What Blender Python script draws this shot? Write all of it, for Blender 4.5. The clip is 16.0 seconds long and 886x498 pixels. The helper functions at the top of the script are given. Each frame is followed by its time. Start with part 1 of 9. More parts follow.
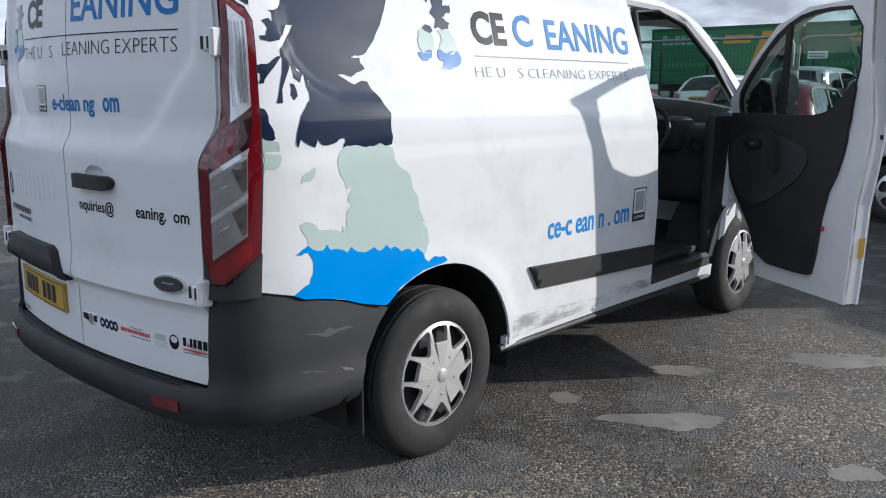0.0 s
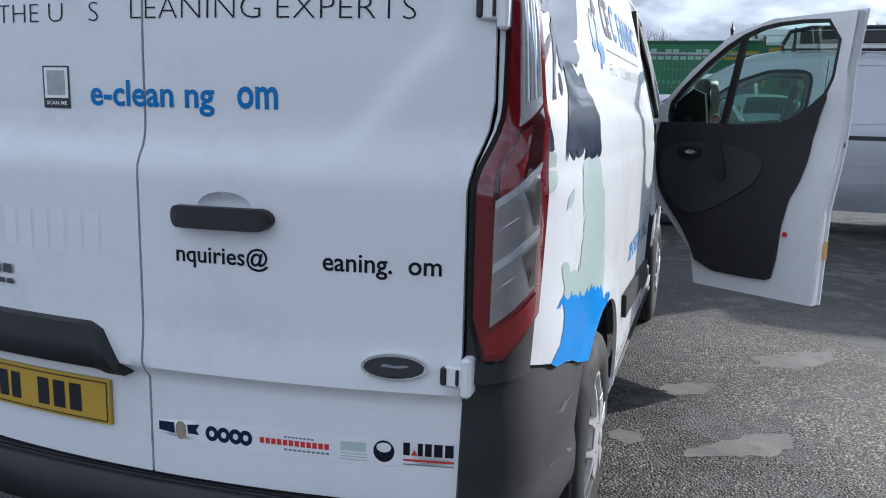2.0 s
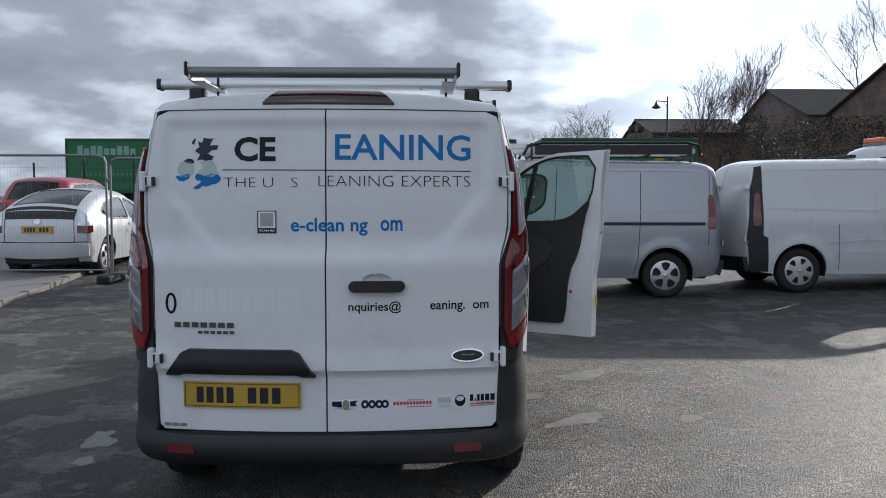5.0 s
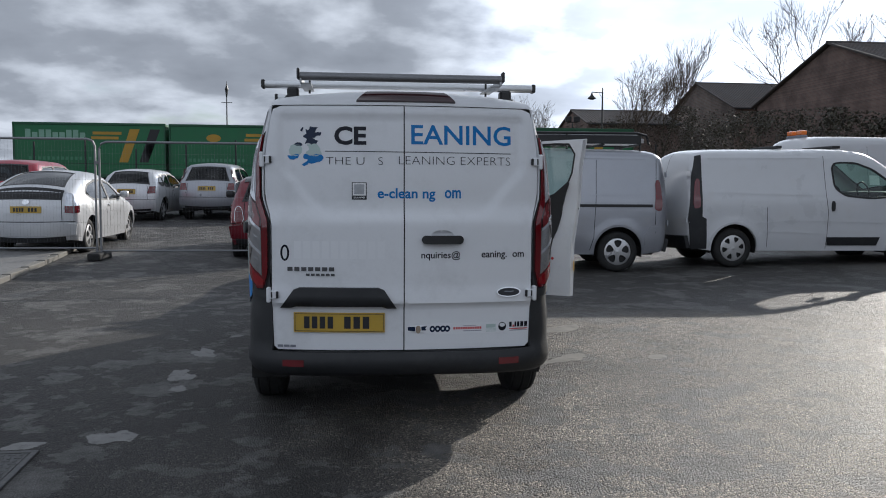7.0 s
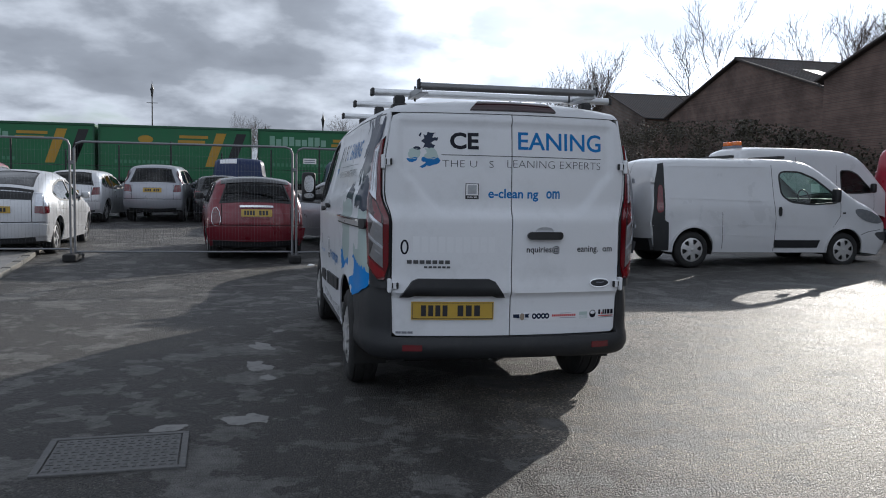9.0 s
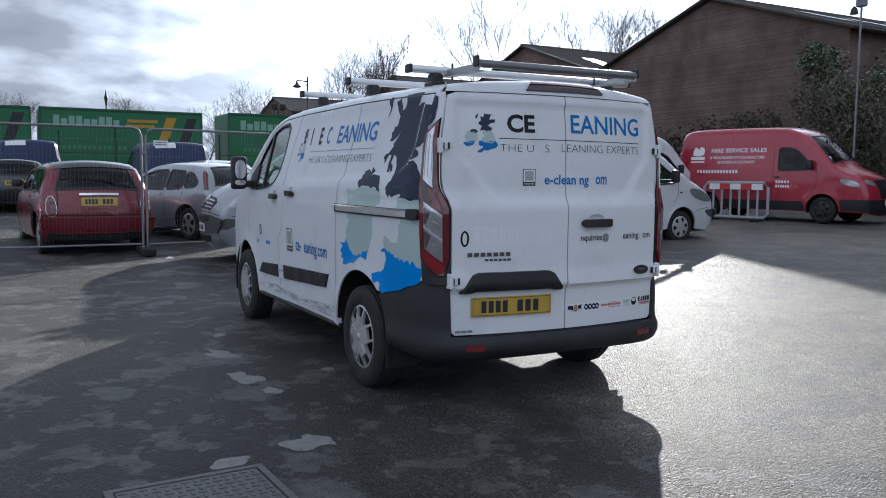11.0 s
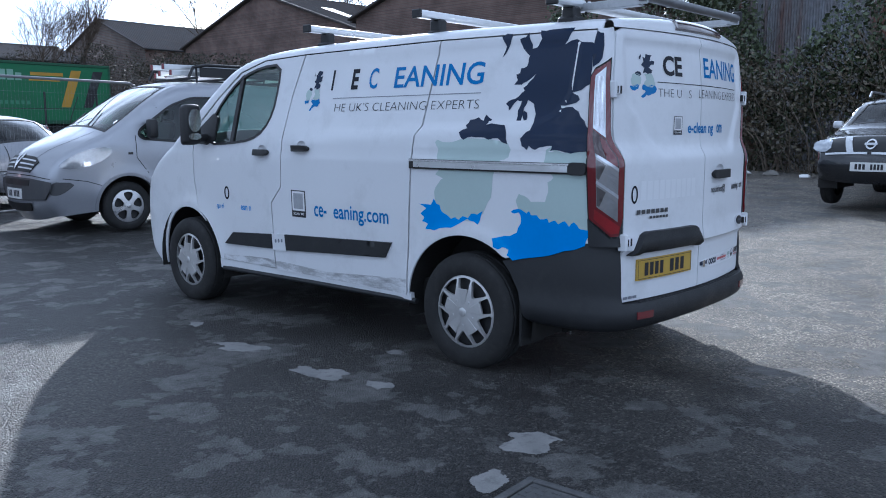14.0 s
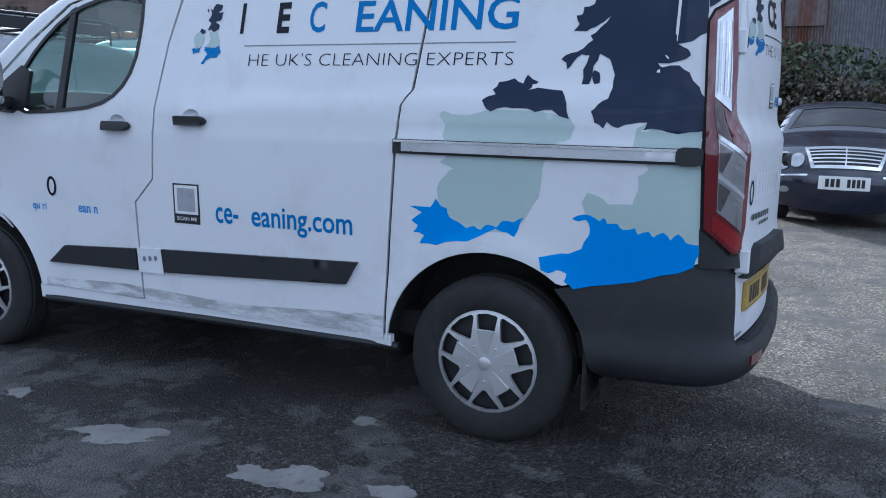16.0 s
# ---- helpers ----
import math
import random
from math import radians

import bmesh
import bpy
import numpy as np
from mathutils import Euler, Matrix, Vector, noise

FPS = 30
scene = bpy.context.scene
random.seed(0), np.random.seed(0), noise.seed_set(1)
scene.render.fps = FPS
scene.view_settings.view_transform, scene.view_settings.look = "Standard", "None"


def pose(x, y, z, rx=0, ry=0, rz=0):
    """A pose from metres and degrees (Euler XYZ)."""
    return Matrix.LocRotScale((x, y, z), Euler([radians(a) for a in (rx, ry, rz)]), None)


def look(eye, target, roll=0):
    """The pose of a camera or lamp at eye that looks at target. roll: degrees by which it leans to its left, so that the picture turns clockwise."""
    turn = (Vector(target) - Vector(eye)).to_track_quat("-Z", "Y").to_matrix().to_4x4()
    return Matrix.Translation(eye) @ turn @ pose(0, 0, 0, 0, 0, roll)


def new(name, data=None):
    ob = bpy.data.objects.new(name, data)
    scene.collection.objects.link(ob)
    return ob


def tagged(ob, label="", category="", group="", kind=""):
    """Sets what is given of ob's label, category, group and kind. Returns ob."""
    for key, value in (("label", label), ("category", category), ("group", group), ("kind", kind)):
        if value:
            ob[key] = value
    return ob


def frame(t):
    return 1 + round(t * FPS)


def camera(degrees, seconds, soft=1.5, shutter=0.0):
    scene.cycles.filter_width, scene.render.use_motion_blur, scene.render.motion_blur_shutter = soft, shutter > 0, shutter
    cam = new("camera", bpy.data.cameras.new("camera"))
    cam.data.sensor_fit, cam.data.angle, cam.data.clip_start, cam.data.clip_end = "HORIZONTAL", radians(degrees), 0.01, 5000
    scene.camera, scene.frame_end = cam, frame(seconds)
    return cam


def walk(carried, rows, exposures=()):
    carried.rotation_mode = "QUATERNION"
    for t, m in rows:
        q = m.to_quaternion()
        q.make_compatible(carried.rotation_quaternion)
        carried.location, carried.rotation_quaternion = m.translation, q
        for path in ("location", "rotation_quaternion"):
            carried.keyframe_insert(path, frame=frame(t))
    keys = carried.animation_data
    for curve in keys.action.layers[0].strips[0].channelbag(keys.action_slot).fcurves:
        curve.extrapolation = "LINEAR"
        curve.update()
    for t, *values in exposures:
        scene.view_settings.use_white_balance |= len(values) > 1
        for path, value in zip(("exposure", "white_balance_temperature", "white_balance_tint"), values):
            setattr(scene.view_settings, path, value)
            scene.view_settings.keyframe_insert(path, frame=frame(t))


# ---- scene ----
cam = camera(56.6, 16.0, 1.0)
PATH = [
    (0, (3.031, -2.293, 1.441), (1.717, -0.836, 1.058), 0.2),
    (0.5, (2.544, -2.359, 1.423), (1.376, -0.783, 1.033), 1.6),
    (1, (2.07, -2.413, 1.429), (1.045, -0.736, 1.057), 1.6),
    (1.5, (1.62, -2.448, 1.414), (0.74, -0.687, 1.065), 1.1),
    (2, (1.241, -2.558, 1.378), (0.637, -0.684, 1.031), 1.3),
    (2.5, (1.037, -2.825, 1.407), (0.699, -0.88, 1.083), 0.6),
    (3, (0.905, -3.133, 1.45), (0.743, -1.155, 1.202), -0.2),
    (3.5, (0.711, -3.443, 1.471), (0.672, -1.451, 1.289), -0.0),
    (4, (0.579, -3.805, 1.493), (0.61, -1.81, 1.354), -0.4),
    (4.2, (0.557, -3.966, 1.511), (0.582, -1.971, 1.374), -0.6),
    (6.3, (-0.066, -5.322, 1.478), (0.081, -3.33, 1.369), 1.0),
    (6.5, (-0.16, -5.438, 1.462), (0.015, -3.449, 1.341), 0.5),
    (7, (-0.274, -5.699, 1.438), (-0.065, -3.719, 1.282), 0.4),
    (7.5, (-0.504, -6.003, 1.427), (-0.244, -4.027, 1.265), 0.0),
    (8, (-0.789, -6.172, 1.41), (-0.49, -4.199, 1.278), -0.1),
    (8.2, (-0.931, -6.165, 1.41), (-0.604, -4.196, 1.283), 0.1),
    (10.3, (-2.529, -5.438, 1.374), (-1.834, -3.572, 1.181), 0.9),
    (10.5, (-2.658, -5.335, 1.389), (-1.895, -3.496, 1.198), 0.6),
    (11, (-3.016, -5.027, 1.405), (-2.077, -3.27, 1.227), 0.5),
    (11.5, (-3.269, -4.689, 1.378), (-2.206, -3.006, 1.184), 1.2),
    (12, (-3.539, -4.358, 1.371), (-2.387, -2.738, 1.151), 1.4),
    (12.5, (-3.841, -4.03, 1.385), (-2.617, -2.464, 1.157), 1.1),
    (13, (-4.114, -3.695, 1.343), (-2.868, -2.15, 1.096), 0.6),
    (13.5, (-4.387, -3.375, 1.336), (-3.044, -1.917, 1.063), -0.1),
    (14, (-4.506, -3.02, 1.373), (-3.031, -1.7, 1.087), 0.0),
    (14.5, (-4.452, -2.583, 1.374), (-2.904, -1.348, 1.095), 0.2),
    (15, (-4.378, -2.074, 1.388), (-2.725, -0.986, 1.099), 0.2),
    (15.5, (-4.176, -1.576, 1.355), (-2.443, -0.631, 1.038), 0.1),
    (16, (-3.896, -1.137, 1.347), (-2.101, -0.326, 0.998), 1.0),
]
walk(cam, [(t, look(eye, target, roll)) for t, eye, target, roll in PATH],
     [(0, 0.1, 5800, 10), (1.5, 0.18, 5650, 10), (2.5, 0.48, 5600, 10), (3.0, 0.42, 5600, 10), (3.5, 0.2, 5600, 10), (4.2, 0.0, 5750, 10), (7, -0.24, 6000, 10), (8.2, -0.24, 6000, 10), (10.5, -0.06, 5750, 10), (12.5, 0.28, 5450, 10), (13.5, 0.42, 5200, 10), (14.5, 0.42, 5050, 10), (16, 0.54, 5150, 10)])

# ---------------------------------------------------------------- light
SUN_AZ, SUN_EL = 41.0, 18.5        # degrees clockwise from +y, and above the horizon
sun_dir = Vector((math.sin(radians(SUN_AZ)) * math.cos(radians(SUN_EL)),
                  math.cos(radians(SUN_AZ)) * math.cos(radians(SUN_EL)), math.sin(radians(SUN_EL))))
sun = new("sun", bpy.data.lights.new("sun", "SUN"))
sun.data.energy, sun.data.angle, sun.data.color = 4.2, radians(0.6), (1.0, 0.90, 0.76)
sun.matrix_world = look((0, 0, 30), Vector((0, 0, 30)) - sun_dir)


def build_world():
    world = bpy.data.worlds.new("sky")
    scene.world = world
    world.use_nodes = True
    nt = world.node_tree
    nt.nodes.clear()
    N = nt.nodes.new
    L = nt.links.new
    out, bg = N("ShaderNodeOutputWorld"), N("ShaderNodeBackground")
    sky = N("ShaderNodeTexSky")
    sky.sky_type, sky.sun_disc = "NISHITA", False
    sky.sun_elevation, sky.sun_rotation = radians(SUN_EL), radians(SUN_AZ)
    sky.air_density, sky.dust_density, sky.ozone_density = 1.0, 0.7, 1.5
    tc = N("ShaderNodeTexCoord")
    # flatten the dome so that clouds shrink towards the horizon
    sep, com = N("ShaderNodeSeparateXYZ"), N("ShaderNodeCombineXYZ")
    L(tc.outputs["Generated"], sep.inputs[0])
    lift = N("ShaderNodeMath"); lift.operation = "ADD"; lift.inputs[1].default_value = 0.30
    L(sep.outputs[2], lift.inputs[0])
    for k in range(2):
        dv = N("ShaderNodeMath"); dv.operation = "DIVIDE"
        L(sep.outputs[k], dv.inputs[0]); L(lift.outputs[0], dv.inputs[1]); L(dv.outputs[0], com.inputs[k])
    big = N("ShaderNodeTexNoise")
    big.inputs["Scale"].default_value, big.inputs["Detail"].default_value, big.inputs["Roughness"].default_value = 1.75, 9, 0.52
    big.inputs["Distortion"].default_value = 0.1
    L(com.outputs[0], big.inputs["Vector"])
    cover = N("ShaderNodeMapRange"); cover.interpolation_type = "SMOOTHSTEP"
    cover.inputs[1].default_value, cover.inputs[2].default_value = 0.28, 0.42
    L(big.outputs["Fac"], cover.inputs[0])
    # cloud tone: thick parts grey, thin parts bright
    tone = N("ShaderNodeValToRGB")
    tone.color_ramp.elements[0].position, tone.color_ramp.elements[0].color = 0.40, (9.6, 10.0, 10.6, 1)
    tone.color_ramp.elements[1].position, tone.color_ramp.elements[1].color = 0.66, (3.7, 3.95, 4.4, 1)
    e = tone.color_ramp.elements.new(0.52); e.color = (4.8, 5.1, 5.6, 1)
    fine = N("ShaderNodeTexNoise")
    fine.inputs["Scale"].default_value, fine.inputs["Detail"].default_value = 4.2, 9
    L(com.outputs[0], fine.inputs["Vector"])
    avg = N("ShaderNodeMath"); avg.operation = "MULTIPLY_ADD"
    avg.inputs[1].default_value, avg.inputs[2].default_value = 0.42, -0.035
    L(fine.outputs["Fac"], avg.inputs[0])
    add = N("ShaderNodeMath"); add.operation = "MULTIPLY_ADD"; add.inputs[1].default_value = 0.65
    L(big.outputs["Fac"], add.inputs[0]); L(avg.outputs[0], add.inputs[2]); L(add.outputs[0], tone.inputs[0])
    # thin cloud glows around the sun
    dot = N("ShaderNodeVectorMath"); dot.operation = "DOT_PRODUCT"; dot.inputs[1].default_value = sun_dir
    L(tc.outputs["Generated"], dot.inputs[0])
    glow = N("ShaderNodeMapRange"); glow.interpolation_type = "SMOOTHERSTEP"
    glow.inputs[1].default_value, glow.inputs[2].default_value = 0.76, 1.0
    glow.inputs[3].default_value, glow.inputs[4].default_value = 1.0, 3.7
    L(dot.outputs["Value"], glow.inputs[0])
    # clouds facing the sun are brighter than those seen from their shaded side
    face = N("ShaderNodeMapRange"); face.interpolation_type = "SMOOTHSTEP"
    face.inputs[1].default_value, face.inputs[2].default_value = -0.7, 0.55
    face.inputs[3].default_value, face.inputs[4].default_value = 1.38, 0.86
    L(dot.outputs["Value"], face.inputs[0])
    both = N("ShaderNodeMath"); both.operation = "MULTIPLY"
    L(glow.outputs[0], both.inputs[0]); L(face.outputs[0], both.inputs[1])
    lit = N("ShaderNodeVectorMath"); lit.operation = "SCALE"
    L(tone.outputs[0], lit.inputs[0]); L(both.outputs[0], lit.inputs[3])
    mix = N("ShaderNodeMix"); mix.data_type = "RGBA"
    L(cover.outputs[0], mix.inputs["Factor"]); L(sky.outputs[0], mix.inputs["A"]); L(lit.outputs[0], mix.inputs["B"])
    L(mix.outputs["Result"], bg.inputs["Color"])
    bg.inputs["Strength"].default_value = 0.098
    L(bg.outputs[0], out.inputs[0])


build_world()

# ---------------------------------------------------------------- materials
def shader(name):
    m = bpy.data.materials.new(name)
    m.use_nodes = True
    nt = m.node_tree
    b = nt.nodes["Principled BSDF"]
    return m, nt, b


def noise_tex(nt, scale, detail=5, rough=0.55, coord="Object"):
    tc = nt.nodes.new("ShaderNodeTexCoord")
    n = nt.nodes.new("ShaderNodeTexNoise")
    n.inputs["Scale"].default_value, n.inputs["Detail"].default_value, n.inputs["Roughness"].default_value = scale, detail, rough
    nt.links.new(tc.outputs[coord], n.inputs["Vector"])
    return n


def ramp(nt, src, stops):
    r = nt.nodes.new("ShaderNodeValToRGB")
    while len(r.color_ramp.elements) < len(stops):
        r.color_ramp.elements.new(0.5)
    for e, (p, c) in zip(r.color_ramp.elements, stops):
        e.position, e.color = p, (*c, 1) if len(c) == 3 else c
    nt.links.new(src, r.inputs[0])
    return r


def mixc(nt, fac, a, b, mode="MIX"):
    m = nt.nodes.new("ShaderNodeMix")
    m.data_type, m.blend_type = "RGBA", mode
    for key, v in (("Factor", fac), ("A", a), ("B", b)):
        sock = m.inputs[key] if key == "Factor" else [s for s in m.inputs if s.name == key and s.type == "RGBA"][0]
        if hasattr(v, "links"):
            nt.links.new(v, sock)
        else:
            sock.default_value = v if key == "Factor" else (*v, 1)
    return [s for s in m.outputs if s.type == "RGBA"][0]


def bump(nt, b, src, strength, dist):
    n = nt.nodes.new("ShaderNodeBump")
    n.inputs["Strength"].default_value, n.inputs["Distance"].default_value = strength, dist
    nt.links.new(src, n.inputs["Height"])
    nt.links.new(n.outputs[0], b.inputs["Normal"])
    return n


def plain(name, col, rough=0.5, metal=0.0, var=0.12, scale=3.0, fine=60.0, coat=0.0, grain=0.0, dirt=0.0, dirt_col=(0.16, 0.14, 0.12), each=0.0, spec=0.5):
    """A surface with variation at two scales, patchy dirt and a fine grain."""
    m, nt, b = shader(name)
    n1, n2 = noise_tex(nt, scale, 6), noise_tex(nt, fine, 4)
    lo, hi = tuple(c * (1 - var) for c in col), tuple(min(1, c * (1 + var)) for c in col)
    r1 = ramp(nt, n1.outputs["Fac"], [(0.3, lo), (0.7, hi)])
    c = mixc(nt, 0.25, r1.outputs[0], ramp(nt, n2.outputs["Fac"], [(0.35, lo), (0.65, hi)]).outputs[0])
    if dirt:
        n3 = noise_tex(nt, scale * 2.3, 9, 0.68)
        mask = ramp(nt, n3.outputs["Fac"], [(0.52, (0, 0, 0)), (0.72, (dirt, dirt, dirt))])
        c = mixc(nt, mask.outputs[0], c, dirt_col)
    if each:
        info = nt.nodes.new("ShaderNodeObjectInfo")
        r = ramp(nt, info.outputs["Random"], [(0.0, (1 - each,) * 3), (1.0, (1, 1, 1))])
        c = mixc(nt, 1.0, c, r.outputs[0], "MULTIPLY")
    nt.links.new(c, b.inputs["Base Color"])
    rr = ramp(nt, n1.outputs["Fac"], [(0.3, (max(0.02, rough * 0.8),) * 3), (0.75, (min(1, rough * 1.25),) * 3)])
    nt.links.new(rr.outputs[0], b.inputs["Roughness"])
    b.inputs["Metallic"].default_value = metal
    b.inputs["Specular IOR Level"].default_value = spec
    b.inputs["Coat Weight"].default_value = coat
    b.inputs["Coat Roughness"].default_value = 0.06
    if grain:
        bump(nt, b, n2.outputs["Fac"], grain, 0.002)
    return m


def glass(name, tint, gloss_rough=0.02, base=0.075):
    """Thin vehicle or lamp glass: clear with a tint, and a mirror by Fresnel."""
    m = bpy.data.materials.new(name)
    m.use_nodes = True
    nt = m.node_tree
    nt.nodes.remove(nt.nodes["Principled BSDF"])
    out = nt.nodes["Material Output"]
    tr, gl, mx, lw, pw, sc = (nt.nodes.new(k) for k in ("ShaderNodeBsdfTransparent", "ShaderNodeBsdfGlossy", "ShaderNodeMixShader", "ShaderNodeLayerWeight", "ShaderNodeMath", "ShaderNodeMath"))
    tr.inputs[0].default_value = (*tint, 1)
    gl.inputs["Roughness"].default_value = gloss_rough
    lw.inputs[0].default_value = 0.5
    pw.operation, pw.inputs[1].default_value = "POWER", 3.4
    sc.operation, sc.inputs[1].default_value, sc.inputs[2].default_value = "MULTIPLY_ADD", 0.88, base
    nt.links.new(lw.outputs["Facing"], pw.inputs[0]); nt.links.new(pw.outputs[0], sc.inputs[0])
    nt.links.new(sc.outputs[0], mx.inputs[0]); nt.links.new(tr.outputs[0], mx.inputs[1]); nt.links.new(gl.outputs[0], mx.inputs[2])
    nt.links.new(mx.outputs[0], out.inputs[0])
    return m


M = {}
M["white_paint"] = plain("white_paint", (0.67, 0.68, 0.70), 0.40, var=0.025, scale=1.6, coat=0.30, spec=0.03, dirt=0.36, dirt_col=(0.45, 0.455, 0.46))
M["white_paint_b"] = plain("white_paint_other", (0.57, 0.575, 0.59), 0.32, var=0.04, scale=1.4, coat=0.5, dirt=0.22, dirt_col=(0.48, 0.46, 0.42))
M["silver_paint"] = plain("silver_paint", (0.33, 0.34, 0.37), 0.34, 0.5, var=0.05, coat=0.6, dirt=0.15, dirt_col=(0.3, 0.29, 0.27))
M["silver_light"] = plain("silver_light_paint", (0.60, 0.61, 0.63), 0.34, 0.3, var=0.05, coat=0.6, dirt=0.1, dirt_col=(0.35, 0.34, 0.32))
M["red_paint"] = plain("red_paint", (0.33, 0.014, 0.035), 0.32, var=0.08, coat=0.6, dirt=0.12, dirt_col=(0.2, 0.1, 0.1))
M["dark_red_paint"] = plain("dark_red_paint", (0.15, 0.008, 0.018), 0.3, 0.2, var=0.08, coat=0.7, dirt=0.08)
M["black_paint"] = plain("black_paint", (0.012, 0.013, 0.016), 0.25, 0.1, var=0.2, coat=0.8, dirt=0.06)
M["blue_black_paint"] = plain("blue_black_paint", (0.012, 0.016, 0.035), 0.22, 0.2, var=0.2, coat=0.8, dirt=0.06)
M["navy_paint"] = plain("navy_paint", (0.012, 0.026, 0.080), 0.45, var=0.12, coat=0.1, spec=0.3, dirt=0.1)
M["black_plastic"] = plain("black_plastic", (0.013, 0.014, 0.016), 0.58, var=0.2, scale=4, grain=0.25, fine=900, dirt=0.14, dirt_col=(0.085, 0.08, 0.075))
M["bumper_grey"] = plain("bumper_grey", (0.055, 0.056, 0.060), 0.55, var=0.15, scale=4, grain=0.2, fine=700, dirt=0.2, dirt_col=(0.12, 0.11, 0.10))
M["trim_black"] = plain("trim_black", (0.012, 0.012, 0.013), 0.5, var=0.2, grain=0.1, fine=700)
M["rubber"] = plain("tyre_rubber", (0.014, 0.014, 0.014), 0.85, var=0.25, scale=9, grain=0.3, fine=300, dirt=0.30, dirt_col=(0.06, 0.055, 0.05))
M["seam"] = plain("seam_dark", (0.006, 0.006, 0.007), 0.9, var=0.1)
M["hubcap"] = plain("hubcap_silver", (0.54, 0.535, 0.53), 0.34, 0.5, var=0.08, scale=6, dirt=0.25, dirt_col=(0.22, 0.2, 0.18))
M["alloy"] = plain("alloy_wheel", (0.55, 0.55, 0.56), 0.3, 0.7, var=0.08, dirt=0.25, dirt_col=(0.2, 0.18, 0.16))
M["chrome"] = plain("chrome", (0.75, 0.76, 0.77), 0.12, 1.0, var=0.04)
M["aluminium"] = plain("aluminium", (0.60, 0.61, 0.62), 0.34, 0.9, var=0.06, scale=5, dirt=0.15)
# fence steel: galvanised steel again, with shade put into a darker colour
M["fence_steel"] = plain("shaded_fence_steel", (0.22, 0.225, 0.235), 0.55, 0.6, var=0.2, scale=8, dirt=0.3, dirt_col=(0.1, 0.09, 0.08))
# darker than the aluminium bars: puts the roller's shaded side into its colour
M["dark_steel"] = plain("darkened_steel", (0.19, 0.193, 0.20), 0.45, 0.6, var=0.2, scale=8, dirt=0.25, dirt_col=(0.12, 0.11, 0.10))
M["steel"] = plain("galvanised_steel", (0.42, 0.43, 0.44), 0.5, 0.75, var=0.15, scale=8, dirt=0.25, dirt_col=(0.2, 0.19, 0.18))
M["interior"] = plain("interior_plastic", (0.018, 0.018, 0.020), 0.65, var=0.25, scale=5, grain=0.3, fine=500)
M["interior_grey"] = plain("interior_grey", (0.032, 0.033, 0.036), 0.6, var=0.2, scale=5, grain=0.3, fine=500)
M["seat_cloth"] = plain("seat_cloth", (0.03, 0.03, 0.034), 0.95, var=0.3, scale=20, grain=0.5, fine=800)
M["under"] = plain("underbody", (0.015, 0.014, 0.013), 0.9, var=0.3)
M["red_lens"] = plain("red_lens", (0.115, 0.002, 0.006), 0.10, var=0.12, scale=9, coat=0.9)
M["bright_red_lens"] = plain("bright_red_lens", (0.20, 0.004, 0.008), 0.12, var=0.15, scale=14, coat=0.9)
M["dark_red_lens"] = plain("dark_red_lens", (0.13, 0.014, 0.018), 0.14, var=0.15, scale=9, coat=0.9)
M["smoked_lens"] = plain("smoked_lens", (0.030, 0.005, 0.007), 0.14, var=0.15, scale=9, coat=0.9)
M["clear_lens"] = plain("clear_lens", (0.60, 0.62, 0.66), 0.14, 0.55, var=0.12, scale=30, coat=0.9)
M["dark_lens"] = plain("dark_lens", (0.10, 0.09, 0.09), 0.15, 0.3, var=0.2, scale=20, coat=0.9)
M["grey_lens"] = plain("grey_lens", (0.34, 0.335, 0.34), 0.14, 0.5, var=0.12, scale=16, coat=0.9)
M["amber_lens"] = plain("amber_lens", (0.75, 0.19, 0.04), 0.2, var=0.12, coat=0.6)
M["headlamp"] = plain("headlamp", (0.40, 0.42, 0.45), 0.12, 0.6, var=0.2, scale=16, coat=1.0)
M["plate_yellow"] = plain("plate_yellow", (0.46, 0.30, 0.035), 0.4, var=0.06, dirt=0.2, coat=0.2)
M["plate_white"] = plain("plate_white", (0.72, 0.72, 0.70), 0.4, var=0.05, dirt=0.15, coat=0.2)
M["ink"] = plain("ink_black", (0.012, 0.013, 0.018), 0.45, var=0.15)
M["vinyl_navy"] = plain("vinyl_navy", (0.010, 0.020, 0.048), 0.40, var=0.12, scale=3, spec=0.06, coat=0.35)
M["vinyl_blue"] = plain("vinyl_blue", (0.004, 0.24, 0.70), 0.40, var=0.06, scale=3, spec=0.06, coat=0.35)
M["vinyl_light_blue"] = plain("vinyl_light_blue", (0.03, 0.24, 0.62), 0.45, var=0.06, scale=3, spec=0.08, coat=0.2)
M["vinyl_sage"] = plain("vinyl_sage", (0.42, 0.51, 0.49), 0.40, var=0.04, scale=3, coat=0.3, spec=0.05)
M["vinyl_text_blue"] = plain("vinyl_text_blue", (0.012, 0.155, 0.42), 0.45, var=0.06, spec=0.08, coat=0.2)
M["vinyl_dark"] = plain("vinyl_dark_grey", (0.010, 0.011, 0.018), 0.5, var=0.12, spec=0.08, coat=0.2)
M["vinyl_grey"] = plain("vinyl_grey", (0.20, 0.21, 0.24), 0.4, var=0.1, spec=0.08, coat=0.2)
M["vinyl_white"] = plain("vinyl_white", (0.74, 0.74, 0.74), 0.4, var=0.05)
M["ghost"] = plain("ghost_residue", (0.685, 0.695, 0.715), 0.42, var=0.03, spec=0.32)
M["grey_label"] = plain("grey_label", (0.33, 0.34, 0.36), 0.5, var=0.15, scale=40)
M["sticker_red"] = plain("sticker_red", (0.5, 0.03, 0.03), 0.4, var=0.1)
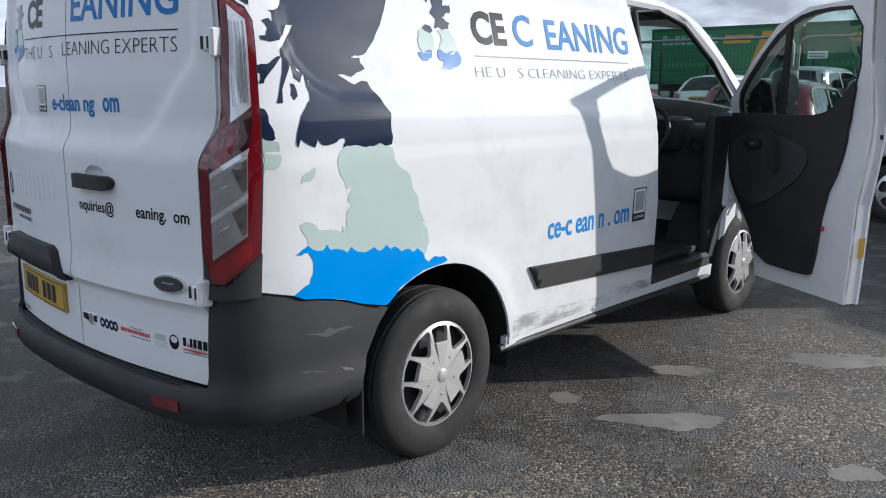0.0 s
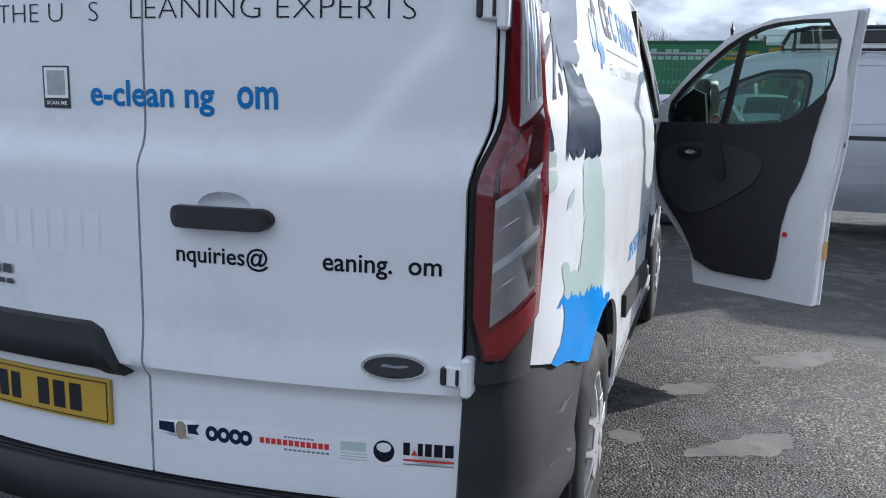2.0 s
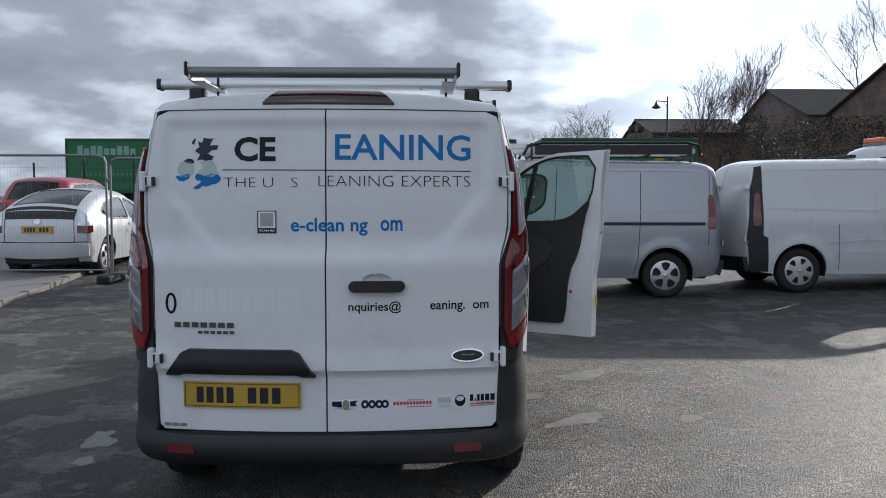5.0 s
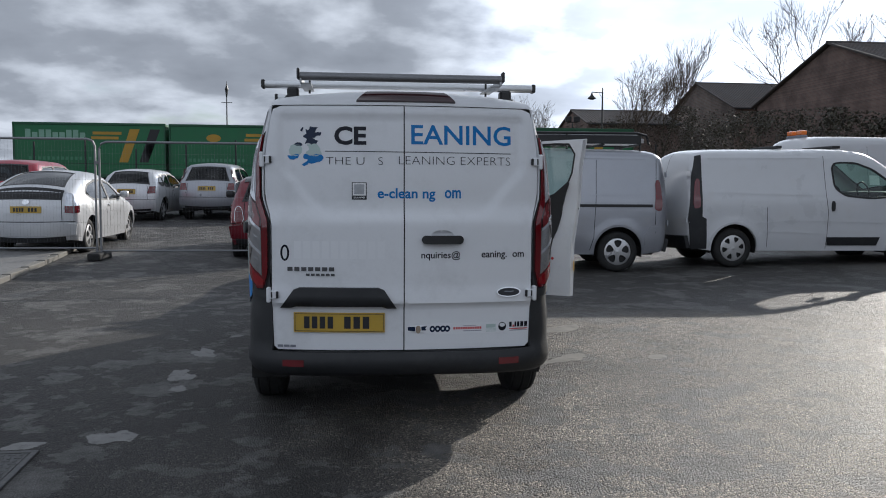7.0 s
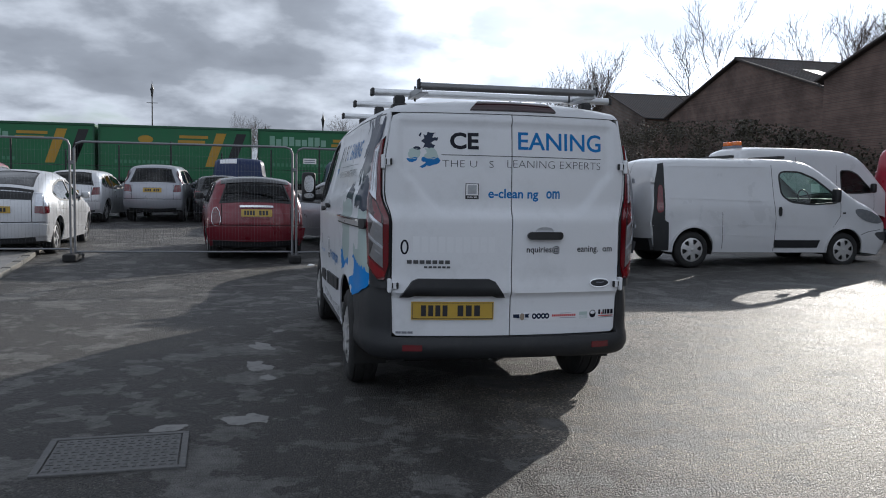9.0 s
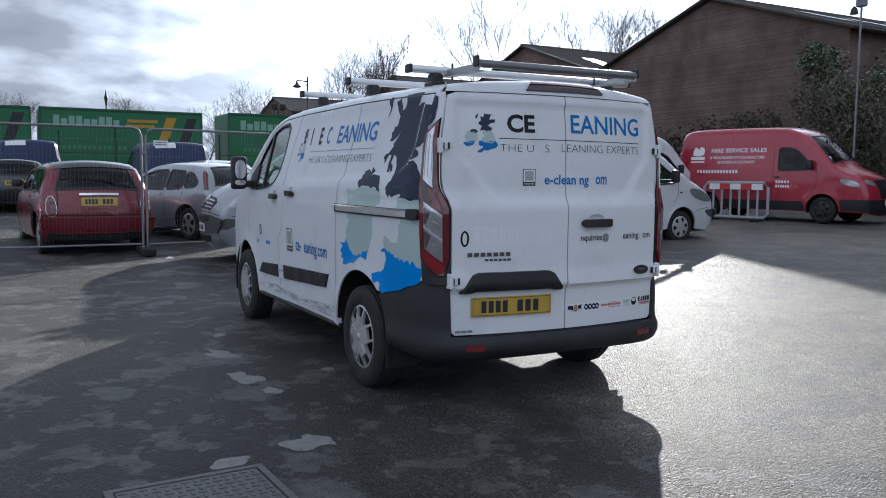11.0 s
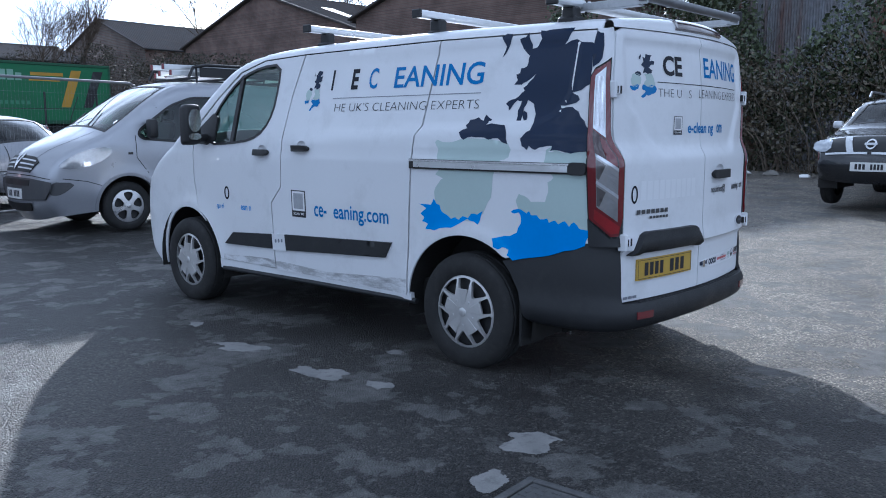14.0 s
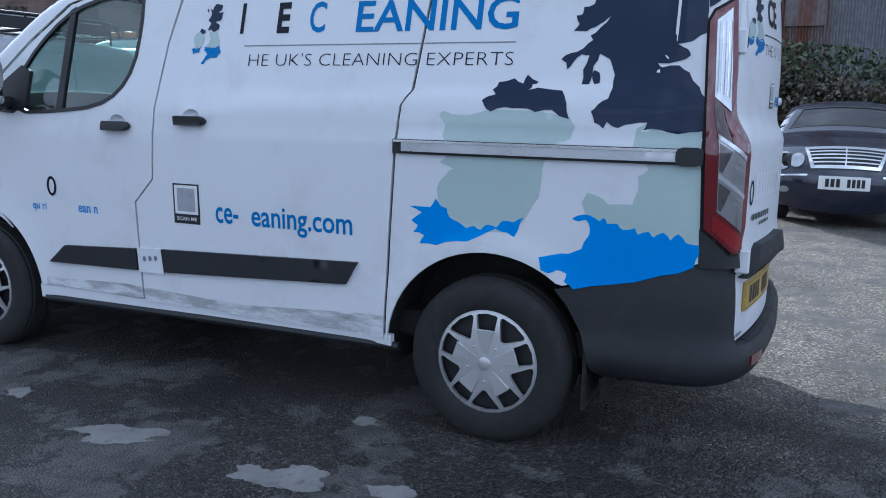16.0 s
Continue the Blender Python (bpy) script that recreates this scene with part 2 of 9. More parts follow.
M["green_body"] = plain("green_box_body", (0.010, 0.125, 0.044), 0.5, var=0.14, scale=0.8, dirt=0.3, dirt_col=(0.03, 0.09, 0.05))
M["green_dark"] = plain("green_dark", (0.010, 0.075, 0.032), 0.55, var=0.15)
M["motto_green"] = plain("motto_green", (0.05, 0.19, 0.10), 0.5, var=0.1)
M["yellow_band"] = plain("yellow_band", (0.40, 0.23, 0.02), 0.5, var=0.12)
M["pale_letters"] = plain("pale_letters", (0.20, 0.36, 0.27), 0.5, var=0.1)
M["concrete"] = plain("concrete", (0.20, 0.19, 0.17), 0.9, var=0.2, scale=5, grain=0.6, fine=90, dirt=0.4)
M["cast_iron"] = plain("cast_iron", (0.10, 0.10, 0.10), 0.6, 0.4, var=0.3, scale=12, grain=0.4, fine=120, dirt=0.5, dirt_col=(0.2, 0.19, 0.18))
M["bark"] = plain("bark", (0.12, 0.095, 0.07), 0.95, var=0.35, scale=6, grain=0.6, fine=40)
M["twig"] = plain("twig", (0.085, 0.064, 0.046), 0.95, var=0.25, scale=6)
M["roof_sheet"] = plain("roof_sheet", (0.055, 0.047, 0.043), 0.9, var=0.3, scale=0.7, dirt=0.5, dirt_col=(0.12, 0.075, 0.055))
M["timber"] = plain("timber", (0.25, 0.2, 0.15), 0.85, var=0.3, scale=5)
M["window_glass"] = glass("window_glass", (0.56, 0.74, 0.67))
M["dark_glass"] = glass("dark_window_glass", (0.15, 0.17, 0.18), base=0.035)


def asphalt():
    """Old open-textured asphalt: light chips in dark binder, with ragged dusty mud residue."""
    m, nt, b = shader("asphalt")
    tc = nt.nodes.new("ShaderNodeTexCoord")

    def cells(scale):
        v = nt.nodes.new("ShaderNodeTexVoronoi")
        v.inputs["Scale"].default_value = scale
        nt.links.new(tc.outputs["Object"], v.inputs["Vector"])
        return v

    def weighted(pairs):
        total = None
        for sock, k in pairs:
            a = nt.nodes.new("ShaderNodeMath")
            a.operation = "MULTIPLY_ADD"
            a.inputs[1].default_value, a.inputs[2].default_value = k, 0.0
            nt.links.new(sock, a.inputs[0])
            if total is not None:
                nt.links.new(total, a.inputs[2])
            total = a.outputs[0]
        return total
    chips = cells(98)
    grit, lumps = noise_tex(nt, 150, 4, 0.7), noise_tex(nt, 22, 5, 0.6)
    wide, mid = noise_tex(nt, 0.30, 5, 0.55), noise_tex(nt, 1.1, 9, 0.62)
    c1 = ramp(nt, chips.outputs["Color"], [(0.15, (0.030, 0.029, 0.028)), (0.45, (0.082, 0.078, 0.073)), (0.70, (0.165, 0.157, 0.146)), (0.92, (0.36, 0.34, 0.31))])
    c4 = ramp(nt, grit.outputs["Fac"], [(0.36, (0.48, 0.48, 0.48)), (0.66, (1.6, 1.6, 1.6))])
    c2 = ramp(nt, mid.outputs["Fac"], [(0.36, (0.56, 0.54, 0.52)), (0.46, (0.90, 0.89, 0.88)), (0.60, (1.16, 1.15, 1.13))])
    c3 = ramp(nt, wide.outputs["Fac"], [(0.35, (0.82, 0.82, 0.83)), (0.65, (1.14, 1.13, 1.11))])
    c = c1.outputs[0]
    for k in (c2, c3, c4):
        c = mixc(nt, 1.0, c, k.outputs[0], "MULTIPLY")
    # base colour carries sun and shade: darker in the west, paler and warmer eastwards
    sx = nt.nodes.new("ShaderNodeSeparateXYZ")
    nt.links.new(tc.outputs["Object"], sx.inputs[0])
    # mask edge set close to the edge of the vans' shade
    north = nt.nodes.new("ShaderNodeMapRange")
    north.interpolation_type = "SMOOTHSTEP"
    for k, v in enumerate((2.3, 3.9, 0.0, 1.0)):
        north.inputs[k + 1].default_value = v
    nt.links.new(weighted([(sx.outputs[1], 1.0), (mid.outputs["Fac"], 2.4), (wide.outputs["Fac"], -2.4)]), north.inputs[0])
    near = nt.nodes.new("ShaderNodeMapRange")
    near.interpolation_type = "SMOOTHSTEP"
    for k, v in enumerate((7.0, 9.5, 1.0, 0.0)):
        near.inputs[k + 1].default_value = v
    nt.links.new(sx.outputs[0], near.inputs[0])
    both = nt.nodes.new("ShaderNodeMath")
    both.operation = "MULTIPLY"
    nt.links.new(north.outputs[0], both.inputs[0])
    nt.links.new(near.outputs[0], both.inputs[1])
    # sunlit and shaded tone by x, multiplied into the colour
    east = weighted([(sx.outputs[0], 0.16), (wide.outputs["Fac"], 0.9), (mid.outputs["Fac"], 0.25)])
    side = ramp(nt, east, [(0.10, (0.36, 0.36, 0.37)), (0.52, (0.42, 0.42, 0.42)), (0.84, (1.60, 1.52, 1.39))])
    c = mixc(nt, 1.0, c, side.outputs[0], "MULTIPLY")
    # finer, darker tarmac by the vans, darkened further to carry their shade
    shaded_tar = ramp(nt, grit.outputs["Fac"], [(0.34, (0.022, 0.022, 0.023)), (0.68, (0.060, 0.058, 0.055))])
    shaded_mask = ramp(nt, both.outputs[0], [(0.0, (0, 0, 0)), (1.0, (0.88, 0.88, 0.88))])
    c = mixc(nt, shaded_mask.outputs[0], c, shaded_tar.outputs[0])
    # remains of an old smooth skin: pale islands with ragged edges, large and small
    skin_a, skin_b, film = noise_tex(nt, 1.45, 11, 0.60), noise_tex(nt, 4.2, 9, 0.62), noise_tex(nt, 9.0, 7, 0.6)
    m1 = ramp(nt, skin_a.outputs["Fac"], [(0.548, (0, 0, 0)), (0.558, (0.72, 0.72, 0.72)), (0.66, (0.95, 0.95, 0.95))])
    m2 = ramp(nt, skin_b.outputs["Fac"], [(0.570, (0, 0, 0)), (0.585, (0.66, 0.66, 0.66))])
    tone = ramp(nt, film.outputs["Fac"], [(0.35, (0.085, 0.083, 0.079)), (0.65, (0.175, 0.170, 0.161))])
    c = mixc(nt, m1.outputs[0], c, tone.outputs[0])
    c = mixc(nt, m2.outputs[0], c, tone.outputs[0])
    nt.links.new(c, b.inputs["Base Color"])
    r = ramp(nt, weighted([(chips.outputs["Color"], 0.6), (mid.outputs["Fac"], 0.5)]), [(0.25, (0.44,) * 3), (0.75, (0.70,) * 3)])
    nt.links.new(r.outputs[0], b.inputs["Roughness"])
    b.inputs["Specular IOR Level"].default_value = 0.38
    bump(nt, b, weighted([(chips.outputs["Distance"], -1.1), (grit.outputs["Fac"], 0.5), (lumps.outputs["Fac"], 1.0), (skin_b.outputs["Fac"], 0.8), (film.outputs["Fac"], 1.2)]), 1.0, 0.017)
    return m


def brick_wall(name, base, mortar):
    m, nt, b = shader(name)
    tc = nt.nodes.new("ShaderNodeTexCoord")
    br = nt.nodes.new("ShaderNodeTexBrick")
    br.inputs["Scale"].default_value = 1.0
    br.inputs["Brick Width"].default_value, br.inputs["Row Height"].default_value, br.inputs["Mortar Size"].default_value = 0.225, 0.075, 0.008
    br.inputs["Color1"].default_value, br.inputs["Color2"].default_value, br.inputs["Mortar"].default_value = (*base, 1), (*[c * 0.7 for c in base], 1), (*mortar, 1)
    mp = nt.nodes.new("ShaderNodeMapping"); mp.inputs["Rotation"].default_value = (radians(90), 0, 0)
    nt.links.new(tc.outputs["Object"], mp.inputs["Vector"]); nt.links.new(mp.outputs[0], br.inputs["Vector"])
    n = noise_tex(nt, 0.6, 8, 0.65)
    st = ramp(nt, n.outputs["Fac"], [(0.35, (0.55, 0.52, 0.5)), (0.65, (1.1, 1.05, 1.0))])
    nt.links.new(mixc(nt, 1.0, br.outputs["Color"], st.outputs[0], "MULTIPLY"), b.inputs["Base Color"])
    b.inputs["Roughness"].default_value = 0.9
    return m


def rust_sheet():
    m, nt, b = shader("rusty_corrugated_sheet")
    n1, n2 = noise_tex(nt, 0.55, 8, 0.7), noise_tex(nt, 7, 6)
    tc = nt.nodes.new("ShaderNodeTexCoord")
    mp = nt.nodes.new("ShaderNodeMapping"); mp.inputs["Scale"].default_value = (1, 1.1, 0.09)
    nt.links.new(tc.outputs["Object"], mp.inputs["Vector"]); nt.links.new(mp.outputs[0], n1.inputs["Vector"])
    c = ramp(nt, n1.outputs["Fac"], [(0.40, (0.20, 0.21, 0.23)), (0.50, (0.17, 0.16, 0.16)), (0.58, (0.13, 0.055, 0.035)), (0.75, (0.08, 0.035, 0.025))])
    c2 = ramp(nt, n2.outputs["Fac"], [(0.3, (0.7, 0.7, 0.7)), (0.7, (1.1, 1.1, 1.1))])
    nt.links.new(mixc(nt, 1.0, c.outputs[0], c2.outputs[0], "MULTIPLY"), b.inputs["Base Color"])
    b.inputs["Roughness"].default_value = 0.75
    return m


def road_film():
    """Dried road dirt in ragged streaks; the paint shows between them."""
    m, nt, b = shader("road_film")
    tc, mp = nt.nodes.new("ShaderNodeTexCoord"), nt.nodes.new("ShaderNodeMapping")
    mp.inputs["Scale"].default_value = (1.0, 2.2, 9.0)
    nt.links.new(tc.outputs["Object"], mp.inputs["Vector"])
    n = nt.nodes.new("ShaderNodeTexNoise")
    n.inputs["Scale"].default_value, n.inputs["Detail"].default_value, n.inputs["Roughness"].default_value = 2.4, 10, 0.68
    nt.links.new(mp.outputs[0], n.inputs["Vector"])
    a = ramp(nt, n.outputs["Fac"], [(0.42, (0, 0, 0)), (0.56, (0.32, 0.32, 0.32)), (0.72, (0.50, 0.50, 0.50))])
    nt.links.new(a.outputs[0], b.inputs["Alpha"])
    fine = noise_tex(nt, 40, 5)
    nt.links.new(ramp(nt, fine.outputs["Fac"], [(0.3, (0.10, 0.095, 0.088)), (0.7, (0.23, 0.22, 0.205))]).outputs[0], b.inputs["Base Color"])
    b.inputs["Roughness"].default_value = 0.9
    return m


def leaf_mat(name, lo, hi, rough=0.34):
    m, nt, b = shader(name)
    geo = nt.nodes.new("ShaderNodeNewGeometry")
    r = ramp(nt, geo.outputs["Random Per Island"], [(0.0, lo), (0.6, hi), (1.0, tuple(c * 1.5 for c in hi))])
    nt.links.new(r.outputs[0], b.inputs["Base Color"])
    b.inputs["Roughness"].default_value = rough
    return m


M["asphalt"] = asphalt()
M["smooth_patch"] = plain("smooth_dusty_tarmac", (0.19, 0.178, 0.158), 0.95, var=0.35, scale=3.0, fine=90, grain=1.0, dirt=0.8, dirt_col=(0.075, 0.071, 0.066))
M["road_film"] = road_film()
M["patch"] = plain("dusty_patch", (0.20, 0.196, 0.19), 0.75, var=0.25, scale=7, fine=140, grain=0.8, dirt=0.75, dirt_col=(0.06, 0.06, 0.06))
M["brick"] = brick_wall("dark_brick", (0.185, 0.125, 0.108), (0.17, 0.16, 0.148))
M["rust"] = rust_sheet()
M["ivy_leaf"] = leaf_mat("ivy_leaf", (0.020, 0.030, 0.016), (0.062, 0.080, 0.036), 0.42)
M["far_bramble"] = leaf_mat("far_bramble_leaf", (0.022, 0.019, 0.013), (0.050, 0.044, 0.028), 0.65)
M["bramble"] = leaf_mat("bramble_leaf", (0.03, 0.027, 0.020), (0.085, 0.072, 0.045))

# ---------------------------------------------------------------- building helpers
from mathutils.geometry import delaunay_2d_cdt


def link(name, me, material, parent=None, label=""):
    ob = new(name, me)
    if material is not None:
        me.materials.append(M[material] if isinstance(material, str) else material)
    if parent is not None:
        ob.parent = parent
    if label:
        ob["label"] = label
    return ob


def part(name, bm, material, parent=None, label="", smooth=False):
    """One mesh object out of a bmesh, under a thing or a part."""
    bmesh.ops.recalc_face_normals(bm, faces=bm.faces)
    if smooth:
        for f in bm.faces:
            f.smooth = True
        for e in bm.edges:
            if len(e.link_faces) == 2 and e.calc_face_angle(0) > 0.7:
                e.smooth = False
    me = bpy.data.meshes.new(name)
    bm.to_mesh(me)
    bm.free()
    return link(name, me, material, parent, label)


def thing(name, label, category, m=None, group="", kind=""):
    root = new(name)
    root.empty_display_size = 0.2
    if m is not None:
        root.matrix_basis = m
    return tagged(root, label, category, group, kind)


def mbox(bm, lo, hi, bevel=0.0, m=None, seg=1):
    vs = bmesh.ops.create_cube(bm, size=1)["verts"]
    for v in vs:
        v.co = Vector([lo[k] + (v.co[k] + 0.5) * (hi[k] - lo[k]) for k in range(3)])
    if bevel:
        es = list({e for v in vs for e in v.link_edges})
        r = bmesh.ops.bevel(bm, geom=es, offset=bevel, segments=seg, profile=0.5, affect="EDGES")
        vs = list({v for f in r["faces"] for v in f.verts} | {v for v in vs if v.is_valid})
    if m is not None:
        bmesh.ops.transform(bm, matrix=m, verts=vs)
    return bm


def box(lo, hi, bevel=0.0, m=None, seg=1):
    return mbox(bmesh.new(), lo, hi, bevel, m, seg)


def tube(bm, pts, r, n=8, closed=False, ends=True):
    """A round bar along points; r may be a list, one radius a point."""
    pts = [Vector(p) for p in pts]
    rs = r if isinstance(r, (list, tuple)) else [r] * len(pts)
    rings = []
    up = Vector((0, 0, 1))
    for i, p in enumerate(pts):
        a = pts[i - 1] if i or closed else p
        b = pts[(i + 1) % len(pts)] if i < len(pts) - 1 or closed else p
        t = (b - a).normalized()
        u = up if abs(t.dot(up)) < 0.9 else Vector((1, 0, 0))
        s = t.cross(u).normalized()
        w = s.cross(t)
        rings.append([bm.verts.new(p + rs[i] * (math.cos(k * math.tau / n) * s + math.sin(k * math.tau / n) * w)) for k in range(n)])
    last = len(rings) if closed else len(rings) - 1
    for i in range(last):
        A, B = rings[i], rings[(i + 1) % len(rings)]
        for k in range(n):
            bm.faces.new((A[k], A[(k + 1) % n], B[(k + 1) % n], B[k]))
    if ends and not closed:
        bm.faces.new(rings[0][::-1])
        bm.faces.new(rings[-1])
    return bm


def lathe(bm, prof, n=32, centre=(0, 0, 0), closed=False):
    """Turns a profile of (x, r) about the x axis."""
    c = Vector(centre)
    rings = [[bm.verts.new(c + Vector((x, r * math.cos(k * math.tau / n), r * math.sin(k * math.tau / n)))) for k in range(n)] for x, r in prof]
    for i in range(len(rings) - (0 if closed else 1)):
        A, B = rings[i], rings[(i + 1) % len(rings)]
        for k in range(n):
            bm.faces.new((A[k], A[(k + 1) % n], B[(k + 1) % n], B[k]))
    return bm


def densify(loop, step):
    out = []
    for i, p in enumerate(loop):
        q = loop[(i + 1) % len(loop)]
        n = max(1, int(math.ceil(math.hypot(q[0] - p[0], q[1] - p[1]) / step)))
        out += [(p[0] + (q[0] - p[0]) * k / n, p[1] + (q[1] - p[1]) * k / n) for k in range(n)]
    return out


def within(loop, x, y):
    px, py = np.array(loop).T
    qx, qy = np.roll(px, -1), np.roll(py, -1)
    r = np.zeros(len(x), bool)
    for a, b, c, d in zip(px, py, qx, qy):
        if b != d:
            r ^= ((b > y) != (d > y)) & (x < (c - a) * (y - b) / (d - b) + a)
    return r


def soften(loop, k=1):
    """Rounds the corners of a closed outline."""
    for _ in range(k):
        out = []
        for i, p in enumerate(loop):
            q = loop[(i + 1) % len(loop)]
            out += [(0.75 * p[0] + 0.25 * q[0], 0.75 * p[1] + 0.25 * q[1]), (0.25 * p[0] + 0.75 * q[0], 0.25 * p[1] + 0.75 * q[1])]
        loop = out
    return loop


def jag(loop, depth, amp, seed):
    """A coast: each edge broken again and again by small side steps."""
    rng = random.Random(seed)
    for _ in range(depth):
        out = []
        for i, p in enumerate(loop):
            q = loop[(i + 1) % len(loop)]
            d = (q[0] - p[0], q[1] - p[1])
            s = rng.uniform(-amp, amp)
            out += [p, (p[0] + d[0] * 0.5 - d[1] * s, p[1] + d[1] * 0.5 + d[0] * s)]
        loop = out
    return loop


def nip(loop, r):
    """The outline with each corner cut by r and cut again, so that it is slightly rounded."""
    for k in (1.0, 0.35):
        out = []
        for i, p in enumerate(loop):
            for q in (loop[i - 1], loop[(i + 1) % len(loop)]):
                n = math.hypot(q[0] - p[0], q[1] - p[1]) or 1e-6
                f = min(r * k, 0.3 * n) / n
                out.append((p[0] + (q[0] - p[0]) * f, p[1] + (q[1] - p[1]) * f))
        loop = out
    return loop


def inset(loop, d):
    """The outline moved inwards by d."""
    area = sum(p[0] * q[1] - q[0] * p[1] for p, q in zip(loop, loop[1:] + loop[:1]))
    s = 1 if area > 0 else -1
    out = []
    for i, p in enumerate(loop):
        a, b = loop[i - 1], loop[(i + 1) % len(loop)]
        u = Vector((p[0] - a[0], p[1] - a[1])).normalized()
        v = Vector((b[0] - p[0], b[1] - p[1])).normalized()
        n = Vector((-u.y - v.y, u.x + v.x))
        n = n.normalized() if n.length > 1e-6 else Vector((-u.y, u.x))
        k = max(0.4, n.dot(Vector((-u.y, u.x))))
        out.append((p[0] + s * n.x * d / k, p[1] + s * n.y * d / k))
    return out


def arc(cx, cy, r, a0, a1, n=14):
    return [(cx + r * math.cos(radians(a0 + (a1 - a0) * k / n)), cy + r * math.sin(radians(a0 + (a1 - a0) * k / n))) for k in range(n + 1)]


def ellipse(cx, cy, rx, ry, n=28):
    return [(cx + rx * math.cos(k * math.tau / n), cy + ry * math.sin(k * math.tau / n)) for k in range(n)]


def rect(a0, b0, a1, b1):
    return [(a0, b0), (a1, b0), (a1, b1), (a0, b1)]


def sheet(name, loops, mp, material, parent=None, label="", step=0.06, d=0.0, thick=0.0, smooth=True):
    """A panel cut to an outline (with holes) in the plane, bent on to a surface mp(a, b, d) and given its thickness."""
    loops = [densify(lp, step) for lp in loops]
    vs, es = [], []
    for lp in loops:
        k = len(vs)
        vs += [Vector(p) for p in lp]
        es += [(k + i, k + (i + 1) % len(lp)) for i in range(len(lp))]
    A = np.array(loops[0])
    gx, gy = np.meshgrid(np.arange(A[:, 0].min() + step / 2, A[:, 0].max(), step), np.arange(A[:, 1].min() + step / 2, A[:, 1].max(), step))
    gx, gy = gx.ravel(), gy.ravel()
    if len(gx):
        ok = within(loops[0], gx, gy)
        for h in loops[1:]:
            ok &= ~within(h, gx, gy)
        B = np.concatenate([np.array(lp) for lp in loops])
        gx, gy = gx[ok], gy[ok]
        if len(gx):
            near = np.array([np.min((B[:, 0] - x) ** 2 + (B[:, 1] - y) ** 2) for x, y in zip(gx, gy)])
            keep = near > (0.4 * step) ** 2
            vs += [Vector((x, y)) for x, y in zip(gx[keep], gy[keep])]
    out = delaunay_2d_cdt(vs, es, [], 0, 1e-7)
    V, F = np.array([tuple(v) for v in out[0]]), np.array([tuple(f) for f in out[2]])
    mid = V[F].mean(1)
    ok = within(loops[0], mid[:, 0], mid[:, 1])
    for h in loops[1:]:
        ok &= ~within(h, mid[:, 0], mid[:, 1])
    F = [tuple(int(i) for i in f) for f in F[ok]]
    front = np.array(mp(V[:, 0], V[:, 1], d))
    verts, faces, rim = front, F, []
    if thick:
        back = np.array(mp(V[:, 0], V[:, 1], d - thick))
        n = len(V)
        verts = np.concatenate([front, back])
        count = {}
        for f in F:
            for i in range(3):
                e = (f[i], f[(i + 1) % 3])
                count[frozenset(e)] = None if frozenset(e) in count else e
        rim = [e for e in count.values() if e]
        faces = F + [tuple(n + i for i in f[::-1]) for f in F] + [(b, a, a + n, b + n) for a, b in rim]
    me = bpy.data.meshes.new(name)
    me.from_pydata([tuple(v) for v in verts], [], faces)
    bm = bmesh.new()
    bm.from_mesh(me)
    if thick:
        bmesh.ops.recalc_face_normals(bm, faces=bm.faces)
    for f in bm.faces:
        f.smooth = smooth
    if thick:
        for e in bm.edges:
            if len(e.link_faces) == 2 and e.calc_face_angle(0) > 0.9:
                e.smooth = False
    bm.to_mesh(me)
    bm.free()
    return link(name, me, material, parent, label)


def glyphs(txt, weight=0.0):
    """The filled outline of a line of writing, scaled to a unit box."""
    cu = bpy.data.curves.new("line", "FONT")
    cu.body, cu.resolution_u, cu.offset = txt, 3, weight
    ob = new("line", cu)
    me = bpy.data.meshes.new_from_object(ob.evaluated_get(bpy.context.evaluated_depsgraph_get()))
    V = np.array([v.co[:2] for v in me.vertices])
    F = [tuple(p.vertices) for p in me.polygons]
    bpy.data.objects.remove(ob)
    bpy.data.curves.remove(cu)
    bpy.data.meshes.remove(me)
    lo, hi = V.min(0), V.max(0)
    return (V - lo) / (hi - lo), F


def letters(name, txt, a0, b0, a1, b1, mp, material, parent, label="", d=0.003):
    """Writing from (a0, b0), its lower left, to (a1, b1) on the surface mp; each letter is a part."""
    V, F = glyphs(txt, -0.020 if "EXPERTS" in txt or txt.startswith("THE U") else 0.034 if txt in ("CE", "I", "E") else 0.022 if txt in ("e-clean ng", "om") else 0.014)
    up = list(range(len(V)))

    def root_of(i):
        while up[i] != i:
            i = up[i]
        return i
    for f in F:
        for i in f[1:]:
            up[root_of(i)] = root_of(f[0])
    islands = {}
    for f in F:
        islands.setdefault(root_of(f[0]), []).append(f)
    runs = []
    for fs in sorted(islands.values(), key=lambda fs: min(V[i, 0] for f in fs for i in f)):
        lo, hi = min(V[i, 0] for f in fs for i in f), max(V[i, 0] for f in fs for i in f)
        if runs and lo < runs[-1][1] - 0.35 * (hi - lo):
            runs[-1] = (runs[-1][0], max(hi, runs[-1][1]), runs[-1][2] + fs)
        else:
            runs.append((lo, hi, fs))
    P = np.array(mp(a0 + V[:, 0] * (a1 - a0), b0 + V[:, 1] * (b1 - b0), d))
    for lo, hi, fs in runs:
        used = sorted({i for f in fs for i in f})
        at = {i: k for k, i in enumerate(used)}
        me = bpy.data.meshes.new("letter")
        me.from_pydata([tuple(P[i]) for i in used], [], [tuple(at[i] for i in f) for f in fs])
        link("letter", me, material, parent, label)


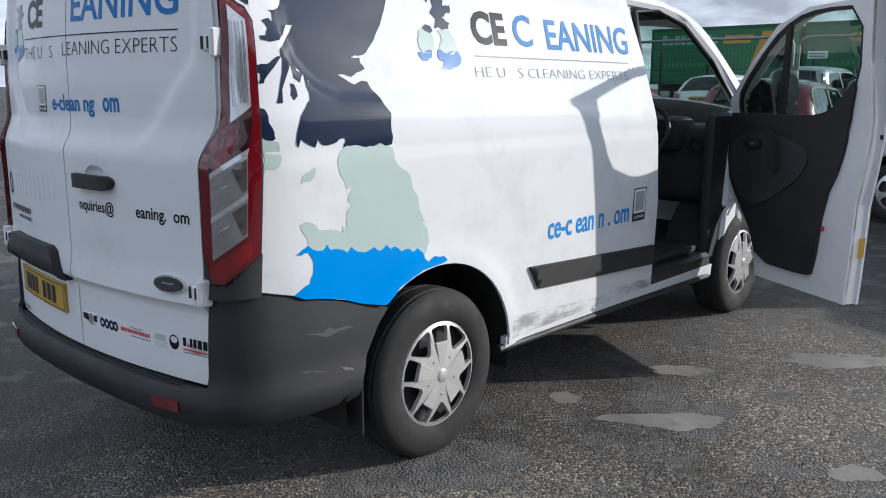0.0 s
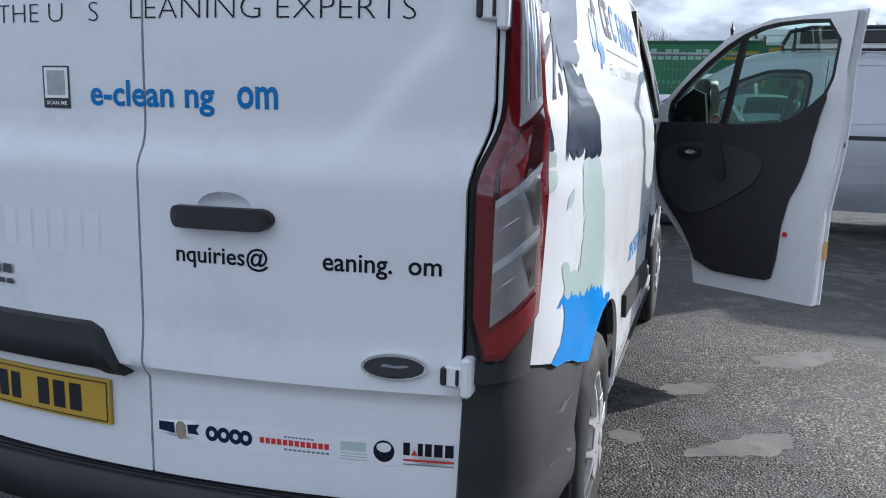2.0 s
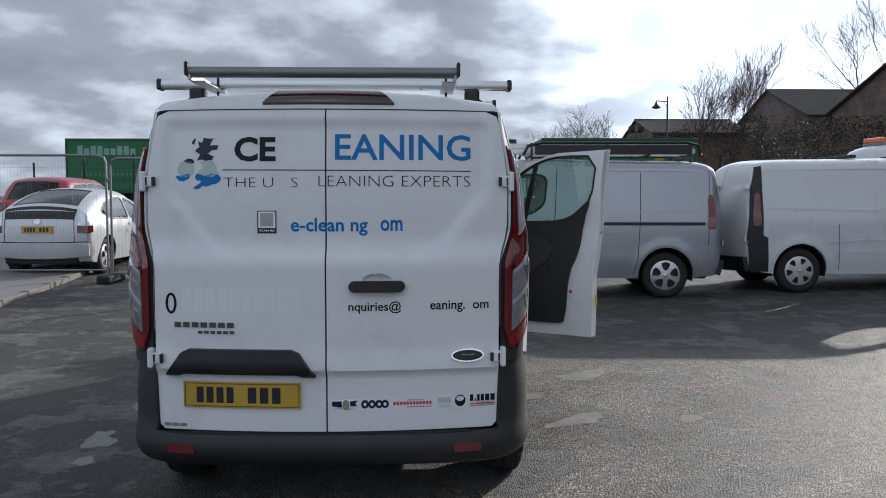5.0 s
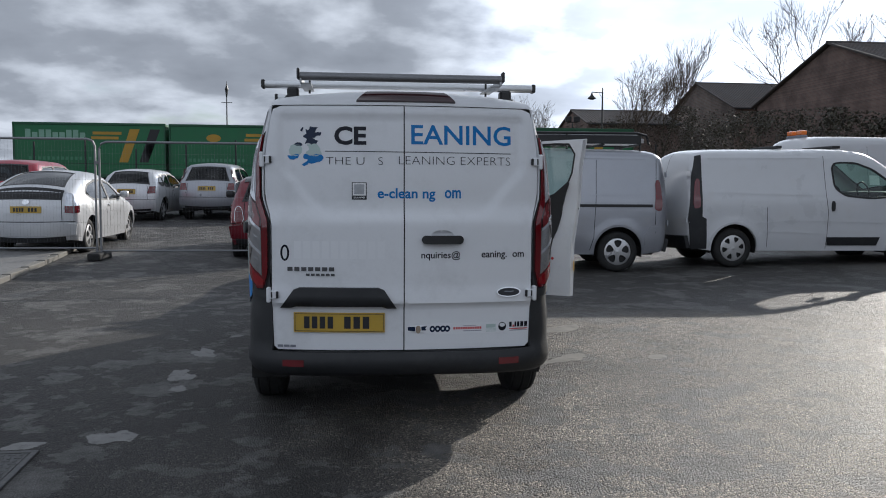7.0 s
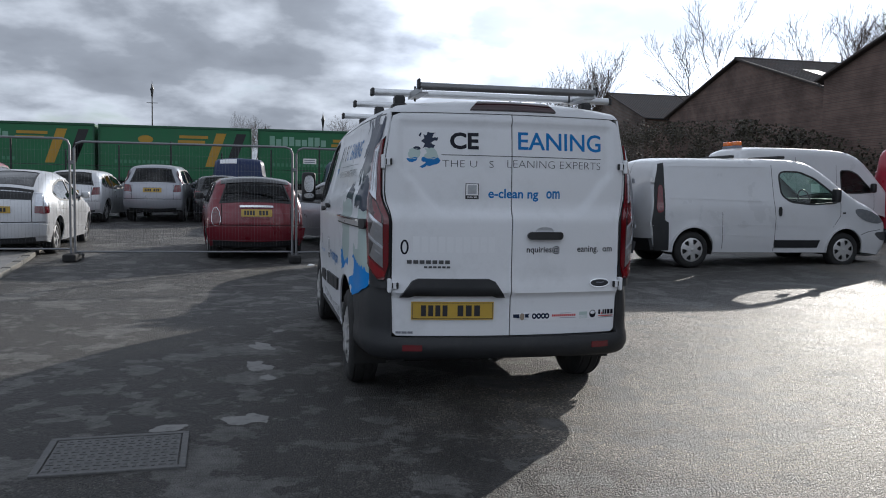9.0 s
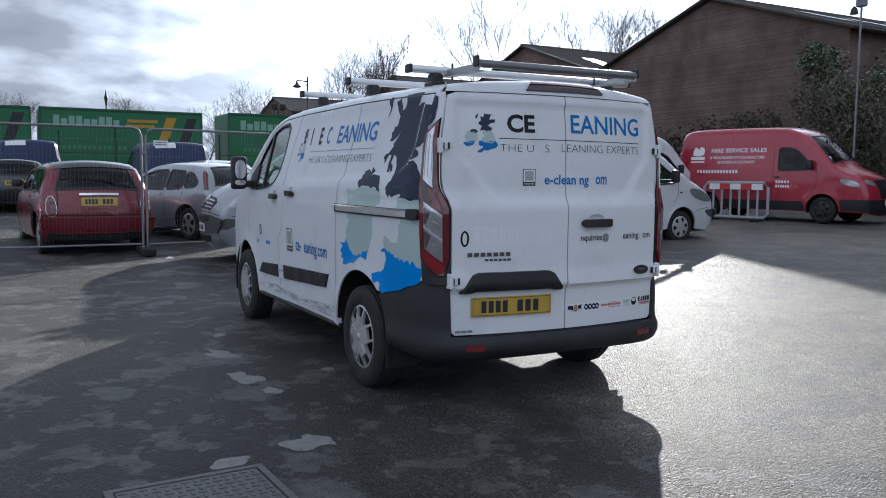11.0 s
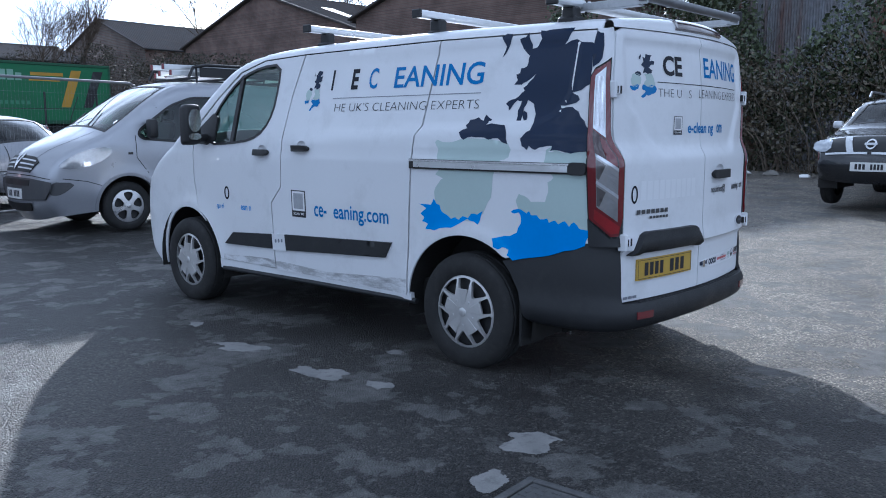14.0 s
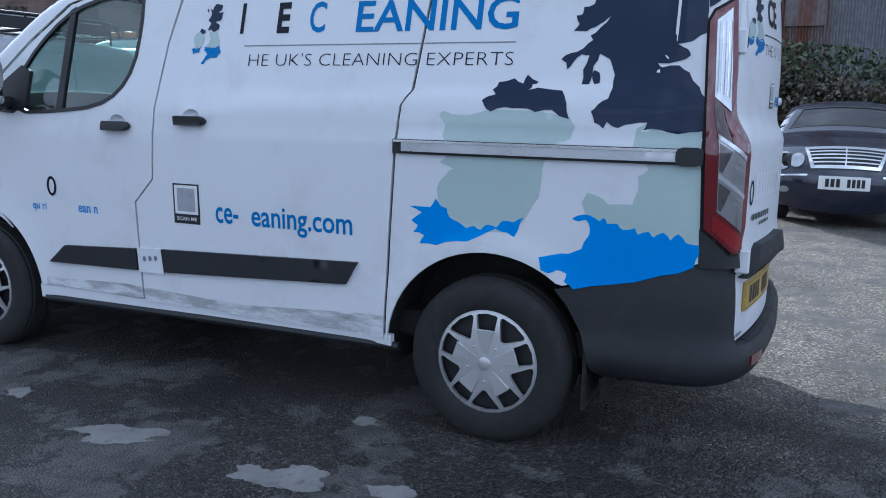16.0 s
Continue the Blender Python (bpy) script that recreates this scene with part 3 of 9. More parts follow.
def bars(name, a0, b0, a1, b1, n, mp, material, parent, label="", d=0.003, gap=0.25):
    """Plain upright bars in place of writing, each a part."""
    w = (a1 - a0) / n
    for i in range(n):
        a = a0 + i * w
        V = np.array([(a, b0), (a + w * (1 - gap), b0), (a + w * (1 - gap), b1), (a, b1)])
        me = bpy.data.meshes.new(name)
        me.from_pydata([tuple(v) for v in np.array(mp(V[:, 0], V[:, 1], d))], [], [(0, 1, 2, 3)])
        link(name, me, material, parent, label)


def flat(origin, u, v):
    """A plane surface for sheet() and letters(): a along u, b along v, d along their normal."""
    o, u, v = np.array(origin, float), np.array(Vector(u).normalized()), np.array(Vector(v).normalized())
    n = np.cross(u, v)
    return lambda a, b, d: o + np.outer(a, u) + np.outer(b, v) + np.outer(np.ones(len(a)) * d, n)


def ground_z(x, y):
    """The yard lies level about the van and rises gently outwards."""
    r = math.hypot(x, y - 1.5)
    rise = 0.024 * max(0.0, r - 4.0) ** 2 / (max(0.0, r - 4.0) + 1.0)
    south, east = min(1.0, max(0.0, (1.0 - y) / 4.0)), min(1.0, max(0.0, (x - 2.0) / 3.0))
    return rise * (1 - 0.9 * south * south * (3 - 2 * south) * east)


def chaikin(P, k=2):
    for _ in range(k):
        out = [P[0]]
        for p, q in zip(P, P[1:]):
            out += [(0.75 * p[0] + 0.25 * q[0], 0.75 * p[1] + 0.25 * q[1]), (0.25 * p[0] + 0.75 * q[0], 0.25 * p[1] + 0.75 * q[1])]
        P = out + [P[-1]]
    return P


class Shell:
    """The skin of a vehicle, from its side outline (rear foot, over the roof, to the front foot), its half width by height and its rounding."""

    def __init__(self, outline, widths, rear, front, fillet=0.12, crown=0.05, end_crown=0.10, taper=(0.06, 0.14), smooth=2, bulge=()):
        self.P = np.array(chaikin(outline, smooth))
        seg = np.hypot(*(self.P[1:] - self.P[:-1]).T)
        self.s = np.concatenate([[0], np.cumsum(seg)])
        self.length = self.s[-1]
        self.zw, self.ww = np.array(widths).T
        self.rear, self.front, self.fillet, self.crown, self.end_crown, self.taper, self.bulge = rear, front, fillet, crown, end_crown, taper, bulge
        t = np.gradient(self.P, axis=0)
        t /= np.hypot(*t.T)[:, None] + 1e-9
        self.N = np.stack([-t[:, 1], t[:, 0]], 1)
        for _ in range(2):
            self.N[1:-1] = (self.N[:-2] + 2 * self.N[1:-1] + self.N[2:]) / 4
        self.N /= np.hypot(*self.N.T)[:, None]

    def base(self, y, z):
        w = sum(np.interp(z + k, self.zw, self.ww) for k in (-0.05, -0.025, 0, 0.025, 0.05)) / 5
        mid = 0.5 * (self.rear + self.front)
        half = 0.5 * (self.front - self.rear)
        f = np.clip((y - mid) / half, -1.2, 1.2)
        w = w - self.taper[1] * np.clip(f, 0, 2) ** 3.5 - self.taper[0] * np.clip(-f, 0, 2) ** 3.5
        for cy, cz, r, h in self.bulge:
            w = w + h * np.exp(-((np.hypot(y - cy, z - cz) - r) / 0.06) ** 2)
        return w

    def W(self, y, z):
        y, z = np.asarray(y, float), np.asarray(z, float)
        D = np.full(y.shape, 9.0)
        for (a, b), (c, e) in zip(self.P[:-1], self.P[1:]):
            L = (c - a) ** 2 + (e - b) ** 2 + 1e-12
            t = np.clip(((y - a) * (c - a) + (z - b) * (e - b)) / L, 0, 1)
            D = np.minimum(D, np.hypot(y - a - t * (c - a), z - b - t * (e - b)))
        r = self.fillet
        k = np.clip(r - D, 0, r)
        return self.base(y, z) - (r - np.sqrt(np.maximum(0, r * r - k * k)))

    def side(self, sgn):
        def mp(y, z, d):
            return np.stack([sgn * (self.W(y, z) + d), y, z], 1)
        return mp

    def top(self, s, u, d):
        py, pz = np.interp(s, self.s, self.P[:, 0]), np.interp(s, self.s, self.P[:, 1])
        ny, nz = np.interp(s, self.s, self.N[:, 0]), np.interp(s, self.s, self.N[:, 1])
        w = self.base(py, pz) - self.fillet
        top_z = self.P[:, 1].max()
        c = (self.crown * np.abs(nz) + self.end_crown * np.abs(ny) * np.clip(1.15 - 0.8 * np.clip((pz - 0.5 * top_z) / (0.45 * top_z), 0, 1), 0.3, 1)) * (1 - np.abs(u) ** 2.2)
        return np.stack([u * w, py + ny * (c + d), pz + nz * (c + d)], 1)

    def at(self, y, z):
        return self.s[np.argmin((self.P[:, 0] - y) ** 2 + (self.P[:, 1] - z) ** 2)]

    def end(self, rear=True):
        """The surface of the tail or of the nose by (x, z)."""
        k = int(np.argmax(self.P[:, 1]))
        idx = np.arange(0, k + 1) if rear else np.arange(len(self.P) - 1, k - 1, -1)
        z, s = np.maximum.accumulate(self.P[idx, 1] + 1e-6 * np.arange(len(idx))), self.s[idx]

        def mp(x, zz, d):
            ss = np.interp(zz, z, s)
            w = self.base(np.interp(ss, self.s, self.P[:, 0]), zz) - self.fillet
            u = x / w
            over = np.clip(np.abs(u) - 1, 0, None)
            q = self.top(ss, np.clip(u, -1, 1), d)
            q[:, 0] = x
            q[:, 1] += (1 if rear else -1) * over ** 2 * 0.35
            return q
        return mp

# ---------------------------------------------------------------- the white van
def wheel(parent, x, y, r, sgn, style, width=0.215, cap="hubcap", rim=0.6):
    """A wheel under a vehicle: tyre and hubcap or alloy; x is its outer face."""
    w = thing_part("wheel", parent, pose(x, y, r * 0.965))
    bm = bmesh.new()
    h = width
    lathe(bm, [(-sgn * a * h, b * r) for a, b in ((0.10, rim), (0.03, rim * 1.08), (0.0, 0.76), (0.02, 0.88), (0.08, 0.955), (0.16, 0.985), (0.22, 0.975),
                                               (0.25, 0.995), (0.46, 1.0), (0.49, 0.98), (0.52, 0.98), (0.54, 1.0), (0.75, 0.995), (0.78, 0.975), (0.84, 0.985), (0.92, 0.95), (1.0, 0.8), (0.95, rim))], 48)
    tyre = part("tyre", bm, "rubber", w, smooth=True)
    bm = bmesh.new()
    lathe(bm, [(-sgn * 0.045, 0.001), (-sgn * 0.05, rim * r * 0.98), (-sgn * 0.012, rim * r * 1.02), (-sgn * 0.10, rim * r * 1.0), (-sgn * 0.10, 0.001)], 32)
    part("rim", bm, "trim_black", w, smooth=True)
    R = rim * r * 1.04

    def dome(a, b, d):
        q = np.hypot(a, b) / R
        return np.stack([sgn * (0.004 - 0.020 * q ** 4 + 0.006 * np.exp(-(q / 0.3) ** 2) + d), a, b], 1)
    holes = []
    if style == "cap":
        for k in range(5):
            t = radians(72 * k + 18)
            for kind in (0, 1):
                c = t + radians(36 * kind)
                if kind == 0:
                    shape = ((0.625, -14), (0.645, -15.5), (0.905, -13.5), (0.925, -11), (0.935, 0), (0.925, 11), (0.905, 13.5), (0.645, 15.5), (0.625, 14), (0.615, 0))
                else:
                    shape = ((0.535, -3.5), (0.56, -5.5), (0.845, -18), (0.905, -18.5), (0.935, -15.5), (0.942, 0), (0.935, 15.5), (0.905, 18.5), (0.845, 18), (0.56, 5.5), (0.535, 3.5))
                holes.append([(R * rr * math.cos(c + radians(da)), R * rr * math.sin(c + radians(da))) for rr, da in shape])
    elif style == "six":
        for k in range(6):
            c = radians(60 * k + 10)
            holes.append(soften([(R * rr * math.cos(c + radians(da)), R * rr * math.sin(c + radians(da))) for rr, da in
                                 ((0.45, -7), (0.86, -17), (0.88, 0), (0.86, 17), (0.45, 7))], 1))
    else:
        for k in range(5):
            c = radians(72 * k + 20)
            holes.append(soften([(R * rr * math.cos(c + radians(da)), R * rr * math.sin(c + radians(da))) for rr, da in
                                 ((0.34, -18), (0.85, -24), (0.90, 0), (0.85, 24), (0.34, 18))], 1))
    sheet("hubcap" if style != "alloy" else "alloy", [ellipse(0, 0, R, R, 40)] + holes, dome, cap, w, step=0.035, thick=0.018)
    bm = bmesh.new()
    lathe(bm, [(sgn * 0.0145, 0.001), (sgn * 0.0140, 0.023), (sgn * 0.0115, 0.027), (-sgn * 0.01, 0.028)], 20)
    part("hub", bm, cap, w, smooth=True)
    if style == "cap":
        for k in range(5):
            c = radians(72 * k + 18)
            bm = box((0.0, -0.034, 0.040), (0.0045, 0.034, R * 0.640), 0.002)
            m = Matrix.Rotation(c - math.pi / 2, 4, "X")
            for v in bm.verts:
                v.co.y *= 0.38 + 0.62 * (v.co.z - 0.040) / (R * 0.605 - 0.040)
                v.co.x = sgn * (v.co.x + 0.003)
            bmesh.ops.transform(bm, matrix=m, verts=bm.verts)
            part("spoke_rib", bm, cap, w)
            c += radians(36)
            nut = bmesh.new()
            lathe(nut, [(sgn * 0.009, 0.001), (sgn * 0.008, 0.005), (sgn * 0.002, 0.007)], 8, centre=(0, R * 0.36 * math.cos(c), R * 0.36 * math.sin(c)))
            part("wheel_nut", nut, "alloy", w)
    return w


def thing_part(name, parent, m):
    e = new(name)
    e.empty_display_size = 0.1
    e.parent = parent
    e.matrix_basis = m
    return e


def sstep(a, b, x):
    t = np.clip((x - a) / (b - a), 0, 1)
    return t * t * (3 - 2 * t)


VAN_TOP = [(-0.87, 1.905), (-0.82, 1.925), (-0.70, 1.942), (0.4, 1.965), (1.55, 1.955), (2.05, 1.935), (2.38, 1.87), (2.62, 1.73), (3.16, 1.29), (3.30, 1.225),
           (3.55, 1.10), (3.70, 0.97), (3.77, 0.78), (3.79, 0.50), (3.74, 0.30), (3.60, 0.22)]
VAN_W = [(0.2, 0.925), (0.35, 0.94), (0.5, 0.948), (0.7, 0.955), (0.95, 0.963), (1.2, 0.968), (1.27, 0.966), (1.33, 0.952), (1.45, 0.922), (1.6, 0.884), (1.75, 0.846), (1.85, 0.82), (2.0, 0.78)]
skin = Shell(VAN_TOP, VAN_W, -0.9, 3.85, fillet=0.085, crown=0.045, end_crown=0.16, taper=(0.0, 0.13), bulge=((0, 0.33, 0.46, 0.012), (2.933, 0.33, 0.46, 0.012)))


def blank(y, z):
    """The shallow pressing above the waist, with a rounded rear corner."""
    belt = 1.40 - 0.055 * np.clip(y + 0.1, 0, 3)
    u, v = np.clip((y + 0.655) / 0.26, 0, 1), np.clip((z - belt) / 0.20, 0, 1)
    return sstep(0.0, 0.09, 1 - np.hypot(1 - u, 1 - v)) * (1 - sstep(1.48, 1.54, y)) * (1 - sstep(1.82, 1.87, z))


def van_w(y, z):
    y = np.asarray(y, float)
    k = 1 - 0.55 * sstep(1.25, 1.65, np.asarray(z, float))
    return skin.W(y, z) - 0.046 * k * np.clip((0.35 - y) / 1.1, 0, 2) ** 2 - 0.028 * k * np.clip((-0.58 - y) / 0.2, 0, 2) ** 2 - 0.006 * np.exp(-((z - 1.238) / 0.018) ** 2) + 0.005 * np.exp(-((z - 1.345) / 0.03) ** 2) * (1 - sstep(1.5, 1.6, y)) - 0.010 * blank(y, np.asarray(z, float))


def van_side(sgn):
    return lambda y, z, d: np.stack([sgn * (van_w(y, z) + d), y, z], 1)


def rear_y(x, z):
    """The tail doors: bowed, with a pressed window blank above and a recess about the number plate."""
    k = sstep(1.20, 1.335, z)
    y = (1 - k) * (-0.985 + 0.141 * x ** 2) + k * (-0.966 + 0.18 * x ** 2)
    y = y + 0.05 * np.clip((z - 1.45) / 0.5, 0, 1) ** 2
    ax = np.abs(x)
    blank = sstep(1.225, 1.285, z - 0.27 * sstep(0.42, 0.74, ax)) * (1 - sstep(0.690, 0.725, ax)) * (1 - sstep(1.815, 1.845, z))
    y = y - 0.006 + 0.018 * blank
    y = y - 0.012 * (1 - sstep(0.745, 0.87, z)) + 0.028 * (1 - sstep(0.730, 0.750, z))
    y = y + 0.012 * sstep(1.84, 1.90, z)
    return y


def van_rear(x, z, d):
    return np.stack([x, rear_y(x, z) - d, z], 1)


def door_edge(z):
    return 0.770 + 0.040 * sstep(1.20, 1.38, z) - 0.040 * sstep(1.55, 1.9, z)


def corner(sgn):
    """The rear corner of the body by (t, z): t runs from the side panel (0) to the tail door (1)."""
    def mp(t, z, d):
        t = np.asarray(t, float) / 0.20
        y0 = -0.790 + 0.044 * (np.asarray(z, float) - 0.79) + 0 * t
        ax, ay = van_w(y0, z), y0
        bx = door_edge(z)
        by = rear_y(bx, z)
        kx, ky = ax - 0.012, by + 0.03
        x = (1 - t) ** 2 * ax + 2 * t * (1 - t) * kx + t ** 2 * bx
        y = (1 - t) ** 2 * ay + 2 * t * (1 - t) * ky + t ** 2 * by
        tx, ty = 2 * (1 - t) * (kx - ax) + 2 * t * (bx - kx), 2 * (1 - t) * (ky - ay) + 2 * t * (by - ky)
        n = np.hypot(tx, ty) + 1e-9
        x, y = x - ty / n * d, y + tx / n * d
        return np.stack([sgn * x, y, z], 1)
    return mp


def strip_line(name, pts, width, mp, material, parent, d=-0.006, label=""):
    """A narrow band along a line on a surface."""
    L = [Vector(p) for p in pts]
    left, right = [], []
    for i, p in enumerate(L):
        t = ((L[min(i + 1, len(L) - 1)] - L[max(i - 1, 0)]).normalized())
        n = Vector((-t.y, t.x)) * width / 2
        left.append(tuple(p + n)); right.append(tuple(p - n))
    return sheet(name, [left + right[::-1]], mp, material, parent, label, step=0.03, d=d)


def tail_lamp(van, sgn):
    """Tall lamp round the rear corner: red surround, clear top, smoked middle, ribbed clear blocks, red foot."""
    mp = corner(sgn)
    outer = [(0.004, 1.64), (0.03, 1.675), (0.165, 1.72), (0.178, 1.40), (0.192, 1.22), (0.192, 0.93), (0.165, 0.835), (0.12, 0.835), (0.004, 0.925)]
    lamp = sheet("tail_lamp", [outer], mp, "red_lens", van, "tall red and clear tail lamp on the rear corner", step=0.03, d=0.016, thick=0.03)
    sheet("gasket", [inset(outer, -0.012)], mp, "seam", lamp, "black rubber seal", step=0.03, d=0.004, thick=0.006)
    sheet("reversing_lens", [[(0.040, 1.645), (0.126, 1.688), (0.138, 1.335), (0.042, 1.385)]], mp, "clear_lens", lamp, "clear ribbed lens", step=0.02, d=0.020, thick=0.006)
    for k in range(5):
        a = 0.052 + 0.0175 * k
        sheet("lens_rib", [rect(a, 1.40 - 0.004 * k, a + 0.0035, 1.640)], mp, "chrome" if k % 2 else "grey_lens", lamp, "", step=0.03, d=0.0225, thick=0.004)
    sheet("smoked_lens", [[(0.042, 1.376), (0.138, 1.326), (0.160, 1.235), (0.162, 1.165), (0.046, 1.262)]], mp, "smoked_lens", lamp, "smoked dark red lens", step=0.02, d=0.019, thick=0.006)
    sheet("smoked_window", [[(0.095, 1.342), (0.132, 1.322), (0.152, 1.235), (0.150, 1.185), (0.098, 1.222)]], mp, "dark_red_lens", lamp, "", step=0.02, d=0.0205)
    for za, zb in ((1.248, 1.128), (1.112, 0.992)):
        sheet("indicator_lens", [[(0.046, za - 0.004), (0.158, za - 0.082), (0.158, zb - 0.082), (0.046, zb - 0.004)]], mp, "grey_lens", lamp, "clear ribbed indicator lens", step=0.02, d=0.0195, thick=0.006)
        sheet("lens_bar", [[(0.046, za + 0.012), (0.158, za - 0.066), (0.158, za - 0.084), (0.046, za - 0.006)]], mp, "clear_lens", lamp, "", step=0.02, d=0.022, thick=0.006)
        # a dark wedge of reflector beside the fine ribs
        sheet("reflector_wedge", [[(0.048, za - 0.020), (0.094, za - 0.050), (0.060, zb - 0.004), (0.048, zb + 0.004)]], mp, "dark_lens", lamp, "", step=0.02, d=0.0202)
        for k in range(11):
            z0 = za - 0.022 - (za - zb - 0.030) * k / 10
            sheet("lens_rib", [[(0.100, z0 - 0.047), (0.154, z0 - 0.083), (0.154, z0 - 0.0855), (0.100, z0 - 0.0495)]], mp, "headlamp", lamp, "", step=0.06, d=0.0212)
    sheet("foot_lens", [[(0.034, 0.975), (0.172, 0.885), (0.166, 0.852), (0.12, 0.848), (0.030, 0.925)]], mp, "bright_red_lens", lamp, "deep red lens", step=0.02, d=0.019, thick=0.006)
    return lamp


def hinge(van, sgn, z):
    """White two-leaf strap hinge of a tail door, with a dark pin slot."""
    bx = float(door_edge(np.array(z)))
    by = float(rear_y(np.array(bx), np.array(z)))
    bm = bmesh.new()
    mbox(bm, (bx - 0.044, by - 0.026, z - 0.024), (bx + 0.004, by + 0.004, z + 0.024), 0.005)
    mbox(bm, (bx - 0.006, by - 0.030, z - 0.044), (bx + 0.018, by + 0.02, z + 0.044), 0.006)
    for v in bm.verts:
        v.co.x *= sgn
    h = part("hinge", bm, "white_paint", van, "white steel door hinge")
    for x0, x1, h2 in ((-0.050, -0.036, 0.020), (-0.016, -0.008, 0.019)):
        bm = box((bx + x0, by - 0.030, z - h2), (bx + x1, by - 0.014, z + h2), 0.003)
        for v in bm.verts:
            v.co.x *= sgn
        part("hinge_slot", bm, "trim_black", h)


def cup_hole(a0, a1, b1):
    return ellipse(0.5 * (a0 + a1), b1, abs(a1 - a0) * 0.27, 0.034)


def pull(parent, mp, a0, a1, b0, b1, label, cup=True):
    """A grab handle with the dished cup behind it."""
    if cup:
        c, rx, rz = 0.5 * (a0 + a1), abs(a1 - a0) * 0.27, 0.034

        def dish(a, b, d):
            q = np.clip(1 - ((a - c) / rx) ** 2 - ((b - b1) / rz) ** 2, 0, 1)
            return mp(a, b, d - 0.002 - 0.020 * np.sqrt(q))
        sheet("handle_cup", [ellipse(c, b1, rx * 1.02, rz * 1.02)], dish, "white_paint", parent, "", step=0.012)
    lo, hi = min(a0, a1), max(a0, a1)
    loop = nip(rect(lo, b0 - 0.006, hi, b1 + 0.003), 0.016)

    def arch(a, b, d):
        k = 0.018 * (1 - np.clip(np.abs((a - 0.5 * (lo + hi)) / (0.5 * (hi - lo))), 0, 1) ** 6)
        return mp(a, b, d + k)
    return sheet("handle", [loop], arch, "trim_black", parent, label, step=0.012, d=0.022, thick=0.022)


def mirror(parent, shift=(0, 0, 0), sgn=-1, at_y=2.62):
    """Tall black door mirror on a short arm."""
    o = Vector(shift)
    bm = bmesh.new()
    mbox(bm, (1.015, at_y - 0.06, 1.265), (1.155, at_y + 0.045, 1.565), 0.032, seg=3)
    mbox(bm, (0.90, at_y - 0.025, 1.285), (1.06, at_y + 0.035, 1.345), 0.02, seg=2)
    for v in bm.verts:
        if v.co.y > at_y:
            v.co.z -= 0.02 * (v.co.y - at_y) / 0.065
        v.co.x *= sgn
        v.co -= o
    mir = part("mirror", bm, "trim_black", parent, "tall black plastic door mirror", smooth=True)
    glass_mp = flat((sgn * 1.085 - o.x, at_y - 0.072 - o.y, 1.415 - o.z), (sgn * 1.0, 0, 0), (0, 0.10, 0.995) if sgn > 0 else (0, -0.03, 1.0))
    for b0, b1 in ((-0.055, 0.115), (-0.115, -0.065)):
        sheet("mirror_glass", [soften(rect(-0.05, b0, 0.05, b1), 2)], lambda a, b, d: glass_mp(a, b, 0) + np.array([0, -d, 0]), "chrome", mir, "mirror glass", step=0.05, d=0.004, thick=0.003)
    return mir


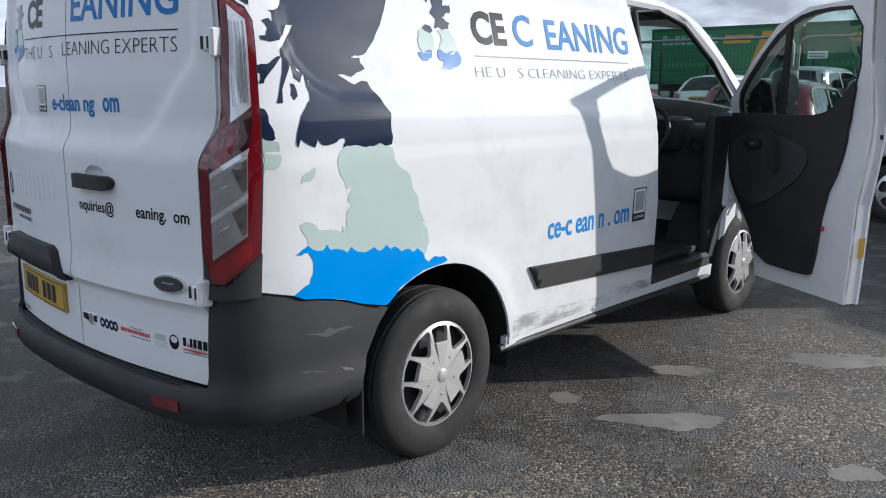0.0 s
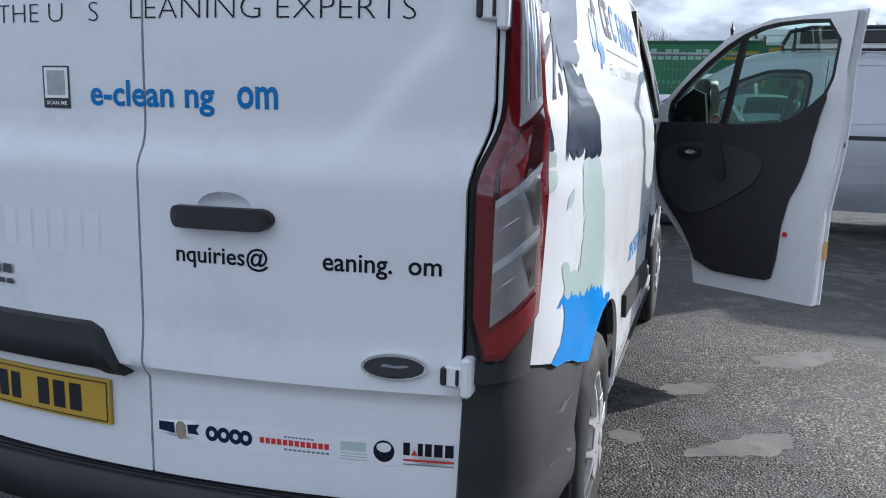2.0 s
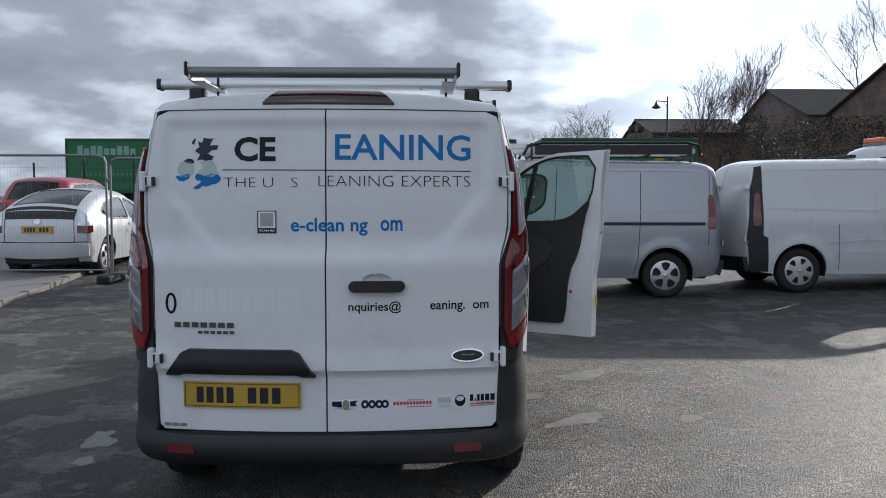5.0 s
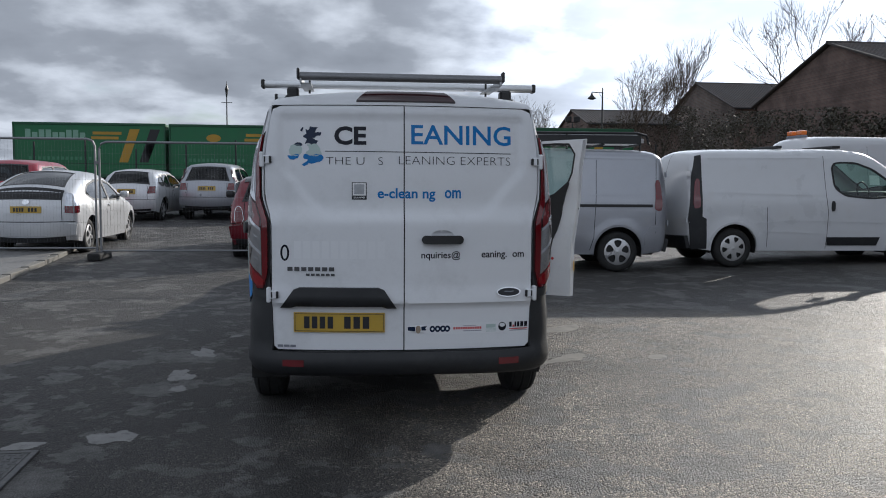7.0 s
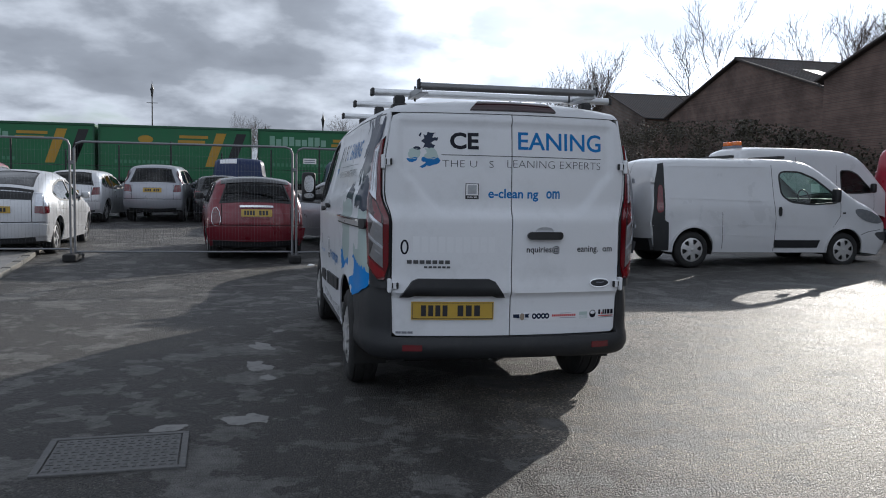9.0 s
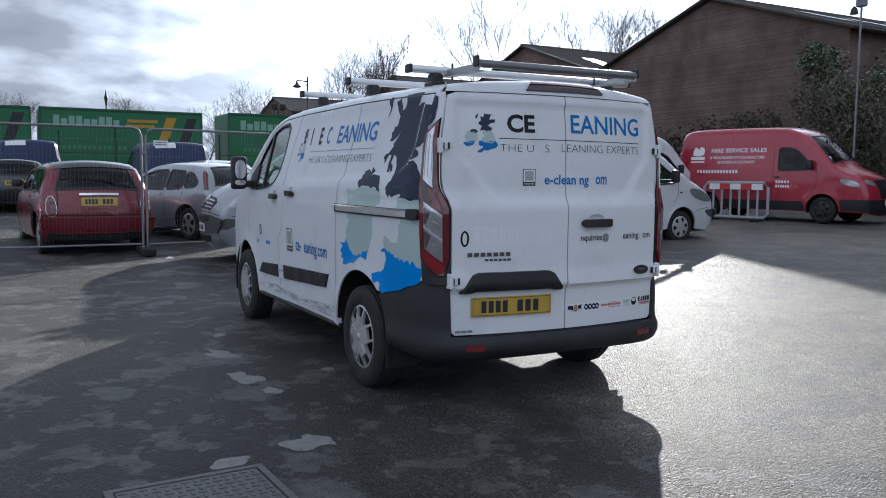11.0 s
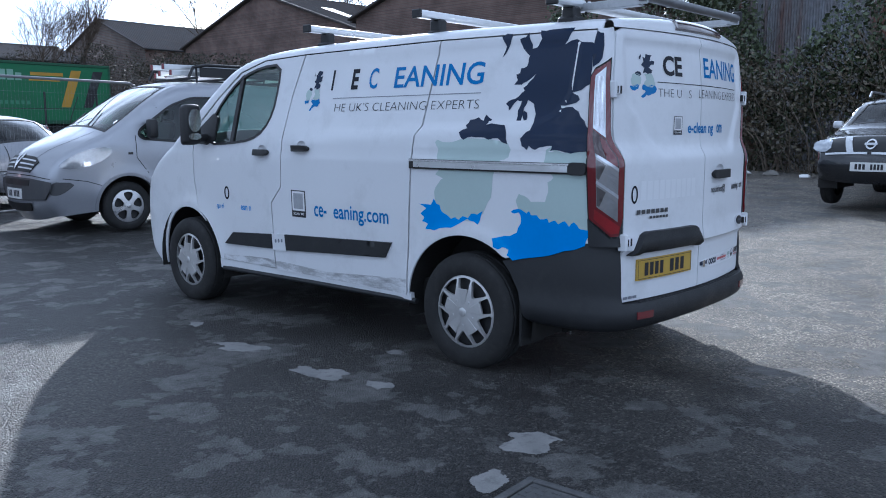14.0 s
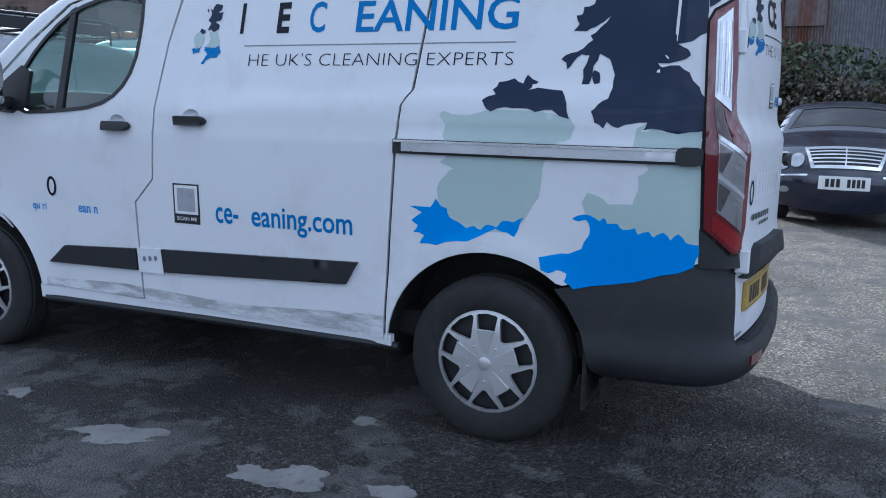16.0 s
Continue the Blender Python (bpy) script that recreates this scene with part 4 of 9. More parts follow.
def van_decals(van, sgn, mp):
    """The printed map, the lettering and the code sticker of one side."""
    if sgn < 0:
        navy_a = [(-0.682, 1.254), (-0.65, 1.26), (-0.597, 1.271), (-0.566, 1.265), (-0.577, 1.292), (-0.523, 1.286), (-0.477, 1.27), (-0.436, 1.291), (-0.424, 1.267), (-0.391, 1.288), (-0.376, 1.328), (-0.399, 1.352), (-0.433, 1.373), (-0.444, 1.412), (-0.446, 1.458), (-0.424, 1.513), (-0.385, 1.533), (-0.366, 1.49), (-0.355, 1.417), (-0.327, 1.417), (-0.329, 1.476), (-0.347, 1.528), (-0.318, 1.532), (-0.291, 1.505), (-0.269, 1.477), (-0.263, 1.502), (-0.244, 1.515), (-0.277, 1.536), (-0.322, 1.553), (-0.355, 1.583)]
        navy_b = [(-0.344, 1.599), (-0.377, 1.628), (-0.414, 1.672), (-0.357, 1.629), (-0.328, 1.615), (-0.279, 1.617), (-0.298, 1.641), (-0.283, 1.673), (-0.306, 1.678), (-0.308, 1.703), (-0.346, 1.713), (-0.348, 1.753), (-0.353, 1.768), (-0.318, 1.796), (-0.291, 1.829), (-0.276, 1.861), (-0.314, 1.87), (-0.328, 1.894), (-0.349, 1.846), (-0.364, 1.805), (-0.394, 1.812), (-0.419, 1.855), (-0.4, 1.9), (-0.469, 1.9)]
        navy_c = [(-0.608, 1.9), (-0.604, 1.885), (-0.579, 1.836), (-0.564, 1.814), (-0.634, 1.838), (-0.708, 1.817), (-0.744, 1.806), (-0.749, 1.68), (-0.751, 1.64), (-0.754, 1.605), (-0.706, 1.575), (-0.657, 1.565), (-0.693, 1.546), (-0.703, 1.525), (-0.666, 1.506), (-0.594, 1.499), (-0.611, 1.484), (-0.668, 1.491), (-0.704, 1.467), (-0.741, 1.417), (-0.763, 1.379), (-0.768, 1.267), (-0.727, 1.263)]
        navy_d = [(-0.15, 1.885), (-0.18, 1.9), (-0.216, 1.895), (-0.222, 1.878), (-0.2, 1.811), (-0.169, 1.769), (-0.188, 1.828)]
        navy_e = [(-0.369, 1.475), (-0.391, 1.465), (-0.394, 1.428), (-0.376, 1.423), (-0.364, 1.46)]
        navy_f = [(0.045, 1.36), (0.034, 1.343), (0.005, 1.319), (-0.052, 1.337), (-0.104, 1.334), (-0.17, 1.321), (-0.232, 1.33), (-0.298, 1.298), (-0.284, 1.354), (-0.263, 1.4), (-0.168, 1.41), (-0.133, 1.401), (-0.167, 1.431), (-0.122, 1.458), (-0.108, 1.425), (-0.072, 1.444), (-0.012, 1.43), (0.008, 1.401), (-0.007, 1.384), (0.018, 1.377)]
        sage_a = [(0.217, 1.304), (0.196, 1.318), (0.122, 1.304), (0.055, 1.314), (-0.019, 1.328), (-0.183, 1.324), (-0.302, 1.303), (-0.323, 1.269), (-0.308, 1.228), (-0.258, 1.212), (-0.218, 1.148), (-0.205, 1.084), (-0.196, 1.004), (-0.153, 0.937), (-0.119, 0.892), (-0.067, 0.863), (0.067, 0.847), (0.174, 0.866), (0.222, 0.931), (0.219, 1.017), (0.184, 1.069), (0.15, 1.098), (0.208, 1.119), (0.168, 1.171), (0.198, 1.221), (0.187, 1.264)]
        sage_b = [(-0.577, 1.289), (-0.597, 1.274), (-0.682, 1.257), (-0.768, 1.27), (-0.786, 0.853), (-0.587, 0.871), (-0.494, 0.898), (-0.398, 0.917), (-0.375, 0.953), (-0.359, 0.996), (-0.379, 1.034), (-0.418, 1.024), (-0.456, 0.995), (-0.543, 0.999), (-0.561, 1.052), (-0.557, 1.103), (-0.593, 1.128), (-0.53, 1.187), (-0.543, 1.271)]
        blue_a = [(0.223, 0.977), (0.247, 0.94), (0.341, 0.94), (0.282, 0.917), (0.331, 0.883), (0.301, 0.864), (0.323, 0.836), (0.272, 0.824), (0.293, 0.791), (0.217, 0.79), (0.13, 0.814), (0.046, 0.835), (-0.029, 0.875), (-0.077, 0.863), (-0.104, 0.848), (-0.121, 0.878), (-0.139, 0.926), (-0.1, 0.904), (-0.055, 0.906), (-0.034, 0.88), (0.007, 0.888), (0.031, 0.866), (0.059, 0.879), (0.09, 0.867), (0.127, 0.89), (0.161, 0.904), (0.175, 0.939), (0.2, 0.947)]
        blue_b = [(-0.327, 0.934), (-0.351, 0.948), (-0.391, 0.951), (-0.429, 0.931), (-0.445, 0.945), (-0.456, 0.923), (-0.494, 0.926), (-0.513, 0.905), (-0.557, 0.914), (-0.568, 0.891), (-0.605, 0.905), (-0.622, 0.885), (-0.656, 0.905), (-0.682, 0.877), (-0.707, 0.902), (-0.734, 0.871), (-0.755, 0.866), (-0.781, 0.864)]
        blue_c = [(-0.781, 0.832), (-0.764, 0.782), (-0.656, 0.747), (-0.474, 0.696), (-0.344, 0.668), (-0.306, 0.694), (-0.315, 0.724), (-0.276, 0.736), (-0.245, 0.721), (-0.216, 0.731), (-0.205, 0.779), (-0.259, 0.792), (-0.318, 0.8), (-0.366, 0.823), (-0.39, 0.872), (-0.394, 0.904), (-0.379, 0.934), (-0.351, 0.926)]
        navy, sage, blue = [navy_a + navy_b + navy_c, navy_d, navy_e, navy_f], [sage_a, sage_b], [blue_a, blue_b + blue_c]
    else:
        navy_a = [(-0.166, 1.75), (-0.2, 1.689), (-0.242, 1.632), (-0.291, 1.578), (-0.32, 1.554), (-0.359, 1.551), (-0.382, 1.545), (-0.34, 1.544), (-0.339, 1.525), (-0.323, 1.506), (-0.366, 1.492), (-0.389, 1.479), (-0.448, 1.486), (-0.415, 1.469), (-0.379, 1.453), (-0.347, 1.466), (-0.322, 1.463), (-0.286, 1.42), (-0.247, 1.356), (-0.254, 1.298), (-0.254, 1.249), (-0.285, 1.244), (-0.312, 1.255), (-0.337, 1.245), (-0.372, 1.243), (-0.402, 1.25), (-0.436, 1.251), (-0.471, 1.245)]
        navy_b = [(-0.459, 1.267), (-0.462, 1.277), (-0.486, 1.274), (-0.515, 1.26), (-0.556, 1.259), (-0.576, 1.279), (-0.583, 1.251), (-0.608, 1.263), (-0.635, 1.28), (-0.644, 1.253), (-0.652, 1.272), (-0.64, 1.319), (-0.603, 1.38), (-0.582, 1.402), (-0.58, 1.423), (-0.589, 1.448), (-0.592, 1.485), (-0.611, 1.458), (-0.63, 1.472), (-0.637, 1.518), (-0.657, 1.477), (-0.681, 1.394), (-0.702, 1.394), (-0.683, 1.451), (-0.663, 1.531)]
        navy_c = [(-0.667, 1.559), (-0.639, 1.588), (-0.597, 1.639), (-0.624, 1.638), (-0.647, 1.605), (-0.663, 1.589), (-0.73, 1.588), (-0.732, 1.599), (-0.709, 1.6), (-0.699, 1.623), (-0.716, 1.646), (-0.69, 1.655), (-0.677, 1.642), (-0.674, 1.673), (-0.693, 1.679), (-0.646, 1.689), (-0.626, 1.715)]
        navy_d = [(-0.647, 1.455), (-0.633, 1.451), (-0.626, 1.416), (-0.641, 1.402), (-0.65, 1.42)]
        navy_e = [(-0.754, 1.51), (-0.737, 1.514), (-0.712, 1.516), (-0.68, 1.538), (-0.663, 1.543), (-0.701, 1.499), (-0.723, 1.477), (-0.737, 1.454), (-0.752, 1.454), (-0.744, 1.485), (-0.757, 1.488)]
        navy_f = [(-0.763, 1.382), (-0.746, 1.377), (-0.737, 1.352), (-0.737, 1.333), (-0.722, 1.304), (-0.72, 1.284), (-0.73, 1.278), (-0.767, 1.291)]
        sage_a = [(-0.767, 1.293), (-0.73, 1.278), (-0.712, 1.274), (-0.707, 1.251), (-0.703, 1.224), (-0.713, 1.198), (-0.731, 1.188), (-0.757, 1.191), (-0.765, 1.17), (-0.773, 1.154)]
        sage_b = [(-0.588, 1.187), (-0.588, 1.167), (-0.61, 1.143), (-0.643, 1.138), (-0.637, 1.163), (-0.616, 1.174)]
        sage_c = [(-0.472, 1.247), (-0.436, 1.253), (-0.402, 1.252), (-0.372, 1.245), (-0.337, 1.247), (-0.312, 1.257), (-0.286, 1.246), (-0.254, 1.251), (-0.247, 1.199), (-0.229, 1.172), (-0.187, 1.149), (-0.164, 1.113), (-0.158, 1.082), (-0.129, 1.044), (-0.123, 1.005), (-0.105, 0.972), (-0.089, 0.951), (-0.113, 0.96), (-0.157, 0.979), (-0.11, 0.953), (-0.08, 0.926), (-0.071, 0.871), (-0.084, 0.847), (-0.102, 0.824), (-0.371, 0.86), (-0.588, 0.896)]
        sage_d = [(-0.614, 0.913), (-0.62, 0.952), (-0.64, 0.979), (-0.65, 1.002), (-0.629, 1.013), (-0.602, 1.006), (-0.576, 0.979), (-0.53, 0.977), (-0.48, 0.96), (-0.483, 0.983), (-0.447, 0.96), (-0.466, 0.991), (-0.463, 1.03), (-0.441, 1.053), (-0.458, 1.068), (-0.451, 1.087), (-0.434, 1.114), (-0.465, 1.107), (-0.469, 1.132), (-0.493, 1.166), (-0.499, 1.204), (-0.482, 1.235)]
        blue_a = [(-0.666, 0.905), (-0.641, 0.922), (-0.62, 0.933), (-0.603, 0.918), (-0.565, 0.909), (-0.546, 0.927), (-0.53, 0.906), (-0.5, 0.906), (-0.459, 0.888), (-0.442, 0.906), (-0.417, 0.886), (-0.384, 0.878), (-0.341, 0.892), (-0.314, 0.874), (-0.283, 0.893), (-0.261, 0.873), (-0.244, 0.881), (-0.211, 0.858), (-0.175, 0.864), (-0.156, 0.848), (-0.132, 0.86), (-0.105, 0.839), (-0.097, 0.815), (-0.081, 0.8), (-0.059, 0.812), (-0.044, 0.818), (0.002, 0.812), (0.023, 0.793)]
        blue_b = [(-0.014, 0.782), (-0.075, 0.776), (-0.135, 0.761), (-0.198, 0.736), (-0.236, 0.716), (-0.262, 0.690), (-0.29, 0.672), (-0.396, 0.695), (-0.589, 0.747), (-0.673, 0.770), (-0.643, 0.789), (-0.615, 0.802), (-0.601, 0.835), (-0.599, 0.873), (-0.61, 0.894), (-0.62, 0.91), (-0.641, 0.907), (-0.641, 0.902)]
        navy, sage, blue = [navy_a + navy_b + navy_c + [(-0.68, 1.88), (-0.24, 1.88)], navy_d, navy_e, navy_f], [sage_a, sage_b, sage_c + sage_d], [blue_a + blue_b]
    k = 0
    for loops, material, d, what in ((sage, "vinyl_sage", 0.0012, "pale sage vinyl map"), (blue, "vinyl_blue", 0.0016, "bright blue vinyl map"), (navy, "vinyl_navy", 0.0020, "navy vinyl map")):
        for lp in loops:
            k += 1
            sheet("map_print", [jag(lp, 1, 0.10, k)], mp, material, van, what, step=0.024, d=d)
    # lettering; it reads towards the rear on the nearside and towards the front on the offside
    if sgn < 0:
        row = lambda n, t, y0, z0, y1, z1, m: letters(n, t, y0, z0, y1, z1, mp, m, van, "", 0.0022)
        row("lettering", "I", 1.233, 1.633, 1.214, 1.766, "vinyl_dark")
        row("lettering", "E", 1.038, 1.632, 0.975, 1.763, "vinyl_dark")
        row("lettering", "C", 0.874, 1.631, 0.796, 1.761, "vinyl_text_blue")
        row("lettering", "EANING", 0.644, 1.628, -0.060, 1.757, "vinyl_text_blue")
        row("lettering", "HE UK'S CLEANING EXPERTS", 1.165, 1.493, -0.058, 1.545, "vinyl_dark")
        sheet("rule", [rect(-0.06, 1.578, 1.20, 1.582)], mp, "vinyl_grey", van, "", step=0.06, d=0.0022)
        row("lettering", "ce-", 1.320, 0.796, 1.192, 0.870, "vinyl_text_blue")
        row("lettering", "eaning.com", 1.122, 0.766, 0.606, 0.888, "vinyl_text_blue")
        row("lettering", "qu ri", 2.500, 0.770, 2.400, 0.820, "vinyl_light_blue")
        row("lettering", "ean n", 2.175, 0.785, 2.045, 0.820, "vinyl_light_blue")
        sheet("bar", [soften(ellipse(2.350, 0.905, 0.034, 0.050, 20)), ellipse(2.350, 0.905, 0.018, 0.036, 16)], mp, "vinyl_dark", van, "", step=0.03, d=0.0018)
        small, sticker = (1.492, 1.501, 1.333, 1.767), (1.562, 0.779, 1.410, 0.964)
    else:
        row = lambda n, t, y0, z0, y1, z1, m: letters(n, t, y0, z0, y1, z1, mp, m, van, "", 0.0022)
        row("lettering", "CE", 0.280, 1.613, 0.498, 1.748, "vinyl_dark")
        row("lettering", "C", 0.553, 1.616, 0.684, 1.750, "vinyl_text_blue")
        row("lettering", "EANING", 0.790, 1.610, 1.495, 1.743, "vinyl_text_blue")
        row("lettering", "HE U   S CLEANING EXPERTS", 0.260, 1.486, 1.440, 1.526, "vinyl_grey")
        sheet("rule", [rect(0.27, 1.566, 1.47, 1.570)], mp, "vinyl_grey", van, "", step=0.06, d=0.0022)
        row("lettering", "ce-c ean n . om", 0.703, 0.778, 1.413, 0.852, "vinyl_light_blue")
        small, sticker = (-0.05, 1.49, 0.175, 1.80), (1.450, 0.772, 1.580, 0.944)
    mini_map(van, mp, small, 0.0022)
    code_sticker(van, mp, sticker)


def mini_map(van, mp, b, d):
    """The small three-tone map beside the lettering, between the corners b."""
    a0, b0, a1, b1 = b
    put = lambda pts: [(a0 + (a1 - a0) * p, b0 + (b1 - b0) * q) for p, q in pts]
    for pts, material in (([(0.50, 0.56), (0.62, 0.58), (0.70, 0.54), (0.86, 0.57), (0.90, 0.64), (0.74, 0.70), (0.95, 0.76), (0.98, 0.86), (0.80, 0.85), (0.92, 0.98), (0.66, 1.0), (0.60, 0.90), (0.52, 0.93), (0.56, 0.82), (0.46, 0.74), (0.58, 0.68)], "vinyl_navy"),
                          ([(0.20, 0.545), (0.28, 0.60), (0.42, 0.57), (0.44, 0.52), (0.34, 0.50)], "vinyl_navy"), ([(0.38, 0.90), (0.46, 0.99), (0.44, 0.86)], "vinyl_navy"),
                          ([(0.10, 0.52), (0.22, 0.55), (0.40, 0.50), (0.44, 0.42), (0.36, 0.28), (0.12, 0.25), (0.04, 0.40)], "vinyl_sage"),
                          ([(0.56, 0.54), (0.86, 0.55), (0.96, 0.40), (1.0, 0.30), (0.72, 0.26), (0.52, 0.31), (0.64, 0.42)], "vinyl_sage"),
                          ([(0.0, 0.26), (0.12, 0.27), (0.34, 0.29), (0.30, 0.20), (0.08, 0.17)], "vinyl_text_blue"),
                          ([(0.48, 0.30), (0.70, 0.27), (0.98, 0.30), (1.06, 0.20), (0.94, 0.11), (0.62, 0.08), (0.50, 0.0), (0.40, 0.02), (0.60, 0.16), (0.46, 0.22)], "vinyl_text_blue")):
        sheet("small_map", [jag(put(pts), 2, 0.15, 5)], mp, material, van, "", step=0.05, d=d)


def code_sticker(van, mp, b):
    a0, b0, a1, b1 = b
    sgn = 1 if a1 > a0 else -1
    s = sheet("sticker", [rect(a0, b0, a1, b1)], mp, "ink", van, "small framed sticker with a grey field", step=0.03, d=0.0016)
    w = abs(a1 - a0)
    sheet("sticker_field", [rect(a0 + sgn * 0.06 * w, b0 + 0.24 * (b1 - b0), a1 - sgn * 0.06 * w, b1 - 0.04 * (b1 - b0))], mp, "vinyl_white", s, "", step=0.03, d=0.0021)
    sheet("sticker_grey", [rect(a0 + sgn * 0.16 * w, b0 + 0.31 * (b1 - b0), a1 - sgn * 0.16 * w, b1 - 0.11 * (b1 - b0))], mp, "grey_label", s, "", step=0.03, d=0.0026)
    letters("sticker_words", "SCAN ME", a0 + sgn * 0.12 * w, b0 + 0.08 * (b1 - b0), a1 - sgn * 0.12 * w, b0 + 0.17 * (b1 - b0), mp, "vinyl_white", s, "", 0.0022)


def arch_line(cy, a0, a1, r=0.445):
    return [(y, z) for y, z in arc(cy, 0.33, r, a0, a1, 18)]


def build_van():
    van = thing("panel_van", "white panel van with blue and navy map print, front door open", "van")
    eave = [(-0.765, 1.885), (0.33, 1.90), (1.55, 1.892), (2.02, 1.875), (2.30, 1.80), (2.55, 1.62), (2.80, 1.40)]
    roof_line = [(p[0], p[1]) for p in skin.P]
    front = [p for p in roof_line if p[0] > 2.62 and p[1] < 1.72]
    for sgn in (-1, 1):
        mp = van_side(sgn)
        P = dict(step=0.024, thick=0.012)
        # cant rail and windscreen pillar
        upper = [p for p in roof_line if p[0] >= -0.765 and (p[0] < 3.16 and p[1] > 1.30)]
        sheet("roof_rail", [[(-0.765, 1.885)] + eave[1:] + [(3.02, 1.395)] + upper[::-1]], mp, "white_paint", van, "", **P)
        # rear quarter
        q_top = [(-0.742, 1.880), (0.30, 1.894)]
        seam_r = [(0.30, 1.894), (0.325, 1.62), (0.345, 1.40), (0.385, 1.34), (0.40, 1.20), (0.43, 0.80), (0.455, 0.36)]
        rear_arch = arch_line(0, 8, 128)
        clad = [(-0.30, 0.675), (-0.62, 0.755), (-0.789, 0.795)]
        if sgn < 0:
            quarter = q_top + seam_r[1:] + [(0.44, 0.36)] + rear_arch + clad
        else:
            quarter = [(-0.742, 1.880), (1.55, 1.886), (1.62, 1.60), (1.655, 1.30), (1.69, 1.05), (1.72, 0.85), (1.72, 0.37), (0.44, 0.35)] + rear_arch + clad
        panel = sheet("side_panel", [inset(quarter, 0.003)], mp, "white_paint", van, "", **P)
        # front wing and bumper
        f_arch = arch_line(2.933, 175, 10, 0.43)[::-1]
        wing = [(2.80, 1.40), (2.815, 1.20), (2.82, 1.00), (2.78, 0.80)] + [p for p in f_arch[::-1] if p[1] > 0.66 or p[0] > 3.2] + [(3.38, 0.25), (3.58, 0.23)] + [p for p in roof_line[::-1] if p[0] > 3.02 and p[1] < 1.395 and (p[0] > 3.60 or p[1] > 0.61)]
        sheet("front_wing", [inset(wing, 0.003)], mp, "white_paint", van, "", **P)
        sill = [(0.43, 0.385), (2.50, 0.385), (2.50, 0.315), (0.43, 0.335)]
        sheet("sill", [sill], mp, "white_paint", van, "white sill with road dirt", step=0.08, d=-0.006, thick=0.03)
        bm = bmesh.new()
        tube(bm, [(sgn * 0.925, 0.40, 0.335), (sgn * 0.93, 1.4, 0.33), (sgn * 0.925, 2.47, 0.315)], 0.018, 8)
        part("sill_lip", bm, "black_plastic", van, smooth=True)
        # front door
        dz = 0.345 if sgn > 0 else 0.385
        door = [(1.56, 1.886), (2.01, 1.868), (2.28, 1.795), (2.53, 1.615), (2.79, 1.39), (2.81, 1.20), (2.815, 1.00), (2.775, 0.80)] + \
               [p for p in arch_line(2.933, 112, 172, 0.455)] + [(2.47, dz)] + ([(1.715, dz), (1.715, 0.86), (1.69, 1.05)] if sgn > 0 else [(1.79, dz), (1.80, 0.86), (1.685, 0.975)]) + [(1.66, 1.30), (1.625, 1.60)]
        glass_loop = [(1.815, 1.832), (1.80, 1.673), (1.814, 1.494), (1.888, 1.374), (2.018, 1.307), (2.273, 1.28), (2.57, 1.268), (2.60, 1.374), (2.53, 1.52), (2.39, 1.668), (2.25, 1.765), (2.04, 1.822)]
        if sgn > 0:
            glass_loop = [(1.655, 1.825), (1.93, 1.832), (2.13, 1.80), (2.34, 1.692), (2.66, 1.44), (2.70, 1.34), (2.69, 1.285), (2.10, 1.285), (1.90, 1.325), (1.73, 1.47)]
        deep = -0.075 if sgn > 0 else 0.0
        shift = Vector((sgn * 0.945, 2.80, 0)) if sgn > 0 else Vector((0, 0, 0))

        def dmp(y, z, d, mp=mp, shift=shift):
            return mp(y, z, d) - np.array(shift)
        fd = sheet("front_door", [inset(door, 0.003), inset(soften(glass_loop, 1), -0.01), cup_hole(1.80, 1.97, 1.235)], dmp, "white_paint", van,
                   "white front door standing wide open" if sgn > 0 else "", step=0.055, thick=0.014)
        sheet("window_seal", [inset(soften(glass_loop, 1), -0.012), inset(soften(glass_loop, 1), 0.006)], dmp, "trim_black", fd, "", step=0.05, d=0.004 + deep, thick=0.018)
        pane = sheet("window_pane", [inset(soften(glass_loop, 1), 0.004)], dmp, "window_glass", fd, "", step=0.06, d=-0.008 + deep)
        pane.visible_shadow = False
        sheet("window_bar", [[(2.24, 1.785), (2.28, 1.765), (2.285, 1.272), (2.243, 1.274)] if sgn < 0 else [(2.16, 1.79), (2.20, 1.775), (2.365, 1.30), (2.325, 1.30)]], dmp, "trim_black", fd, "", step=0.05, d=0.002 + deep, thick=0.02)
        sheet("mirror_base", [[(2.50, 1.30), (2.50, 1.47), (2.57, 1.50), (2.74, 1.385), (2.74, 1.27), (2.60, 1.26)]], dmp, "trim_black", fd, "", step=0.05, d=0.006, thick=0.02)
        pull(fd, dmp, 1.80, 1.97, 1.20, 1.235, "black door handle")
        mirror(fd, shift, sgn)
        if sgn > 0:
            # the inside of the open door
            inner = [(1.72, 1.50), (1.80, 1.30), (1.84, 1.05), (1.93, 0.86), (1.95, 0.47), (2.0, 0.445), (2.42, 0.45), (2.52, 0.64), (2.66, 0.80), (2.76, 0.95), (2.775, 1.30), (2.64, 1.305), (2.10, 1.30), (1.92, 1.335), (1.80, 1.43)]
            frame_loop = [(1.58, 1.87), (2.01, 1.855), (2.27, 1.78), (2.52, 1.60), (2.77, 1.38), (2.79, 1.0), (2.76, 0.82), (2.50, 0.55), (2.45, 0.352), (1.722, 0.352), (1.722, 0.87), (1.697, 1.05), (1.668, 1.30), (1.635, 1.60)]
            sheet("door_frame", [frame_loop, inset(soften(glass_loop, 1), -0.012)], dmp, "white_paint", fd, "white inner door frame", step=0.06, d=-0.075, thick=0.02)
